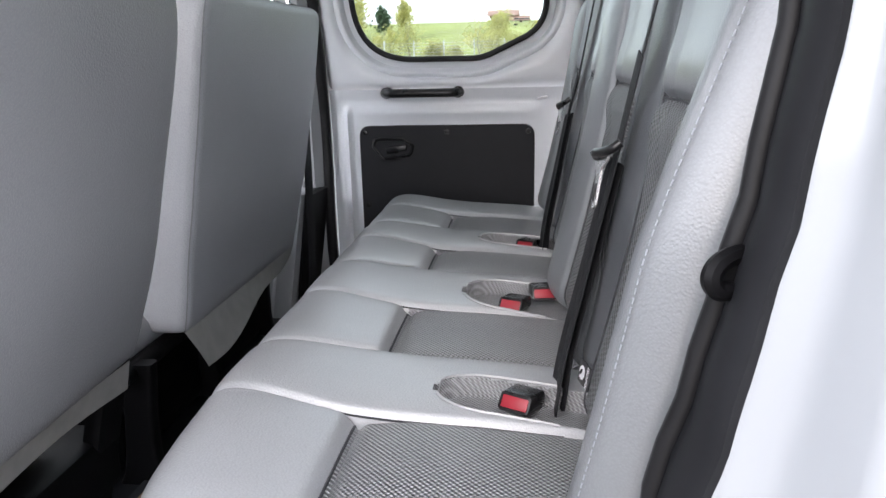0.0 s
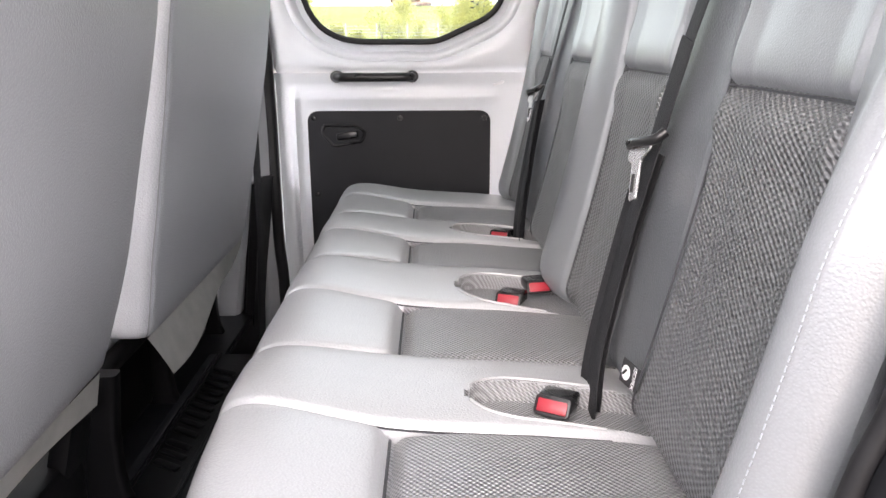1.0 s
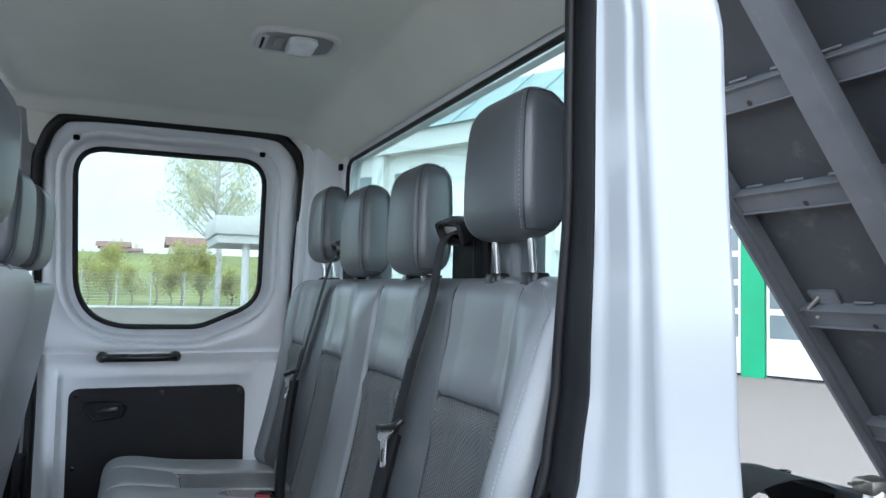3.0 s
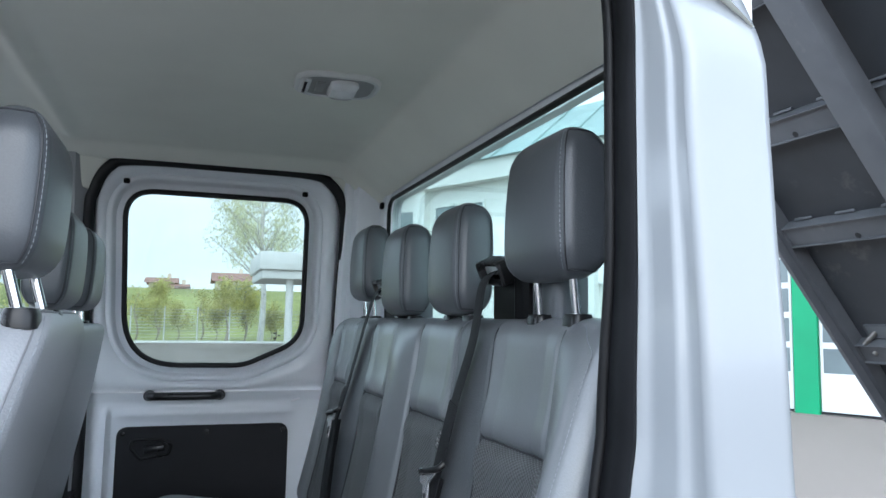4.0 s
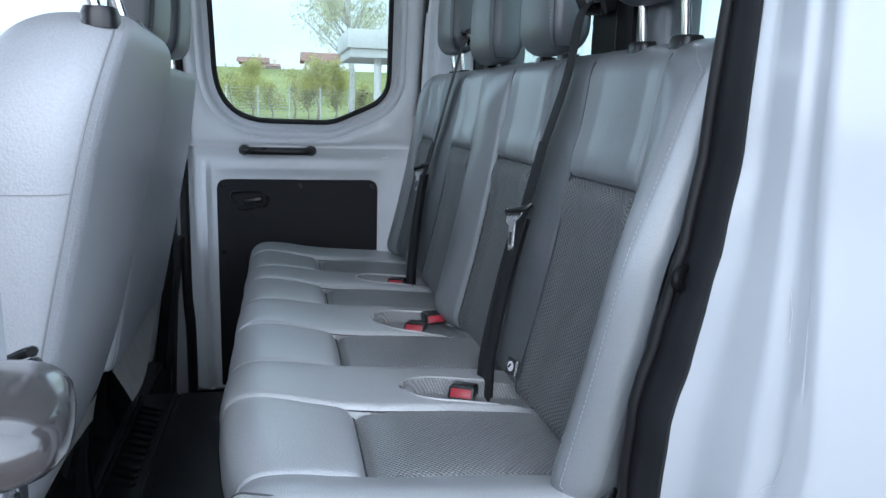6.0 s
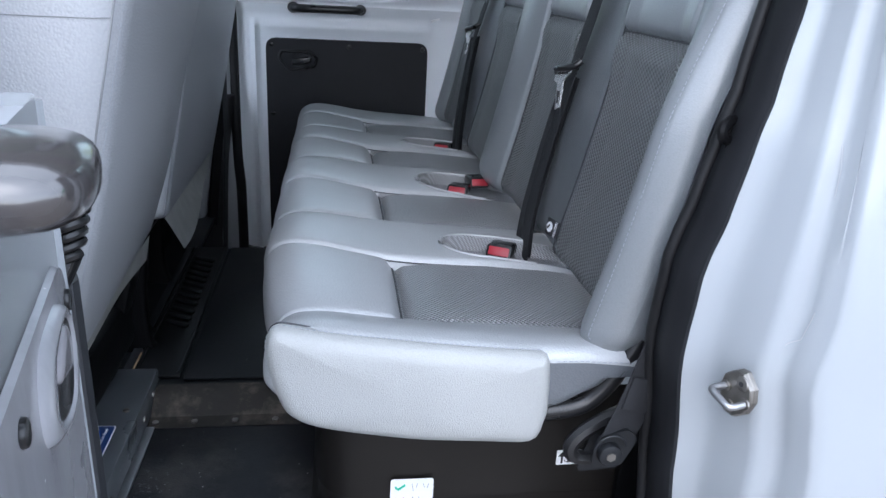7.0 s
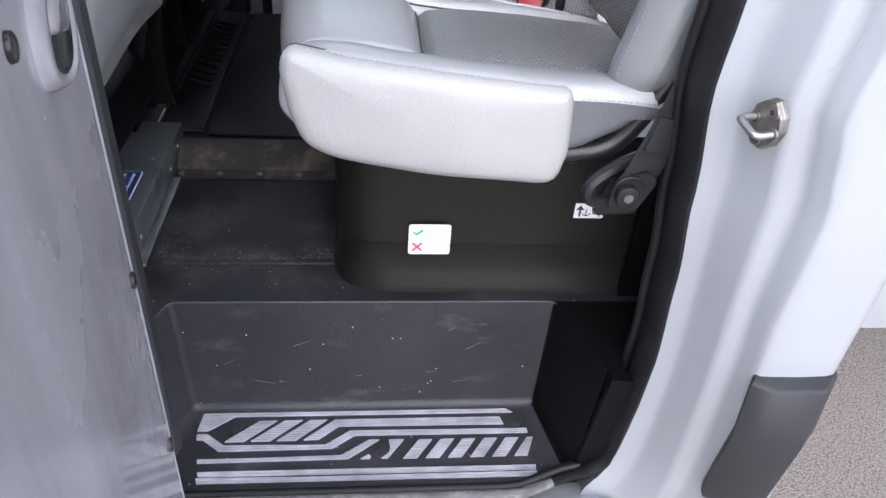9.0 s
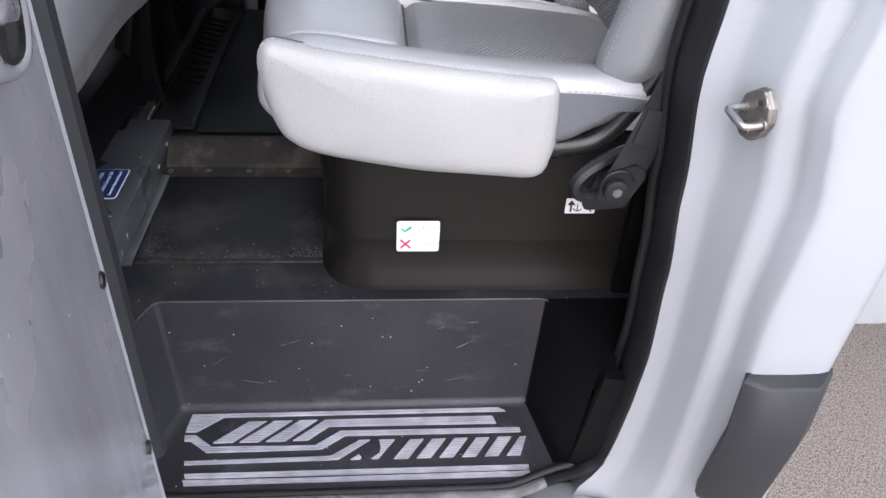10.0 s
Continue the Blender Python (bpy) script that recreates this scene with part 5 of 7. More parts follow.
corner = [Vector((x, 0, z)) for x, z in ((-0.043, 0.987), (-0.034, 0.992), (-0.030, 1.000), (-0.028, 1.011), (-0.024, 1.026), (-0.025, 1.050), (-0.026, 1.075), (-0.028, 1.094), (-0.031, 1.1005))]
drape_profile = smooth_path([Vector((x, 0, z)) for x, z in drape_line], 4) + corner
dc = Vector((-0.19, 0, 1.055))
ND = len(drape_profile)
DNV = []
for k in range(ND):
    d = (drape_profile[(k + 1) % ND] - drape_profile[k - 1]).normalized()
    DNV.append(Vector((d.z, 0, -d.x)))


def drape(k, y, inset):
    p = drape_profile[k] - DNV[k] * inset
    w = 0.0018 * noise.noise(Vector((p.x * 22, 0.3, p.z * 22))) + 0.0012 * noise.noise(Vector((p.x * 60, 1.3, p.z * 60)))
    return Vector((p.x, y + w * sstep(0.004, 0.02, inset), p.z))


rings = [[drape(k, y, o) for k in range(ND)] for y, o in ((0.5215, 0.0006), (0.516, -0.0030), (0.508, -0.0032), (0.502, -0.0018), (0.4965, 0.0020), (0.4930, 0.0075))]
for f, y in ((0.93, 0.4915), (0.80, 0.4900), (0.55, 0.4885), (0.25, 0.4880)):
    rings.append([Vector((dc.x + (p.x - dc.x) * f, y + 0.0016 * noise.noise(Vector((p.x * 16 * f, 0.3, p.z * 16 * f))), dc.z + (p.z - dc.z) * f)) for p in rings[5]])
part("end_cover", loft(rings), VINYL_SIDE, bench, "pale grey grained vinyl cushion end", angle=70)
tops = [k for k in range(ND) if drape_profile[k].z > 1.075 and drape_profile[k].x < -0.026]
seam_top = [drape(k, 0.5195, -0.0022) for k in tops]
part("seam", tube(seam_top, 0.0013, 6), PIPING, bench, "dark sewn seam")
part("stitching", stitches([drape(k, 0.511, -0.0036) for k in tops]), STITCH, bench, "pale stitching")
seam_low = [Vector((x, 0.5044, 1.0935 - 0.06 * max(0, x - 0.01))) for x in span(-0.018, 0.075, 8)]
part("stitching", stitches(seam_low), STITCH, bench, "pale stitching")

# --- backrest
BACKS = [(0.624, 0.843), (1.005, 1.217), (1.405, 1.606), (1.822, 1.985)]
BANDS = [(0.843, 0.992), (1.606, 1.808)]
BY0, BY1, BZ0, BZ1 = 0.505, 2.066, 1.085, 1.642
SEAMZ = 1.452


def back_x(y, z):
    """The backrest leans, less towards its top, and is turned a trace against the cab."""
    return 0.065 + 0.217 * (z - 1.10) - 0.139 * (z - 1.10) * (z - 1.45) - 0.018 * (y - 0.73)


def back_d(y, z):
    """Relief of the backrest, towards the sitter."""
    d = 0.0
    top = sstep(1.655, 1.60, z)
    for k, (a, b) in enumerate(BACKS):
        for e in (a, b):
            d -= 0.005 * bump1(y - e, 0.005) * top
        if a < y < b:
            t = (y - a) / (b - a)
            rim = min(1.0, 5 * t, 5 * (1 - t))
            d -= 0.008 * rim * top
            d += 0.004 * math.sin(math.pi * t) * top
            d -= 0.008 * bump1(z - SEAMZ, 0.006)
            if z < SEAMZ:
                d += 0.007 * bump1(z - SEAMZ + 0.030, 0.022) - 0.004 * sstep(SEAMZ - 0.05, SEAMZ - 0.15, z)
            else:
                d += 0.004 * bump1(z - SEAMZ - 0.03, 0.03)
    for a, b in BANDS:
        if a < y < b:
            d -= 0.003 + 0.012 * sstep(1.36, 1.12, z)
    for a, b in ((BY0 - 0.03, 0.624), (1.217, 1.405), (1.985, BY1 + 0.03)):
        if a < y < b:
            d += 0.020 * math.sin(math.pi * (y - a) / (b - a)) ** 0.8 * sstep(1.66, 1.55, z)
    d += 0.034 * sstep(1.61, 1.36, z) * (1 - sstep(0.535, 0.602, y))
    d += 0.0007 * noise.noise(Vector((y * 12, z * 12, 3))) + 0.0002 * noise.noise(Vector((y * 45, z * 45, 7)))
    return d


def squircle(y, z, R):
    """Round the outline's corners."""
    for sy, yc in ((-1, BY0 + R), (1, BY1 - R)):
        for sz, zc in ((-1, BZ0 + R), (1, BZ1 - R)):
            a, b = (y - yc) * sy / R, (z - zc) * sz / R
            if a > 0 and b > 0:
                return yc + sy * R * a * math.sqrt(1 - b * b / 2), zc + sz * R * b * math.sqrt(1 - a * a / 2), 1 - math.hypot(a * math.sqrt(1 - b * b / 2), b * math.sqrt(1 - a * a / 2))
    return y, z, None


RB = 0.040


def backrest(y, z):
    y2, z2, e = squircle(y, z, RB)
    if e is None:
        e = min(y - BY0, BY1 - y, z - BZ0, BZ1 - z) / RB
    e = max(0.0, min(1.0, e))
    back = RB * (1 - math.sqrt(max(0.0, 1 - (1 - e) ** 2)))
    return Vector((back_x(y2, z2) - back_d(y2, z2) + back, y2, z2))


def edge_grid(a, b, n, r):
    return [a, a + r * 0.02, a + r * 0.08, a + r * 0.2, a + r * 0.4, a + r * 0.65] + span(a + r, b - r, n) + [b - r * 0.65, b - r * 0.4, b - r * 0.2, b - r * 0.08, b - r * 0.02, b]


def back_key(y, z):
    for k, (a, b) in enumerate(BACKS):
        if a < y < b and z < SEAMZ:
            return "insert%d" % k
    for k, (a, b) in enumerate(BANDS):
        if a < y < b:
            return "band%d" % k
    return "body"


yb_, zb_ = edge_grid(BY0, BY1, 290, RB), edge_grid(BZ0, BZ1, 100, RB)
for k, bm in sheet(backrest, yb_, zb_, back_key).items():
    if k == "body":
        rim = [backrest(y, BZ0) for y in yb_] + [backrest(BY1, z) for z in zb_[1:]] + [backrest(y, BZ1) for y in yb_[::-1][1:]] + [backrest(BY0, z) for z in zb_[::-1][1:-1]]
        side = loft([rim, [p + Vector((0.05, (0.008 + 0.042 * sstep(1.22, 1.40, p.z)) * (1 - sstep(BY0, BY0 + 0.06, p.y)), 0)) for p in rim]], cap0=False)
        # darkened vinyl carries the backrest's shade
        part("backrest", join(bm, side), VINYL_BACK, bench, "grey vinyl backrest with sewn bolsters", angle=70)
    elif k.startswith("band"):
        part("back_band", bm, VINYL_FLAT, bench, "flat slate-grey vinyl band", angle=70)
    else:
        # darkened weave carries the backrest's shade
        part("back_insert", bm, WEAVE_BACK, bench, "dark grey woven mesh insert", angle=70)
for a, b in BACKS:
    for e in (a, b):
        part("seam", tube([backrest(e, z) + Vector((-0.0004, 0, 0)) for z in span(1.10, 1.625, 70)], 0.0013, 5), PIPING, bench, "dark sewn seam")
    part("seam", tube([backrest(y, SEAMZ) + Vector((-0.0006, 0, 0)) for y in span(a, b, 24)], 0.0018, 5), PIPING, bench, "dark sewn seam")
# added black block that stops the view through the gap behind the backrest
part("side_cover", box(0.176, 0.256, 0.500, 0.600, 1.09, 1.60, 0.01), BLACK, bench, "added black block closing the view behind the backrest end")
# stitched edge of the near bolster
edge_path = [backrest(BY0 + 0.020, z) + Vector((-0.0022, -0.0005, 0)) for z in span(1.115, 1.60, 40)]
edge_path += [backrest(BY0 + 0.020 + 0.05 * t, 1.60 + 0.030 * math.sin(t * math.pi / 2)) + Vector((-0.002, 0, 0.001)) for t in span(0.1, 1.0, 8)]
part("stitching", stitches(edge_path), STITCH, bench, "pale stitching")
low_path = [backrest(BY0 + 0.020, 1.115) + Vector((-0.002, 0, 0)), Vector((0.042, 0.523, 1.100)), Vector((0.060, 0.518, 1.093)), Vector((0.10, 0.512, 1.09))]
part("stitching", stitches(smooth_path(low_path, 6)), STITCH, bench, "pale stitching")

# --- headrests


def headrest(yc, xc, zc, lean, w, dep, h, label, material, base_z, post_x, post_dy=0.056, front=-1):
    """A padded block with rounded ends and sewn side panels on two chrome posts."""
    head = thing("headrest", Vector((post_x, yc, base_z)), label, "headrest", group="headrests")
    m = Matrix.Translation((xc, yc, zc)) @ Matrix.Rotation(lean, 4, "Y")
    rz = 0.042
    levels = [(-h / 2 + rz * (1 - math.sin(a)), rz * (1 - math.cos(a))) for a in [math.pi / 2 * k / 7 for k in range(7, -1, -1)]]
    levels += [(z, 0.0) for z in span(-h / 2 + rz, h / 2 - rz, 10)[1:-1]]
    levels += [(h / 2 - rz * (1 - math.sin(a)), rz * (1 - math.cos(a))) for a in [math.pi / 2 * k / 7 for k in range(8)]]

    def ring(z, inset, grow=0.0):
        t = 2 * z / h
        hw = w / 2 * (1 - 0.12 * max(0.0, 0.5 + t / 2) ** 1.6 - 0.02 * max(0.0, -t) ** 2.2) - inset * 0.8 + grow
        hd = dep / 2 * (1 - 0.14 * max(0.0, t) ** 2 - 0.10 * max(0.0, -t) ** 2) - inset * min(0.80, 0.34 * dep / rz) + grow
        out = []
        for a, b in rrect(2 * hd, 2 * hw, min(0.021, hd * 0.9), 6):
            out.append(m @ Vector((a + front * 0.006 * (1 - t * t) * (1 - (b / hw) ** 2), b + 0.003 * (1 - t * t) * (1 - (a / hd) ** 2) * (1 if b > 0 else -1), z)))
        return out

    low, high = levels[0], levels[-1]
    rings = [ring(z, i) for z, i in levels]
    rings = [[p.lerp(m @ Vector((0, 0, low[0] - 0.004)), 0.6) for p in rings[0]]] + rings + [[p.lerp(m @ Vector((0, 0, high[0] + 0.004)), 0.6) for p in rings[-1]]]
    part("pad", loft(rings), material, head, "padded grey vinyl headrest pad", angle=80)
    # sewn seams round the two side panels, a row of stitches on the wrap beside them
    for fr, rr in ((17, 24), (10, 3)):
        step = 1 if rr > fr else -1
        mids = [ring(z, i, 0.0004) for z, i in levels if i < 0.016]
        loop = [r[fr] for r in mids] + [mids[-1][k] for k in range(fr, rr + step, step)] + [r[rr] for r in mids[::-1]] + [mids[0][k] for k in range(rr, fr - step, -step)]
        part("seam", tube(loop, 0.0013, 6, True), PIPING, head, "dark piped seam")
        sew = [ring(z, i, 0.0003) for z, i in levels if i < 0.022]
        row = [r[fr - step] for r in sew] + [sew[-1][k] for k in range(fr, rr + step, step)] + [r[(rr + step) % 28] for r in sew[::-1]]
        part("stitching", stitches(row, length=0.0040, r=0.0005), STITCH, head, "grey stitching")
    for dy in (-post_dy, post_dy):
        foot = Vector((post_x, yc + dy, base_z - 0.01))
        top = m @ Vector((0.0, dy, -h / 2 + 0.03))
        part("post", cyl(foot, top, 0.0062, 14), CHROME, head, "chrome post")
        part("post_bezel", loft([[Vector((foot.x + a, yc + dy + b, base_z + zz)) for a, b in rrect(0.034 * q, 0.046 * q, 0.013 * q, 4)] for q, zz in ((1, -0.012), (1, 0.003), (0.86, 0.009), (0.4, 0.010))]), BLACK_GLOSS, head, "black plastic post bezel", angle=30)
    return head


for yc, zc, h in ((0.6875, 1.801, 0.212), (1.080, 1.754, 0.212), (1.455, 1.756, 0.216), (1.847, 1.800, 0.216)):
    headrest(yc, 0.192, zc, 0.03, 0.205 if yc < 0.8 or yc > 1.2 else 0.186, 0.079, h, "slate-grey vinyl headrest on chrome posts above the rear bench", VINYL_HEAD, 1.638, 0.199)


# --- shoulder belts of the rear bench
for guide, line in (((0.178, 0.880, 1.716), ((0.180, 0.880, 1.720), (0.160, 0.884, 1.694), (0.152, 0.904, 1.604), (0.135, 0.944, 1.495), (0.113, 0.972, 1.37), (0.088, 0.983, 1.25), (0.058, 0.960, 1.13), (0.044, 0.925, 1.06))),
                    ((0.170, 1.618, 1.716), ((0.170, 1.618, 1.720), (0.152, 1.622, 1.694), (0.138, 1.670, 1.610), (0.113, 1.752, 1.445), (0.096, 1.790, 1.36), (0.071, 1.755, 1.24), (0.046, 1.680, 1.13), (0.036, 1.630, 1.06)))):
    gx, gy, gzz = guide
    belt = thing("seat_belt", (0.16, gy, 1.10), "charcoal seat belt hanging slack in front of the backrest", "seat belt", group="rear seat belts")
    part("guide_housing", loft([[Vector((x, gy - 0.022 + a * k, 1.672 + b * k)) for a, b in rrect(0.150, 0.104, 0.014, 4)] for x, k in ((0.258, 1.0), (0.212, 1.0), (0.200, 0.94), (0.196, 0.80))]), BLACK, belt, "black plastic belt guide housing", angle=30)
    part("retractor_pad", loft([[Vector((x, gy - 0.118 + a * k, 1.668 + b * k)) for a, b in rrect(0.120, 0.100, 0.016, 4)] for x, k in ((0.256, 1.0), (0.218, 1.0), (0.210, 0.95), (0.206, 0.85))]), VINYL_FLAT, belt, "grey vinyl pad over the belt retractor", angle=40)
    part("housing_seam", box(0.1945, 0.1965, gy - 0.052, gy - 0.050, 1.634, 1.706), BLACK_GLOSS, belt)
    # raked slot frame with a bright insert behind the strap
    bm4 = Matrix.Translation((gx, gy, gzz)) @ Matrix.Rotation(radians(-24), 4, "Y") @ Matrix.Rotation(radians(5), 4, "X")
    slot = [(p.x, p.y) for p in round_poly([(-0.044, -0.020, 0.008), (0.044, -0.020, 0.008), (0.050, 0.022, 0.012), (-0.050, 0.022, 0.012)], 4)]
    part("guide_bezel", loft([[bm4 @ Vector((x, a * k, b * k)) for a, b in slot] for x, k in ((0.026, 1.0), (-0.004, 1.0), (-0.008, 0.94), (-0.007, 0.80), (0.010, 0.74))]), BLACK_GLOSS, belt, "black belt slot bezel", angle=30)
    part("guide_insert", obox((0.004, 0.064, 0.014), bm4 @ Matrix.Translation((0.004, 0, 0.004)), 0.001), STEEL_BRIGHT, belt, "bright guide insert in the slot")
    part("guide_lip", tube([bm4 @ Vector((-0.006, a, -0.013)) for a in (-0.036, 0.036)], 0.006, 10), BLACK_GLOSS, belt)
    part("webbing", ribbon(smooth_path([Vector(p) for p in line[:5]], 8), (-0.10, -1, 0), 0.046, 0.0016), BELT, belt, "upper strap")
    line2 = [(p[0] - 0.003, p[1] - 0.004 - 0.004 * k, p[2]) for k, p in enumerate(line[3:])]
    part("webbing", ribbon(smooth_path([Vector(p) for p in line2], 8), (0.0, -1, 0), 0.044, 0.0016), BELT, belt, "lower strap turned on edge")
    part("webbing", ribbon(smooth_path([Vector(p) for p in line[4:]], 8), (0.35, -0.94, 0), 0.044, 0.0016), BELT, belt)
    # latch tongue: a pressed plate with a moulded grip and a slotted blade that hangs askew
    ty = line[4][1] - 0.010
    tg = Matrix.Translation((line[4][0] - 0.016, ty, 1.372)) @ Matrix.Rotation(radians(8), 4, "Z") @ Matrix.Rotation(radians(14), 4, "Y") @ Matrix.Rotation(radians(-24), 4, "X")
    blade = round_poly([(0.002, -0.058, 0.004), (0.016, -0.058, 0.004), (0.018, -0.012, 0.003), (0.030, -0.004, 0.006), (0.026, 0.014, 0.008), (-0.020, 0.010, 0.008), (-0.022, -0.004, 0.006), (0.000, -0.012, 0.003)], 4)
    part("tongue", plate([(p.x, p.y) for p in blade], lambda a, b, d: tg @ Vector((d - 0.002, a, b)), 0.003), STEEL_BRIGHT, belt, "bright steel belt tongue", angle=20)
    # slot's darkness painted as a black plate on the uncut blade
    part("slot", plate(rrect(0.006, 0.022, 0.002, 3), lambda a, b, d: tg @ Vector((-0.0026 - d, a + 0.0095, b - 0.038)), 0.0004), LABEL_BLACK, belt, "black plate for the dark of the latch slot", smooth=False)
    part("tongue_grip", tube(smooth_path([tg @ Vector(p) for p in ((-0.002, 0.026, 0.012), (-0.009, 0.010, 0.010), (-0.009, -0.014, 0.004), (-0.004, -0.036, 0.002), (0.004, -0.044, 0.010))], 4), 0.0058, 10), BLACK_GLOSS, belt, "black tongue grip")

# --- buckles


def buckle(p, yaw, pitch, label="black belt buckle with a red push button on the seat cushion"):
    p = Vector(p)
    b = thing("belt_buckle", p, label, "belt buckle", group="rear buckles")
    m = Matrix.Translation(p) @ Matrix.Rotation(radians(yaw), 4, "Z") @ Matrix.Rotation(radians(pitch), 4, "Y") @ Matrix.Scale(0.8, 4)
    part("body", obox((0.050, 0.054, 0.024), m @ Matrix.Translation((0.018, 0, -0.010)) @ Matrix.Rotation(radians(10), 4, "Y"), 0.006, 3), BLACK_GLOSS, b)
    part("button", obox((0.005, 0.045, 0.021), m @ Matrix.Translation((-0.008, 0, -0.006)) @ Matrix.Rotation(radians(38), 4, "Y"), 0.002, 2), RED, b, "red push button")
    part("rim", tube([m @ Matrix.Translation((-0.008, 0, -0.006)) @ Matrix.Rotation(radians(38), 4, "Y") @ Vector((0, a, c)) for a, c in rrect(0.049, 0.025, 0.004, 3)], 0.0022, 6, True), BLACK_GLOSS, b)
    return b


buckle((-0.004, 0.893, 1.092), 62, -4)
buckle((-0.020, 1.255, 1.092), 66, -6)
buckle((0.034, 1.300, 1.098), 100, -8)
buckle((0.000, 1.655, 1.092), 66, -6)

# --- fabric tag on the backrest
tag = thing("fabric_tag", (0.075, 0.866, 1.136), "small black fabric tag with white writing sewn into the backrest", "tag")
TM = Matrix.Translation((0.0745, 0.866, 1.136)) @ Matrix.Rotation(radians(14), 4, "Z") @ Matrix.Rotation(radians(10), 4, "Y")
TM = TM @ Matrix.Scale(0.72, 4)
part("cloth", obox((0.003, 0.052, 0.038), TM, 0.001), LABEL_BLACK, tag)
part("emblem", cyl(TM @ Vector((-0.0015, 0.010, 0.0)), TM @ Vector((-0.0022, 0.010, 0.0)), 0.0085, 24), LABEL_WHITE, tag, "white round emblem")
part("emblem_mark", tube([TM @ Vector(p) for p in ((-0.0026, 0.016, -0.004), (-0.0026, 0.012, 0.001), (-0.0026, 0.009, 0.005))], 0.0017, 6), LABEL_BLACK, tag)


def lettering(name, text, size, m, material, parent, label=""):
    cu = bpy.data.curves.new(name, "FONT")
    cu.body, cu.size, cu.align_x, cu.align_y, cu.extrude = text, size, "CENTER", "CENTER", 0.0002
    tmp = bpy.data.objects.new("tmp_text", cu)
    scene.collection.objects.link(tmp)
    bpy.context.view_layer.update()
    me = bpy.data.meshes.new_from_object(tmp.evaluated_get(bpy.context.evaluated_depsgraph_get()))
    bpy.data.objects.remove(tmp)
    bm = bmesh.new()
    bm.from_mesh(me)
    bpy.data.meshes.remove(me)
    bm.transform(m)
    return part(name, bm, material, parent, label, smooth=False)


# text runs up the tag's outer end
lettering("writing", "ISOFIX", 0.0125, TM @ Matrix(((0, 0, -1, -0.0022), (0, -1, 0, -0.014), (-1, 0, 0, 0), (0, 0, 0, 1))), LABEL_WHITE, tag)

# --- seat box under the bench
seat_box = thing("seat_box", (-0.05, YC, FLOOR_LOW), "dark brown-black plastic box carrying the rear bench", "seat base")
SBP = round_poly([(-0.305, 0.635, 0.085), (0.16, 0.628, 0.02), (0.16, 1.98, 0.02), (-0.305, 1.98, 0.05)], 10)
rings = []
for z, o in ((FLOOR_LOW - 0.004, 0.010), (FLOOR_LOW + 0.01, 0.008), (FLOOR_LOW + 0.03, 0.004), (FLOOR_LOW + 0.06, 0.0), (0.80, 0.0), (0.88, 0.003), (0.93, 0.008), (0.99, 0.010)):
    rings.append([Vector((p.x, p.y, z)) for p in offset(SBP, o - 0.004 * (0.74 < z < 0.79))])
part("skirt", loft(rings[:5]), SEATBOX, seat_box, "brown-black lower skirt", angle=40)
part("upper_box", loft([[p + Vector((0, 0, 0.0)) for p in r] for r in [[Vector((q.x, q.y, 0.8015)) for q in offset(SBP, 0.0015)]] + rings[5:]]), SEATBOX, seat_box, angle=40)
# seat frame tube and belt anchor beside the box
# black sheet added where the gap behind the anchor is only dark
part("dark_gap_fill", box(0.135, 0.262, 0.610, 0.6265, FLOOR_LOW, 1.06, 0.004), BLACK, seat_box, "added black sheet for the dark gap behind the belt anchor")
frame_bar = thing("bench_frame", (0.02, 0.52, 1.0), "bent black steel seat frame tube under the cushion", "seat frame")
part("frame_tube", tube(smooth_path([Vector(p) for p in ((-0.20, 0.535, 0.998), (-0.10, 0.525, 1.006), (-0.02, 0.520, 1.016), (0.024, 0.518, 1.025), (0.049, 0.518, 1.046), (0.071, 0.518, 1.080), (0.092, 0.52, 1.115))], 6), 0.013, 10), BLACK_GLOSS, frame_bar)
part("bracket_arm", tube(smooth_path([Vector(p) for p in ((0.085, 0.50, 1.030), (0.050, 0.495, 1.018), (0.020, 0.492, 1.000), (0.008, 0.490, 0.982), (0.018, 0.49, 0.968), (0.045, 0.49, 0.968))], 6), 0.0095, 8), BLACK_GLOSS, frame_bar)
part("bracket_plate", plate([(p.x, p.y) for p in round_poly([(0.018, 0.945, 0.01), (0.075, 0.950, 0.01), (0.085, 1.02, 0.015), (0.035, 1.01, 0.015)], 4)], lambda a, b, d: Vector((a, 0.490 + d, b)), 0.006), CHASSIS, frame_bar)
lower_belt = thing("seat_belt", (0.06, 0.47, 1.0), "dusty charcoal lap belt running down to its floor anchor", "seat belt", group="rear seat belts")
part("webbing", ribbon(smooth_path([Vector(p) for p in ((0.150, 0.505, 1.34), (0.128, 0.492, 1.24), (0.104, 0.482, 1.15), (0.080, 0.474, 1.07), (0.062, 0.468, 1.025), (0.052, 0.466, 1.004))], 6), (1, 0.2, 0.35), 0.046, 0.002), BELT, lower_belt)
part("sewn_patch", ribbon([Vector((0.087, 0.4735, 1.085)), Vector((0.076, 0.4695, 1.045))], (1, 0.2, 0.35), 0.044, 0.004), BELT, lower_belt, "sewn belt end")
part("anchor_plate", plate([(p.x, p.y) for p in round_poly([(0.024, 0.974, 0.012), (0.062, 0.972, 0.014), (0.081, 1.012, 0.012), (0.066, 1.024, 0.008), (0.032, 1.016, 0.012)], 5)], lambda a, b, d: Vector((a, 0.462 + d, b)), 0.005), CHASSIS, lower_belt, "dark steel anchor plate", angle=20)
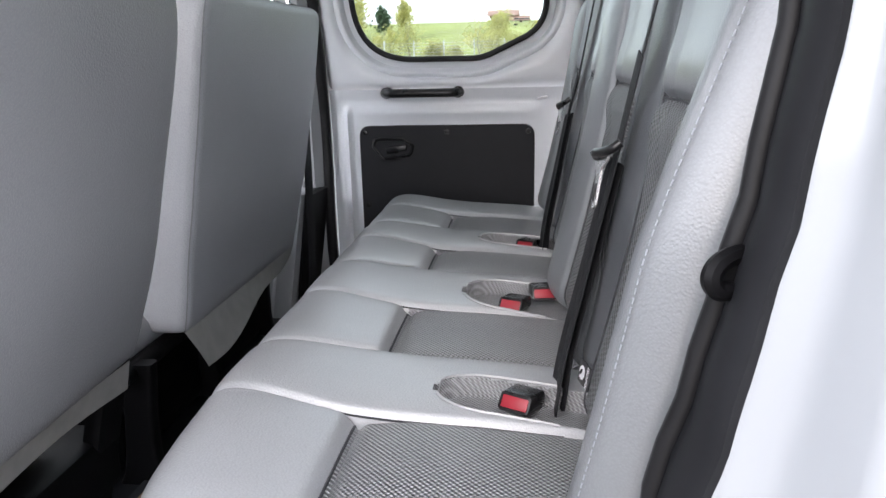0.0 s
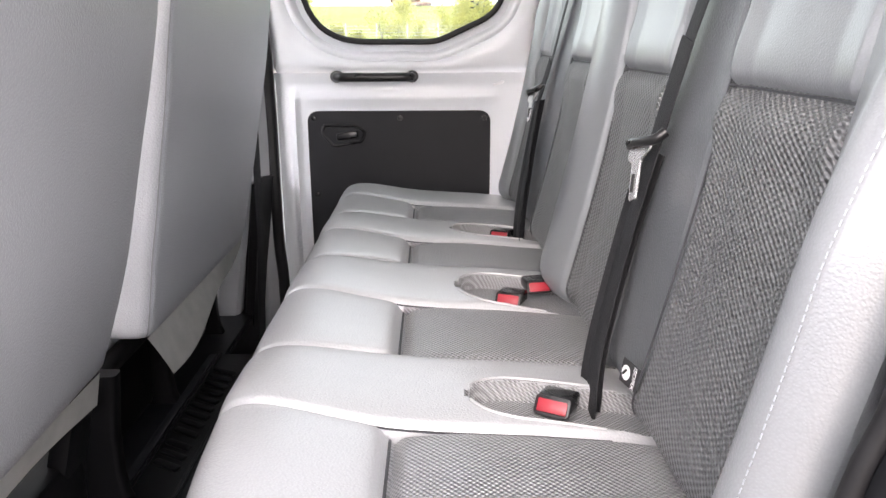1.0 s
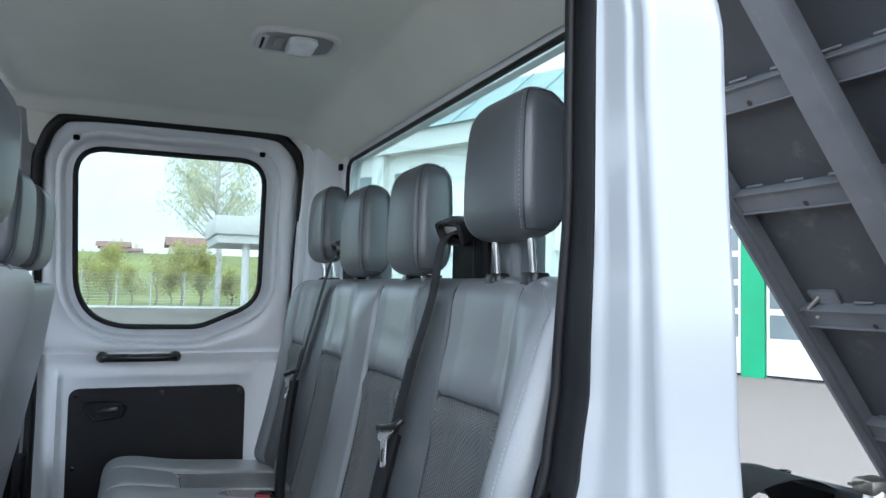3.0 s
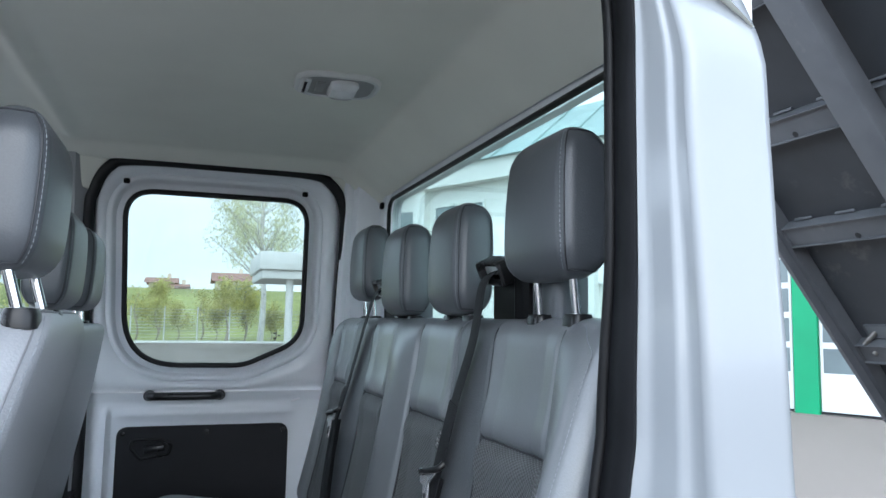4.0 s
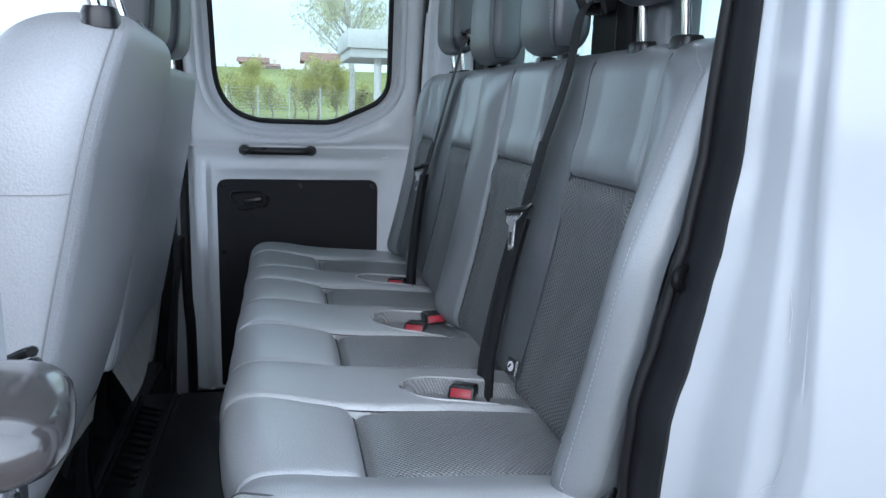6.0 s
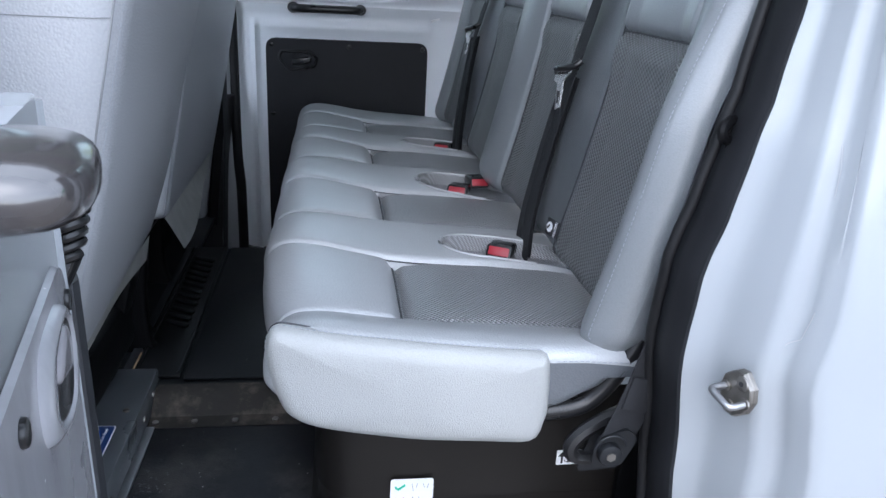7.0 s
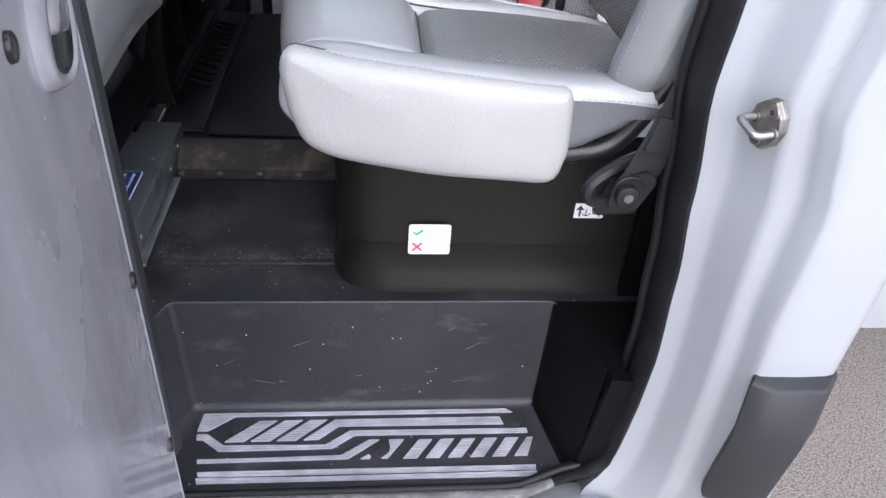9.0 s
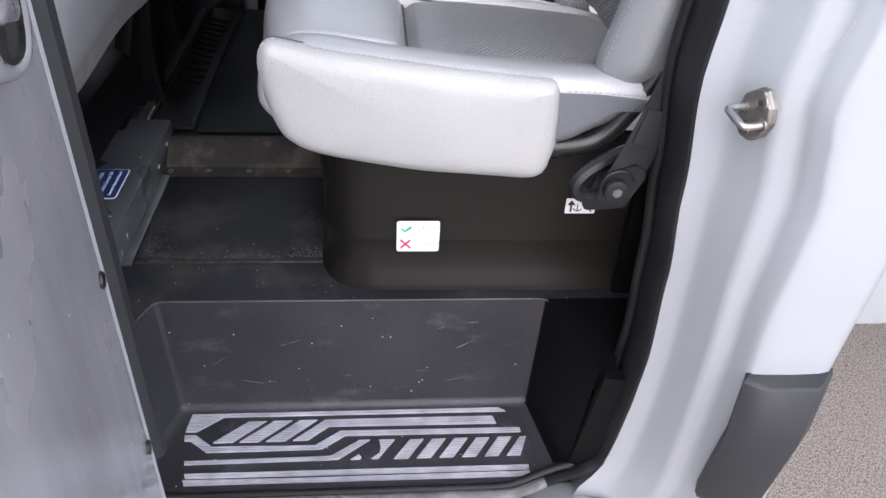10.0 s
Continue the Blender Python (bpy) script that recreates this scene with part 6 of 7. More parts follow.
part("anchor_bolt", cyl((0.045, 0.470, 0.994), (0.045, 0.452, 0.994), 0.0145, 20, bev=0.003), CHASSIS, lower_belt, "dark anchor bolt")
part("bolt_socket", cyl((0.045, 0.453, 0.994), (0.045, 0.4505, 0.994), 0.006, 6), ZINC, lower_belt)
part("anchor_ring", tube([Vector((0.046 + 0.020 * math.cos(a), 0.458, 0.997 + 0.022 * math.sin(a))) for a in [radians(20 + 14 * k) for k in range(13)]], 0.0016, 6), CHASSIS, lower_belt)


# --- stickers
def sticker(name, label, m, w, h, material=LABEL_WHITE, r=0.004):
    """m: x along, y up, z out of the surface."""
    s = thing(name, m.translation, label, "sticker")
    part("paper", plate([(a, b) for a, b in rrect(w, h, r, 4)], lambda a, b, d: m @ Vector((a, b, d)), 0.0008), material, s, smooth=False)
    return s


def ink(parent, m, pts, r, material, name="mark"):
    part(name, tube([m @ Vector((a, b, 0.0012)) for a, b in pts], r, 6), material, parent)


M1 = Matrix.Translation((-0.1680, 0.6258, 0.8125)) @ Matrix(((1, 0, 0, 0), (0, 0, -1, 0), (0, 1, 0, 0), (0, 0, 0, 1)))
st = sticker("sticker", "white sticker with green tick and red cross on seat box", M1, 0.062, 0.053)
ink(st, M1, [(-0.024, 0.014), (-0.020, 0.009), (-0.010, 0.017)], 0.0018, GREEN_INK, "tick")
ink(st, M1, [(-0.025, -0.006), (-0.011, -0.020)], 0.0015, RED_INK, "cross_stroke")
ink(st, M1, [(-0.011, -0.006), (-0.025, -0.020)], 0.0015, RED_INK, "cross_stroke")
for i, (a, b, c) in enumerate(((0.000, 0.018, 0.010), (0.008, 0.019, 0.006), (0.016, 0.018, 0.004), (0.024, 0.018, 0.006), (0.030, 0.016, 0.003), (0.002, -0.004, 0.004), (0.010, -0.005, 0.008), (0.017, -0.008, 0.007), (0.024, -0.010, 0.007), (0.030, -0.008, 0.006))):
    ink(st, M1, [(a, b), (a + 0.002 * (-1) ** i, b - c - 0.002)], 0.0005, GREY_INK, "faded_line")
M2 = Matrix.Translation((0.064, 0.6250, 0.866)) @ Matrix(((1, 0, 0, 0), (0, 0, -1, 0), (0, 1, 0, 0), (0, 0, 0, 1)))
st = sticker("sticker", "white sticker with a black arrow and anchor pictogram", M2, 0.044, 0.025, r=0.001)
ink(st, M2, [(-0.014, -0.009), (-0.014, 0.004)], 0.0015, LABEL_BLACK, "arrow_shaft")
part("arrow_head", plate([(-0.020, 0.002), (-0.008, 0.002), (-0.014, 0.010)], lambda a, b, d: M2 @ Vector((a, b, 0.001 + d)), 0.0006), LABEL_BLACK, st, smooth=False)
ink(st, M2, [(-0.0045 + 0.006 * math.cos(a), -0.003 + 0.005 * math.sin(a)) for a in [radians(190 + 16 * k) for k in range(11)]], 0.0007, LABEL_BLACK, "anchor")
ink(st, M2, [(-0.0045, -0.008), (-0.0045, 0.003)], 0.0007, LABEL_BLACK, "anchor")
ink(st, M2, [(0.004, 0.006), (0.006, -0.004), (0.014, -0.005), (0.016, -0.009)], 0.0011, LABEL_BLACK, "seat_sign")
ink(st, M2, [(0.009, 0.007), (0.011, -0.001), (0.018, -0.001)], 0.0009, LABEL_BLACK, "seat_sign")
M3 = Matrix.Translation((-0.671, 0.836, 0.7715)) @ Matrix.Rotation(radians(90), 4, "Z")
st = sticker("sticker", "dark blue sticker with white border and lettering on the steel cover", M3, 0.094, 0.056, LABEL_WHITE, 0.006)
part("field", plate([(a, b) for a, b in rrect(0.090, 0.052, 0.005, 4)], lambda a, b, d: M3 @ Vector((a, b, 0.0008 + d)), 0.0006), LABEL_BLUE, st, "dark blue field", smooth=False)
for k, line in enumerate(("Main Fuse 150A", "Control Circuit 5A", "Located Beneath Panel")):
    lettering("writing", line, (0.0105, 0.0095, 0.0080)[k], M3 @ Matrix.Translation((0, 0.014 - 0.0145 * k, 0.0016)), LABEL_WHITE, st)

# ---------------------------------------------------------------- ceiling lamp
lamp = thing("ceiling_lamp", (0.0, 1.31, CEIL), "switched-off grey interior lamp with a clear lens in the headliner", "ceiling lamp")
LM = Matrix.Translation((-0.028, 1.255, ceil_z(-0.028, 1.255))) @ Matrix.Rotation(radians(-2), 4, "Z")
part("bezel", loft([[LM @ Vector((a, b, z)) for a, b in rrect(0.180 * s, 0.148 * s, 0.052 * s, 8)] for z, s in ((0.004, 1.0), (-0.006, 1.0), (-0.010, 0.97), (-0.011, 0.90), (-0.006, 0.85), (-0.005, 0.4))]), LAMP_GREY, lamp, "pale grey bezel", angle=40)
for x, w in ((-0.069, 0.022),):
    part("side_lens", loft([[LM @ Vector((x + a, b, z)) for a, b in rrect(w * s, 0.092 * s, 0.012, 4)] for z, s in ((-0.004, 1.0), (-0.012, 1.0), (-0.015, 0.8))]), LAMP_GREY, lamp, "frosted side lens")
part("lens", loft([[LM @ Vector((0.012 + a, b, z)) for a, b in rrect(0.060 * s, 0.104 * s, 0.022 * s, 5)] for z, s in ((-0.004, 1.0), (-0.016, 1.0), (-0.022, 0.86), (-0.024, 0.5))]), LENS, lamp, "clear glossy centre lens")
part("recess", loft([[LM @ Vector((a, b, z)) for a, b in rrect(0.150 * s, 0.124 * s, 0.04 * s, 6)] for z, s in ((-0.003, 1.0), (-0.0085, 1.0), (-0.009, 0.9))]), LAMP_RECESS, lamp, "recess in darker grey for the shade in it")
part("switch", obox((0.020, 0.060, 0.006), LM @ Matrix.Translation((-0.036, 0, -0.010)), 0.003), LAMP_RECESS, lamp)

# ---------------------------------------------------------------- front seats


def front_seat(name, label, y0, y1, rear, z0, thick, rc, shoulder, drop, rt, turn=0.0):
    """Backrest whose rear face follows rear (z, x), with rounded shoulders."""
    yc, w, z1 = (y0 + y1) / 2, y1 - y0, rear[-1][0]
    seat = thing(name, (rear[0][1] - 0.1, yc, FLOOR_HIGH), label, "front seat")
    rear = [Vector((x, 0, z)) for z, x in rear]
    line = resample(smooth_path(rear, 10), 60)

    def rear_x(z):
        for a, b in zip(line, line[1:]):
            if z <= b.z:
                return a.x + (b.x - a.x) * (z - a.z) / max(1e-6, b.z - a.z)
        return line[-1].x

    def ring(z, inset, grow=0.0):
        e = max(0.0, min(1.0, (z - (z1 - drop)) / drop))
        hw = w / 2 * (0.95 + 0.05 * sstep(z0, z0 + 0.2, z)) - shoulder * (1 - math.sqrt(max(0.0, 1 - e ** 2.2))) - inset + grow
        th = thick * (0.8 + 0.2 * sstep(z0, z0 + 0.15, z)) * (1 - 0.25 * e) - 2 * inset * 0.8 + 2 * grow
        xr = rear_x(z) - inset * 0.8 + grow
        out = []
        for a, b in rrect(th, 2 * hw, min(rc, th * 0.45), 6):
            q = Vector((xr - th / 2 + a, yc + b, z))
            if a > 0:
                q.x += 0.004 * (1 - (b / hw) ** 2) - turn * (b + hw) + 0.003 * noise.noise(Vector((q.y * 6, q.z * 6, 1.0 + y0)))
            out.append(q)
        return out

    levels = [(z0, 0.012), (z0 + 0.004, 0.005), (z0 + 0.012, 0.0)] + [(z, 0.0) for z in span(z0 + 0.03, z1 - rt, 26)]
    levels += [(z1 - rt * (1 - math.sin(a)), rt * (1 - math.cos(a))) for a in [math.pi / 2 * k / 7 for k in range(1, 8)]]
    rings = [ring(z, i) for z, i in levels]
    part("backrest", loft(rings), VINYL_FRONT, seat, "grey vinyl front backrest", angle=80)
    # sewn seams where the rear panel meets the side panels
    for idx in (3, 24):
        rows = [ring(z, i, 0.0003) for z, i in levels[1:] if i < rt * 0.5]
        part("seam", tube([r[idx] for r in rows], 0.0012, 6), SEAM_GREY, seat, "sewn edge seam")
        side = 1 if idx == 24 else -1
        part("stitching", stitches([r[idx + side] for r in rows], r=0.0004), STITCH, seat, "pale stitching")
    top = [ring(z, i, 0.0003) for z, i in levels if i >= rt * 0.5][0]
    part("seam", tube([top[k % 28] for k in range(24, 32)], 0.0012, 6), SEAM_GREY, seat, "sewn edge seam")
    return seat, ring


driver, drv_ring = front_seat("front_seat", "grey vinyl driver seat seen from behind", 0.512, 1.128, [(1.045, -0.588), (1.10, -0.568), (1.20, -0.537), (1.29, -0.513), (1.40, -0.487), (1.494, -0.467), (1.567, -0.449), (1.641, -0.434)], 1.045, 0.15, 0.044, 0.13, 0.17, 0.035, 0.045)
part("cross_seam", tube([drv_ring(1.462, 0, 0.0003)[k] for k in range(20, 25)], 0.0006, 6), SEAM_GREY, driver, "short cross seam on the side panel")
passenger, _ = front_seat("front_seat", "grey vinyl double passenger seat seen from behind", 1.278, 1.968, [(0.998, -0.632), (1.03, -0.625), (1.21, -0.586), (1.30, -0.570), (1.45, -0.542), (1.555, -0.525), (1.615, -0.517)], 0.998, 0.14, 0.022, 0.03, 0.06, 0.022)
headrest(0.676, -0.489, 1.768, 0.04, 0.205, 0.074, 0.180, "grey vinyl front headrest on chrome posts above the driver seat", VINYL_HEAD, 1.632, -0.468, 0.070, front=1)
for yc in (1.43, 1.80):
    headrest(yc, -0.568, 1.750, 0.04, 0.25, 0.086, 0.205, "grey vinyl front headrest above the passenger seat", VINYL_HEAD, 1.612, -0.565, front=1)
# loose fleece flap under the passenger backrest
flap_pts = []
for t in span(0, 1, 24):
    y = 1.290 + 0.65 * t
    drop = 0.058 * (1 - t) ** 0.8 + 0.018
    flap_pts.append([Vector((-0.631 + 0.008 * math.sin(5 * t) * s + 0.030 * s * (1 - t), y + 0.030 * s * (1 - t) * (1 - s * 0.3), 1.006 - (drop + 0.012 * math.sin(9 * t)) * s)) for s in span(0, 1, 8)])
fl_bm = loft(flap_pts, closed=False)
bmesh.ops.solidify(fl_bm, geom=list(fl_bm.faces), thickness=0.004)
part("loose_flap", fl_bm, FLAP, passenger, "loose pale fleece-backed flap hanging under the backrest", angle=70)
fl2 = loft([[Vector((-0.606 - 0.01 * s, 0.56 + 0.50 * t, 1.052 - (0.045 + 0.006 * math.sin(7 * t)) * s)) for s in span(0, 1, 4)] for t in span(0, 1, 14)], closed=False)
bmesh.ops.solidify(fl2, geom=list(fl2.faces), thickness=0.004)
part("loose_flap", fl2, FLAP, driver, "pale fabric hem under the backrest", angle=70)
# pedestals and mechanisms, dark
part("pedestal", loft([[Vector((-0.90 + a, 0.77 + b, z)) for a, b in rrect(0.36 * s, 0.44 * s, 0.03, 4)] for z, s in ((FLOOR_LOW, 1.0), (0.84, 0.97), (0.93, 0.95), (0.95, 0.90))]), BLACK, driver, "black plastic seat pedestal", angle=30)
part("base_cover", beam((-0.700, 0.56, 0.885), (-0.700, 1.075, 0.885), 0.10, 0.10, bev=0.016), BLACK, driver, "black plastic seat base cover")
part("cushion", box(-1.10, -0.70, 0.52, 1.02, 0.95, 1.06, 0.04, 4), VINYL_FRONT, driver)
part("side_arm", beam((-0.632, 1.045, 1.04), (-0.70, 1.045, 0.78), 0.03, 0.07, (0, 1, 0), bev=0.008), BLACK, driver, "black recliner arm")
for y, x in ((1.20, -0.672), (1.56, -0.715), (1.94, -0.725)):
    part("leg", loft([[Vector((x - 0.02 + a + 0.05 * (z - 0.748), y + b, z)) for a, b in rrect(0.062 * k, 0.030, 0.009, 4)] for z, k in ((FLOOR_HIGH, 1.5), (FLOOR_HIGH + 0.02, 1.2), (FLOOR_HIGH + 0.06, 1.0), (0.88, 0.9), (0.985, 1.1))]), BLACK, passenger, "black seat leg", angle=40)
part("cross_tube", cyl((-0.69, 1.16, 0.97), (-0.69, 1.98, 0.97), 0.018, 12), BLACK, passenger)
part("cushion", box(-1.12, -0.70, 1.18, 2.0, 0.96, 1.05, 0.04, 4), VINYL_FRONT, passenger)
part("underbox", box(-1.10, -0.74, 1.22, 1.96, FLOOR_HIGH, 0.93, 0.02), BLACK, passenger, "dark box under the seat")
# seat belt of the passenger seat, beside the middle pillar
side_cover = thing("pillar_cover", (-0.66, 2.12, FLOOR_HIGH), "grey lower pillar trim with a black belt housing", "pillar cover")
part("cover", loft([[Vector((x + 0.17 * (z - 0.748), y, z)) for x, y in ((-0.775, 2.20), (-0.765, 2.075), (-0.750, 2.06), (-0.700, 2.06), (-0.690, 2.075), (-0.686, 2.20))] for z in (0.60, 0.80, 1.00, 1.12)]), TRIM_GREY, side_cover, "grey lower pillar trim", angle=30)
part("belt_housing", loft([[Vector((x + 0.12 * (z - 0.748), y, z)) for x, y in ((-0.684, 2.20), (-0.682, 2.08), (-0.672, 2.068), (-0.650, 2.07), (-0.642, 2.20))] for z in (0.60, 0.80, 1.00, 1.12)]), BLACK, side_cover, "black belt housing", angle=30)
part("webbing", ribbon([Vector((-0.60, 2.03, 1.35)), Vector((-0.605, 2.03, 1.0)), Vector((-0.63, 2.045, 0.60))], (0.15, 1, 0), 0.046, 0.002), BELT, side_cover)
# near middle pillar trim and coiled cable
near_trim = solo("trim_pillar_near", loft([[Vector((a, b, z)) for a, b in ((-0.62 + c, 0.36), (-0.535, 0.396 + c * 0.1), (-0.514, 0.416), (-0.512, 0.428), (-0.62 + c, 0.48))] for z, c in ((0.60, 0), (0.9, 0), (1.19, 0), (1.215, 0.03), (1.236, 0.085))]), GUARD, "dark grey lower pillar trim beside the open door", "pillar trim", "structure", angle=30)
coil = thing("coiled_cable", (-0.50, 0.35, 1.30), "black coiled electric cable hanging beside the open door", "cable")
turns = []
for k in range(190):
    a = k / 190 * 2 * math.pi * 8
    zc = 1.362 - 0.072 * k / 190
    turns.append(Vector((-0.488 + 0.0145 * math.cos(a) + 0.004 * math.sin(k / 40), 0.345 + 0.0145 * math.sin(a), zc + 0.005 * math.cos(a))))
part("coil", tube(turns, 0.0042, 8), BLACK_GLOSS, coil)
part("tail", tube(smooth_path([turns[-1], Vector((-0.52, 0.35, 1.20)), Vector((-0.53, 0.36, 1.05)), Vector((-0.52, 0.355, 0.93))], 8), 0.0034, 8), BLACK_GLOSS, coil)


# ---------------------------------------------------------------- tipper bed, raised behind the cab
bed = thing("tipper_bed", (3.2, YC, 0.75), "raised dark grey steel tipper bed seen from below", "truck bed")
T = math.atan2(1.977 - 1.04, 2.841 - 2.101)
BU = Vector((-math.cos(T), 0, math.sin(T)))          # up the slope, to the bed's front
BNV = Vector((-math.sin(T), 0, -math.cos(T)))        # out of the underside
B0 = Vector((2.90, 0, 0.97))


def on_bed(u, y, o):
    return B0 + BU * u + BNV * o + Vector((0, y, 0))


part("deck", loft([[on_bed(-0.75, y, o) for y, o in ((0.15, 0), (2.20, 0), (2.20, -0.05), (0.15, -0.05))], [on_bed(3.0, y, o) for y, o in ((0.15, 0), (2.20, 0), (2.20, -0.05), (0.15, -0.05))]]), BED, bed, "dark grey sheet steel deck", smooth=False)
for y in (2.17, 0.18):
    part("side_rail", join(beam(on_bed(-0.75, y, 0.03), on_bed(3.0, y, 0.03), 0.06, 0.07, (0, 1, 0)), beam(on_bed(-0.75, y, 0.075), on_bed(3.0, y, 0.075), 0.05, 0.02, (0, 1, 0))), BED_BEAM, bed, "grey steel side rail", smooth=False)
for u in (-0.55, 0.10, 0.752, 1.354, 1.808, 2.30, 2.80):
    part("cross_member", join(beam(on_bed(u, 0.2, 0.045), on_bed(u, 2.14, 0.045), 0.09, 0.004, BNV, 0), beam(on_bed(u - 0.045, 0.2, 0.03), on_bed(u - 0.045, 2.14, 0.03), 0.004, 0.06, BNV), beam(on_bed(u + 0.045, 0.2, 0.03), on_bed(u + 0.045, 2.14, 0.03), 0.004, 0.06, BNV)), BED_BEAM, bed, "folded grey cross member", smooth=False)
    for k in range(9):
        y = 0.45 + 0.2 * k
        part("weld", obox((0.09, 0.012, 0.012), Matrix.Translation(on_bed(u + 0.055, y, 0.005)) @ Matrix.Rotation(radians(90), 4, "Z"), 0.005), BED_BEAM, bed)
    # hole shown by a black disc, its darkness painted on the steel
    part("hole", cyl(on_bed(u - 0.03, 1.813, 0.0475), on_bed(u - 0.03, 1.813, 0.0485), 0.012, 14), LABEL_BLACK, bed, "black disc for the dark of a drilled hole")
for y in (1.49, 0.85):
    part("long_beam", beam(on_bed(-0.75, y, 0.10), on_bed(3.0, y, 0.10), 0.075, 0.12, (0, 1, 0), bev=0.006), BED_BEAM, bed, "grey longitudinal beam")
part("latch_plate", obox((0.14, 0.14, 0.008), Matrix.Translation(on_bed(0.80, 2.02, 0.004)) @ Matrix.Rotation(T, 4, "Y"), 0.01), BED_BEAM, bed)
for k in range(2):
    part("latch_pin", cyl(on_bed(0.83 - 0.05 * k, 2.05 - 0.02 * k, 0.0), on_bed(0.80 - 0.05 * k, 2.09 - 0.02 * k, 0.05), 0.012, 10), ZINC, bed, "bright latch pin")

chassis = thing("truck_chassis", (1.6, YC, 0.5), "black ladder chassis and sub-frame behind the cab", "chassis")
for y in (0.87, 1.69):
    part("frame_rail", beam((0.36, y, 0.62), (3.4, y, 0.62), 0.07, 0.22, bev=0.006), CHASSIS, chassis, "black main frame rail")
    part("sub_frame", beam((0.40, y, 0.803), (3.0, y, 0.803), 0.060, 0.145, bev=0.006), SUBFRAME, chassis, "dusty black sub-frame rail")
for x, w in ((0.62, 0.06), (1.21, 0.09), (1.54, 0.05), (1.91, 0.05), (2.6, 0.06)):
    part("cross_bar", beam((x, 0.9005, 0.815), (x, 1.6595, 0.815), w, 0.07, bev=0.006), SUBFRAME, chassis, "dusty black cross bar")
part("gusset", box(1.86, 2.00, 1.56, 1.655, 0.851, 0.857, 0.002), SUBFRAME, chassis)
part("outrigger", beam((2.42, 1.7205, 0.80), (2.235, 2.45, 0.80), 0.060, 0.10, bev=0.008), SUBFRAME, chassis, "dusty black outrigger above the wheel")
part("lashing_ring", tube([Vector((2.31 + 0.035 * math.cos(a), 2.18 + 0.022 * math.sin(a), 0.858)) for a in [2 * math.pi * k / 20 for k in range(20)]], 0.006, 8, True), CHASSIS, chassis, "folded lashing ring")
arch = [Vector((2.10 + 0.50 * math.cos(a), 0, 0.40 + 0.50 * math.sin(a))) for a in [radians(10 + 160 * k / 24) for k in range(25)]]
guard = loft([[p + Vector((0, y, 0)) for p in arch] for y in (1.93, 2.22)], closed=False)
bmesh.ops.solidify(guard, geom=list(guard.faces), thickness=0.012)
part("mudguard", guard, BLACK, chassis, "black plastic mudguard arch")
part("guard_liner", plate([(1.958, 0.872), (2.10, 0.892), (2.40, 0.80), (2.48, 0.55), (2.10, 0.55), (2.035, 0.785)], lambda a, b, d: Vector((a, 1.94 + d, b)), 0.01), BLACK, chassis, "black mudguard liner")
wheel = part("wheel", loft([[Vector((2.25 + r * math.cos(2 * math.pi * k / 40), y, 0.36 + r * math.sin(2 * math.pi * k / 40))) for k in range(40)] for y, r in ((1.96, 0.20), (1.955, 0.33), (1.98, 0.36), (2.14, 0.36), (2.17, 0.33), (2.16, 0.20))]), RUBBER, chassis, "black tyre")
# ribbed plastic bracket with fittings under it and a silver sleeve beside it
mount = part("light_mount", tube([Vector((p.x, p.y, 0.862)) for p in round_poly([(1.53, 1.33, 0.03), (1.80, 1.375, 0.03), (1.815, 1.465, 0.02), (1.58, 1.425, 0.03)], 4)], 0.008, 8, True), BLACK_GLOSS, chassis, "black ribbed plastic bracket")
for a, b in (((1.56, 1.35), (1.66, 1.435)), ((1.64, 1.35), (1.60, 1.42)), ((1.66, 1.355), (1.74, 1.45)), ((1.74, 1.365), (1.67, 1.44)), ((1.75, 1.37), (1.80, 1.455)), ((1.56, 1.385), (1.80, 1.415))):
    part("rib", beam((*a, 0.860), (*b, 0.860), 0.010, 0.016, bev=0.002), BLACK_GLOSS, mount)
for x, y in ((1.585, 1.345), (1.70, 1.37)):
    part("fitting", join(cyl((x, y, 0.80), (x, y, 0.852), 0.016, 14, bev=0.003), cyl((x, y, 0.76), (x, y, 0.80), 0.024, 14, bev=0.004)), ZINC, chassis, "bright hydraulic fitting")
    part("hose", tube(smooth_path([Vector((x, y, 0.77)), Vector((x + 0.01, y, 0.68)), Vector((x + 0.08, y + 0.04, 0.60))], 6), 0.018, 10), BLACK, chassis, "black hydraulic hose")
part("sleeve", tube([q + Vector((0.0012 * math.sin(k * 2.1), 0.001 * math.sin(k * 3.3), 0)) for k, q in enumerate(smooth_path([Vector(p) for p in ((1.85, 1.37, 0.70), (1.865, 1.40, 0.80), (1.89, 1.43, 0.90), (1.93, 1.45, 0.99))], 8))], 0.034, 12), SLEEVE, chassis, "crumpled silver hose sleeve")
part("clamp", join(box(1.88, 1.98, 1.42, 1.50, 0.985, 1.035, 0.012), beam((1.80, 1.44, 1.03), (1.88, 1.45, 1.025), 0.012, 0.010)), ZINC, chassis, "steel hose clamp with a lever")
tank = thing("hydraulic_tank", (1.0, 1.05, 0.5), "red painted hydraulic unit between the chassis rails", "hydraulic unit")
part("tank", box(0.72, 1.02, 0.94, 1.10, 0.50, 0.80, 0.03, 3), RED_PAINT, tank)
part("lid", box(0.98, 1.155, 1.05, 1.16, 0.80, 0.855, 0.012, 2), RED_PAINT, tank, "red painted lid")
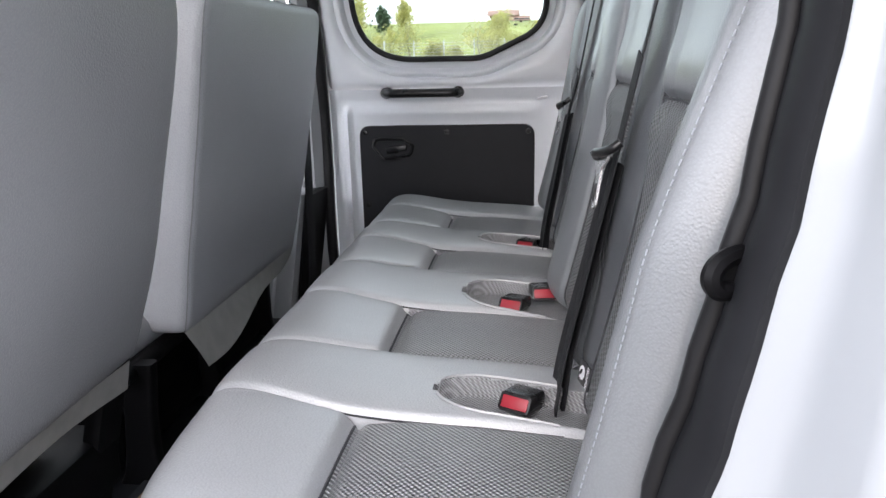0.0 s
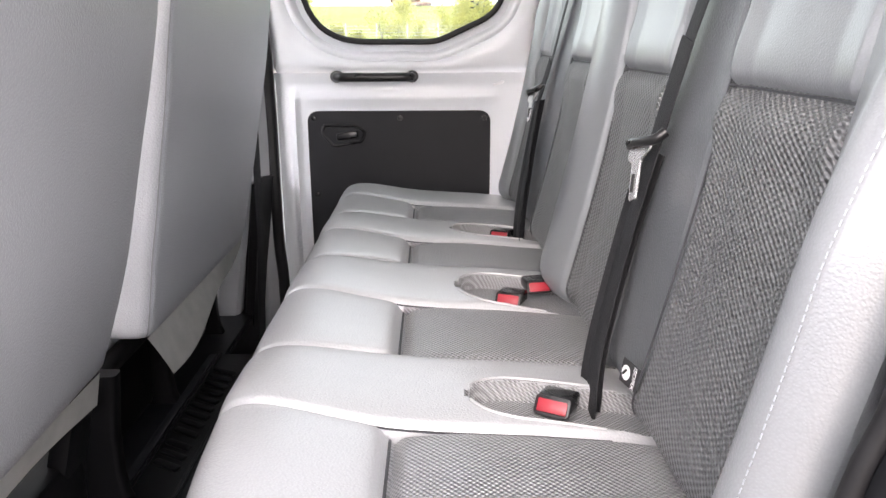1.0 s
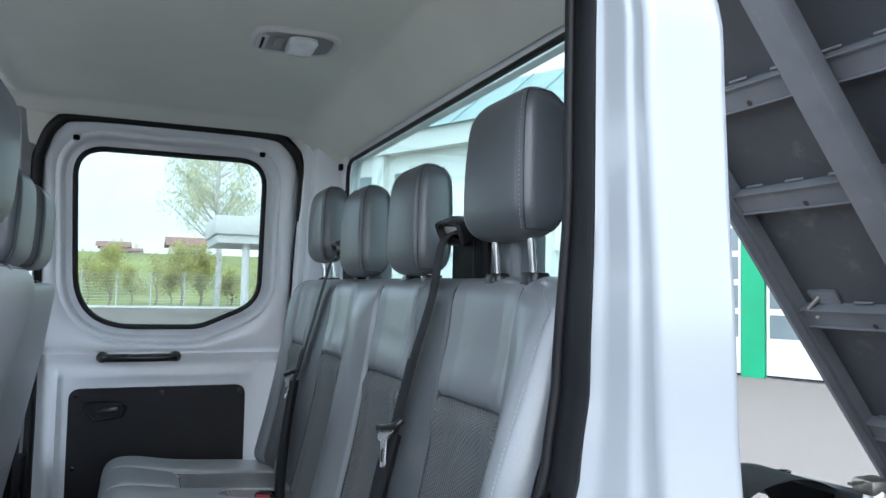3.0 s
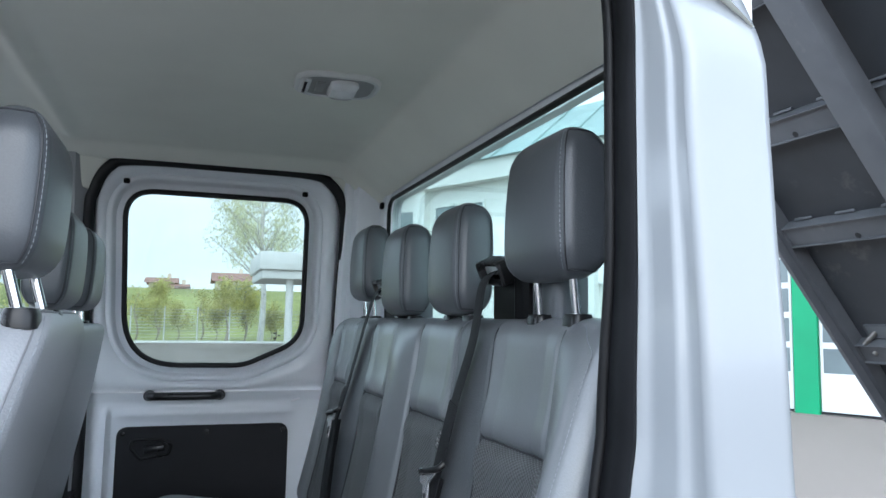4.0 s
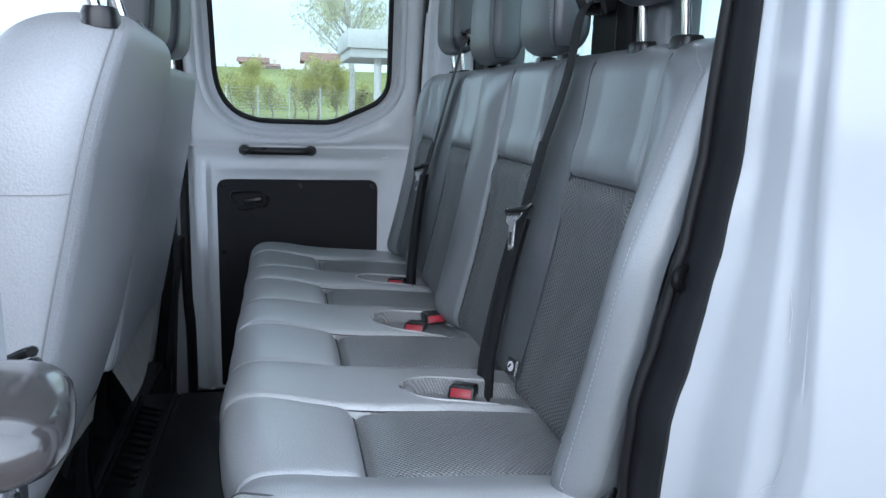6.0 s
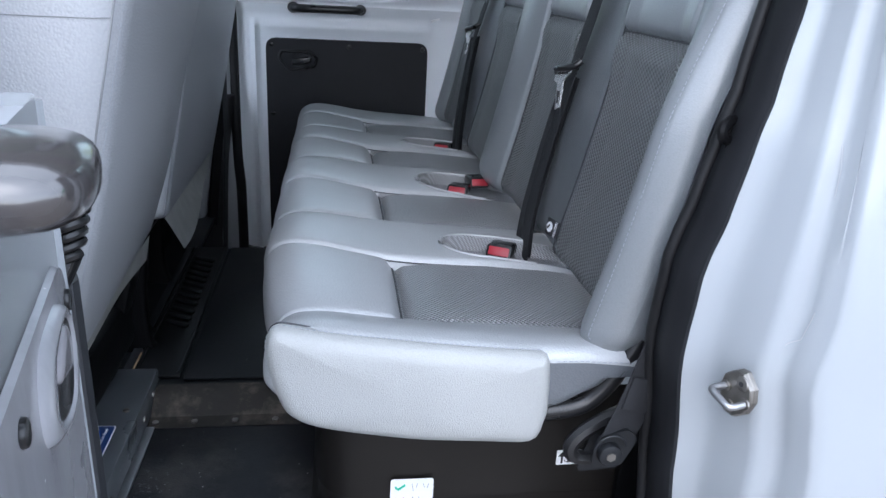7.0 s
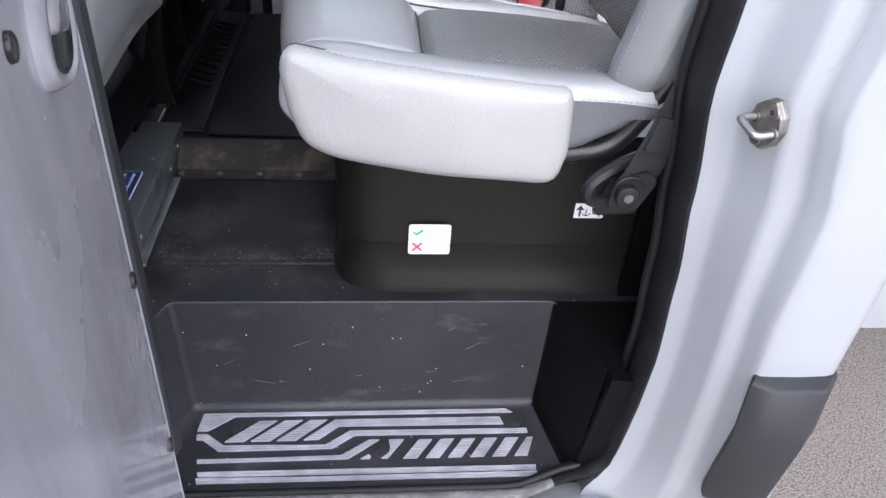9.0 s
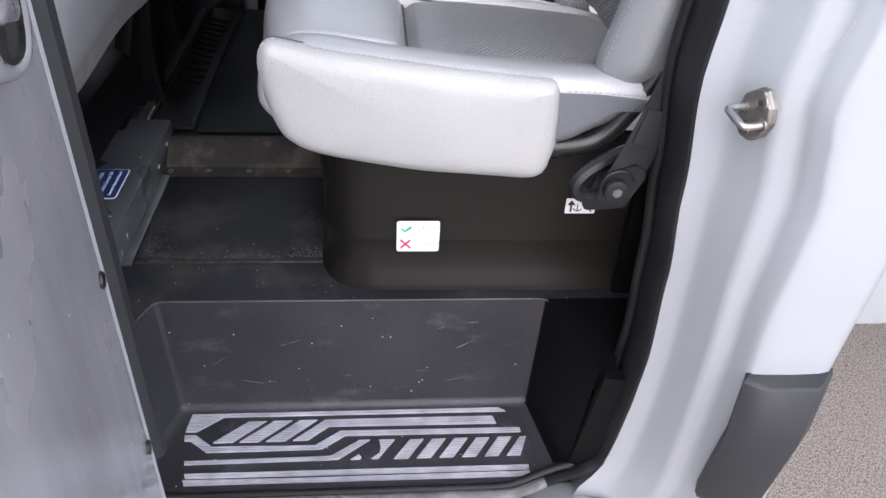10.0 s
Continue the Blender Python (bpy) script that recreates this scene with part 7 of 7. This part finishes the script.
for k in range(3):
    part("hose", tube(smooth_path([Vector((0.98 + 0.02 * k, 1.16, 0.86 - 0.02 * k)), Vector((1.06 + 0.02 * k, 1.08, 0.87 - 0.02 * k)), Vector((1.09 + 0.02 * k, 0.98, 0.86 - 0.03 * k)), Vector((1.12 + 0.02 * k, 0.92, 0.80))], 6), 0.012, 8), BLACK, tank, "black hydraulic hose")
part("hose_fitting", cyl((1.035, 0.955, 0.83), (1.055, 0.925, 0.82), 0.015, 12), STEEL_BRIGHT, tank, "bright hose fitting")
part("pipe", cyl((0.72, 0.820, 0.80), (1.15, 0.820, 0.80), 0.020, 12), RED_PAINT, tank, "red pipe")

# ---------------------------------------------------------------- ground and surroundings


def gz(x, y):
    """The yard is level; a grassy slope rises beyond the fence."""
    r = max(0.0, y - 56) / 70
    return 6.2 * sstep(0, 1, r) + (0.5 * noise.noise(Vector((x * 0.02, y * 0.02, 0))) if y > 70 else 0)


gx = [-1500, -700, -300] + span(-160, 160, 40) + [300, 700, 1500]
solo("ground", sheet(lambda x, y: Vector((x, y, 0)), [-1500, -100, -30, -10, 0, 10, 30, 100, 1500], [-1500, -100, -30, -10, 0, 10, 30, 52])[0], ASPHALT, "light grey-beige paved yard", "ground", "structure", smooth=False)
solo("ground_meadow", sheet(lambda x, y: Vector((x, y, gz(x, y))), gx, [52, 54, 56] + span(60, 160, 30) + [250, 600, 1500])[0], GRASS, "bright green spring meadow rising beyond the fence", "meadow", "structure")

fence = thing("fence", (0, 50.6, 0), "galvanised wire-mesh fence on thin posts along the yard", "fence")
for i in range(-14, 12):
    x = 0.22 + 2.02 * i
    part("post", box(x - 0.035, x + 0.035, 50.55, 50.62, 0, 2.35), FENCE, fence, smooth=False)
wires = bmesh.new()
for k in range(11):
    z = 0.15 + 0.2 * k
    wires = join(wires, box(-34, 30, 50.58, 50.60, z, z + 0.022))
part("wire_mesh", wires, FENCE, fence, smooth=False)
solo("kerb", box(-40, 40, 50.2, 50.9, 0, 0.12, 0.02), WALL_WHITE, "pale concrete kerb under the fence", "kerb", "structure")

rng = random.Random(5)


def leaf_cloud(clumps, count, size, rnd, droop=0.0):
    """Many small leaf cards scattered in ellipsoids (centre, radii)."""
    bm = bmesh.new()
    for _ in range(count):
        c, r = clumps[rnd.randrange(len(clumps))]
        while True:
            p = Vector((rnd.uniform(-1, 1), rnd.uniform(-1, 1), rnd.uniform(-1, 1)))
            if 0.15 < p.length < 1:
                break
        p = Vector((c[0] + p.x * r[0], c[1] + p.y * r[1], c[2] + p.z * r[2]))
        n = Vector((rnd.gauss(0, 1), rnd.gauss(0, 1), rnd.gauss(0, 0.7))).normalized()
        t = n.orthogonal().normalized()
        if droop:
            t = (t * 0.3 + Vector((0, 0, -1))).normalized()
        b = n.cross(t).normalized()
        s = size * rnd.uniform(0.6, 1.4)
        bm.faces.new([bm.verts.new(p + t * s * a + b * s * 0.55 * q) for a, q in ((-1, 0), (0, -1), (1, 0), (0, 1))])
    return bm


def tree(name, label, x, y, h, crown, count, size, bark, leaf, limbs=7, droop=0.0, spread=0.35, seed=1):
    rnd = random.Random(seed)
    z0 = gz(x, y) - 0.05
    t = thing(name, (x, y, z0), label, "tree")
    trunk = [Vector((x + 0.15 * math.sin(k * 0.9), y, z0 + h * 0.95 * k / 8)) for k in range(9)]
    bms = []
    rings = []
    for k, p in enumerate(trunk):
        r = h * 0.016 * (1 - k / 9) + 0.02
        rings.append([p + Vector((r * math.cos(2 * math.pi * i / 8), r * math.sin(2 * math.pi * i / 8), 0)) for i in range(8)])
    bms.append(loft(rings))
    clumps = []
    for k in range(limbs * 2):
        a = rnd.uniform(0, 2 * math.pi)
        f = rnd.uniform(0.3, 0.9)
        s = Vector((x, y, z0 + h * f))
        ln = h * spread * (1.15 - f) * rnd.uniform(0.7, 1.2)
        e = s + Vector((math.cos(a) * ln, math.sin(a) * ln, ln * rnd.uniform(0.5, 1.0)))
        bms.append(cyl(s, e, h * 0.006 * (1.2 - f), 5, h * 0.0015))
        clumps.append((e, (crown * rnd.uniform(0.5, 1.0), crown * rnd.uniform(0.5, 1.0), crown * rnd.uniform(0.7, 1.4))))
        clumps.append((s.lerp(e, 0.6), (crown * 0.6, crown * 0.6, crown * 0.8)))
    clumps.append((Vector((x, y, z0 + h * 0.93)), (crown * 0.6, crown * 0.6, crown)))
    part("trunk", join(*bms), bark, t)
    part("crown", leaf_cloud(clumps, count, size, rnd, droop), leaf, t, smooth=False)
    return t


tree("birch_tree", "tall drooping birch with fresh sparse leaves", 4.4, 52.5, 13.5, 1.15, 17000, 0.062, BIRCH, LEAF_BIRCH, 26, 1.0, 0.36, seed=3)
bush_rng = random.Random(11)
for i in range(24):
    x = -15 + 1.25 * i + bush_rng.uniform(-0.6, 0.6)
    y = 53.5 + bush_rng.uniform(0, 4)
    h = bush_rng.uniform(2.0, 3.9)
    tree("shrub", "sparse young roadside shrub with spring leaves", x, y, h, 0.62, 900, 0.080, BARK, LEAF, 8, 0.0, 0.42, seed=20 + i)
for i, (x, y, h) in enumerate(((2.2, 55, 4.3), (3.6, 56, 4.4), (-2.6, 62, 4.2), (-18, 74, 6.5))):
    tree("leafy_tree", "young green tree on the meadow slope", x, y, h, 0.85, 2200, 0.085, BARK, LEAF, 10, 0.0, 0.35, seed=60 + i)
for i in range(9):
    x, y, h = -33 + 2.6 * i + bush_rng.uniform(-1, 1), 95 + bush_rng.uniform(-6, 6), bush_rng.uniform(6, 10)
    tree("conifer" if i % 2 else "leafy_tree", "dark distant tree at the edge of the meadow", x - 3, y, h * 0.52, 1.0, 900, 0.20, BARK, LEAF_DARK if i % 2 else LEAF, 8, 0.0, 0.25, seed=80 + i)


def house(x, y, w, d, h, rise, label):
    z = gz(x, y) - 1.6
    hs = thing("house", (x, y, z), label, "house")
    part("wall", box(x - w / 2, x + w / 2, y - d / 2, y + d / 2, z, z + h), PLASTER, hs, smooth=False)
    ov = 0.7
    part("roof", loft([[Vector((a, b, c)) for b, c in ((y - d / 2 - ov, z + h - 0.2), (y, z + h + rise), (y + d / 2 + ov, z + h - 0.2), (y, z + h + rise - 0.35))] for a in (x - w / 2 - ov, x + w / 2 + ov)]), TILE, hs, "reddish-brown tiled roof", smooth=False)
    part("chimney", box(x + w * 0.2, x + w * 0.2 + 0.6, y - 0.3, y + 0.3, z + h + rise - 0.6, z + h + rise + 0.7), PLASTER, hs, smooth=False)
    for k in range(3):
        wx = x - w / 2 + w * (k + 0.6) / 3.2
        part("window", box(wx, wx + 1.1, y - d / 2 - 0.03, y - d / 2 + 0.05, z + h * 0.35, z + h * 0.35 + 1.2), DARK_GLAZE, hs, smooth=False)


house(-4.6, 125, 3.6, 8, 2.5, 0.8, "distant plastered house with a reddish tiled roof")
house(-2.0, 121, 1.9, 6, 1.7, 0.6, "low plastered annex with a reddish tiled roof")
house(6.1, 125, 5.2, 9, 3.0, 1.4, "distant house with a wide brownish roof behind trees")

canopy = thing("canopy_building", (5.4, 37, 0), "white flat-roofed canopy on a slim column", "canopy")
part("fascia", box(2.85, 11, 36.6, 43, 4.06, 4.95, 0.05), WALL_WHITE, canopy)
part("roof_slab", box(3.0, 11, 36.8, 43, 3.62, 4.06, 0.05), WALL_WHITE, canopy)
part("column", cyl((4.42, 37.4, 0), (4.42, 37.4, 3.62), 0.19, 16), WALL_WHITE, canopy)

# --- company building behind the rear window
W0, WA = Vector((10.96, 11.21, 0)), Vector((-0.4311, 0.9023, 0))
WN = Vector((-0.9023, -0.4311, 0))


def on_wall(k, z, o=0.0):
    return W0 + WA * k + WN * o + Vector((0, 0, z))


hall = thing("company_building", W0, "cream company hall with green cladding and a blue-green metal roof", "building")


def wall_box(k0, k1, z0, z1, o0, o1):
    return loft([[on_wall(k, z, o) for k, z in ((k0, z0), (k1, z0), (k1, z1), (k0, z1))] for o in (o0, o1)])


part("wall", wall_box(-14, 13, 0, 6.1, -9, 0), WALL_WHITE, hall, smooth=False)
part("cornice", wall_box(-14.2, 13.2, 5.55, 6.1, -0.2, 0.35), WALL_WHITE, hall, smooth=False)
part("roof", loft([[on_wall(k, 6.1, 0.5), on_wall(k, 7.7, -1.6), on_wall(k, 7.7, -9), on_wall(k, 6.1, -9)] for k in (-14.3, 13.3)]), ROOF_GREEN, hall, "blue-green standing-seam metal roof", smooth=False)
for i in range(23):
    k = -14 + 1.2 * i
    part("roof_seam", beam(on_wall(k, 6.12, 0.5), on_wall(k, 7.72, -1.6), 0.04, 0.05), ROOF_GREEN, hall, smooth=False)
part("green_pillar", wall_box(-0.42, 0.02, 0, 5.5, 0, 0.12), GREEN_PAINT, hall, "green clad pillar", smooth=False)
part("green_band", wall_box(-14, 0.02, 3.6, 5.5, 0, 0.10), GREEN_PAINT, hall, "green cladding band", smooth=False)


def sectional(k0, k1):
    gate = part("garage_door", wall_box(k0, k1, 0.02, 3.6, 0.005, 0.05), DOOR_WHITE, hall, "white sectional garage door", smooth=False)
    for r in range(5):
        z = 0.72 + 0.58 * r
        n = 4
        for c in range(n):
            a = k0 + (k1 - k0) * (c + 0.06) / n
            b = k0 + (k1 - k0) * (c + 0.94) / n
            part("pane", wall_box(a, b, z + 0.06, z + 0.52, 0.048, 0.056), DARK_GLAZE, gate, "dim glazed door pane", smooth=False)
    part("kick_strip", wall_box(k0, k1, 0.02, 0.06, 0.05, 0.07), CHASSIS, gate, smooth=False)


sectional(-4.0, -0.45)
sectional(-8.4, -4.6)
sectional(0.06, 3.4)
for k, z in ((5.2, 3.3), (8.3, 3.5), (10.9, 3.5)):
    w = part("window", wall_box(k, k + 1.9, z, z + 1.5, 0.0, 0.05), DARK_GLAZE, hall, "dim office window", smooth=False)
    part("window_frame", join(wall_box(k - 0.06, k + 1.96, z - 0.08, z, 0, 0.09), wall_box(k - 0.06, k + 1.96, z + 1.5, z + 1.56, 0, 0.08), wall_box(k - 0.06, k, z, z + 1.5, 0, 0.08), wall_box(k + 1.9, k + 1.96, z, z + 1.5, 0, 0.08), wall_box(k + 0.93, k + 0.97, z, z + 1.5, 0, 0.08)), WALL_WHITE, w, smooth=False)
for k in (10.5, 4.5):
    part("pilaster", wall_box(k, k + 0.5, 0, 5.6, 0, 0.25), WALL_WHITE, hall, smooth=False)
# sign: big green letters drawn as plain bars, a grey line of writing under them
sign = thing("wall_sign", on_wall(5.6, 3.2, 0.05), "white sign with green lettering bars on the hall wall", "sign")
part("board", wall_box(3.0, 8.0, 2.6, 4.3, 0.05, 0.09), LABEL_WHITE, sign, smooth=False)
for k in (5.02, 5.50, 5.98, 6.46, 6.94):
    part("letter_bar", wall_box(k, k + 0.34, 3.10, 3.75, 0.09, 0.11), GREEN_INK, sign, "green letter bar", smooth=False)
SMX = Matrix.Translation(on_wall(6.0, 2.90, 0.10)) @ Matrix((( -WA.x, 0, WN.x, 0), (-WA.y, 0, WN.y, 0), (0, 1, 0, 0), (0, 0, 0, 1)))
lettering("writing", "& TRAILER", 0.26, SMX, GREY_INK, sign)
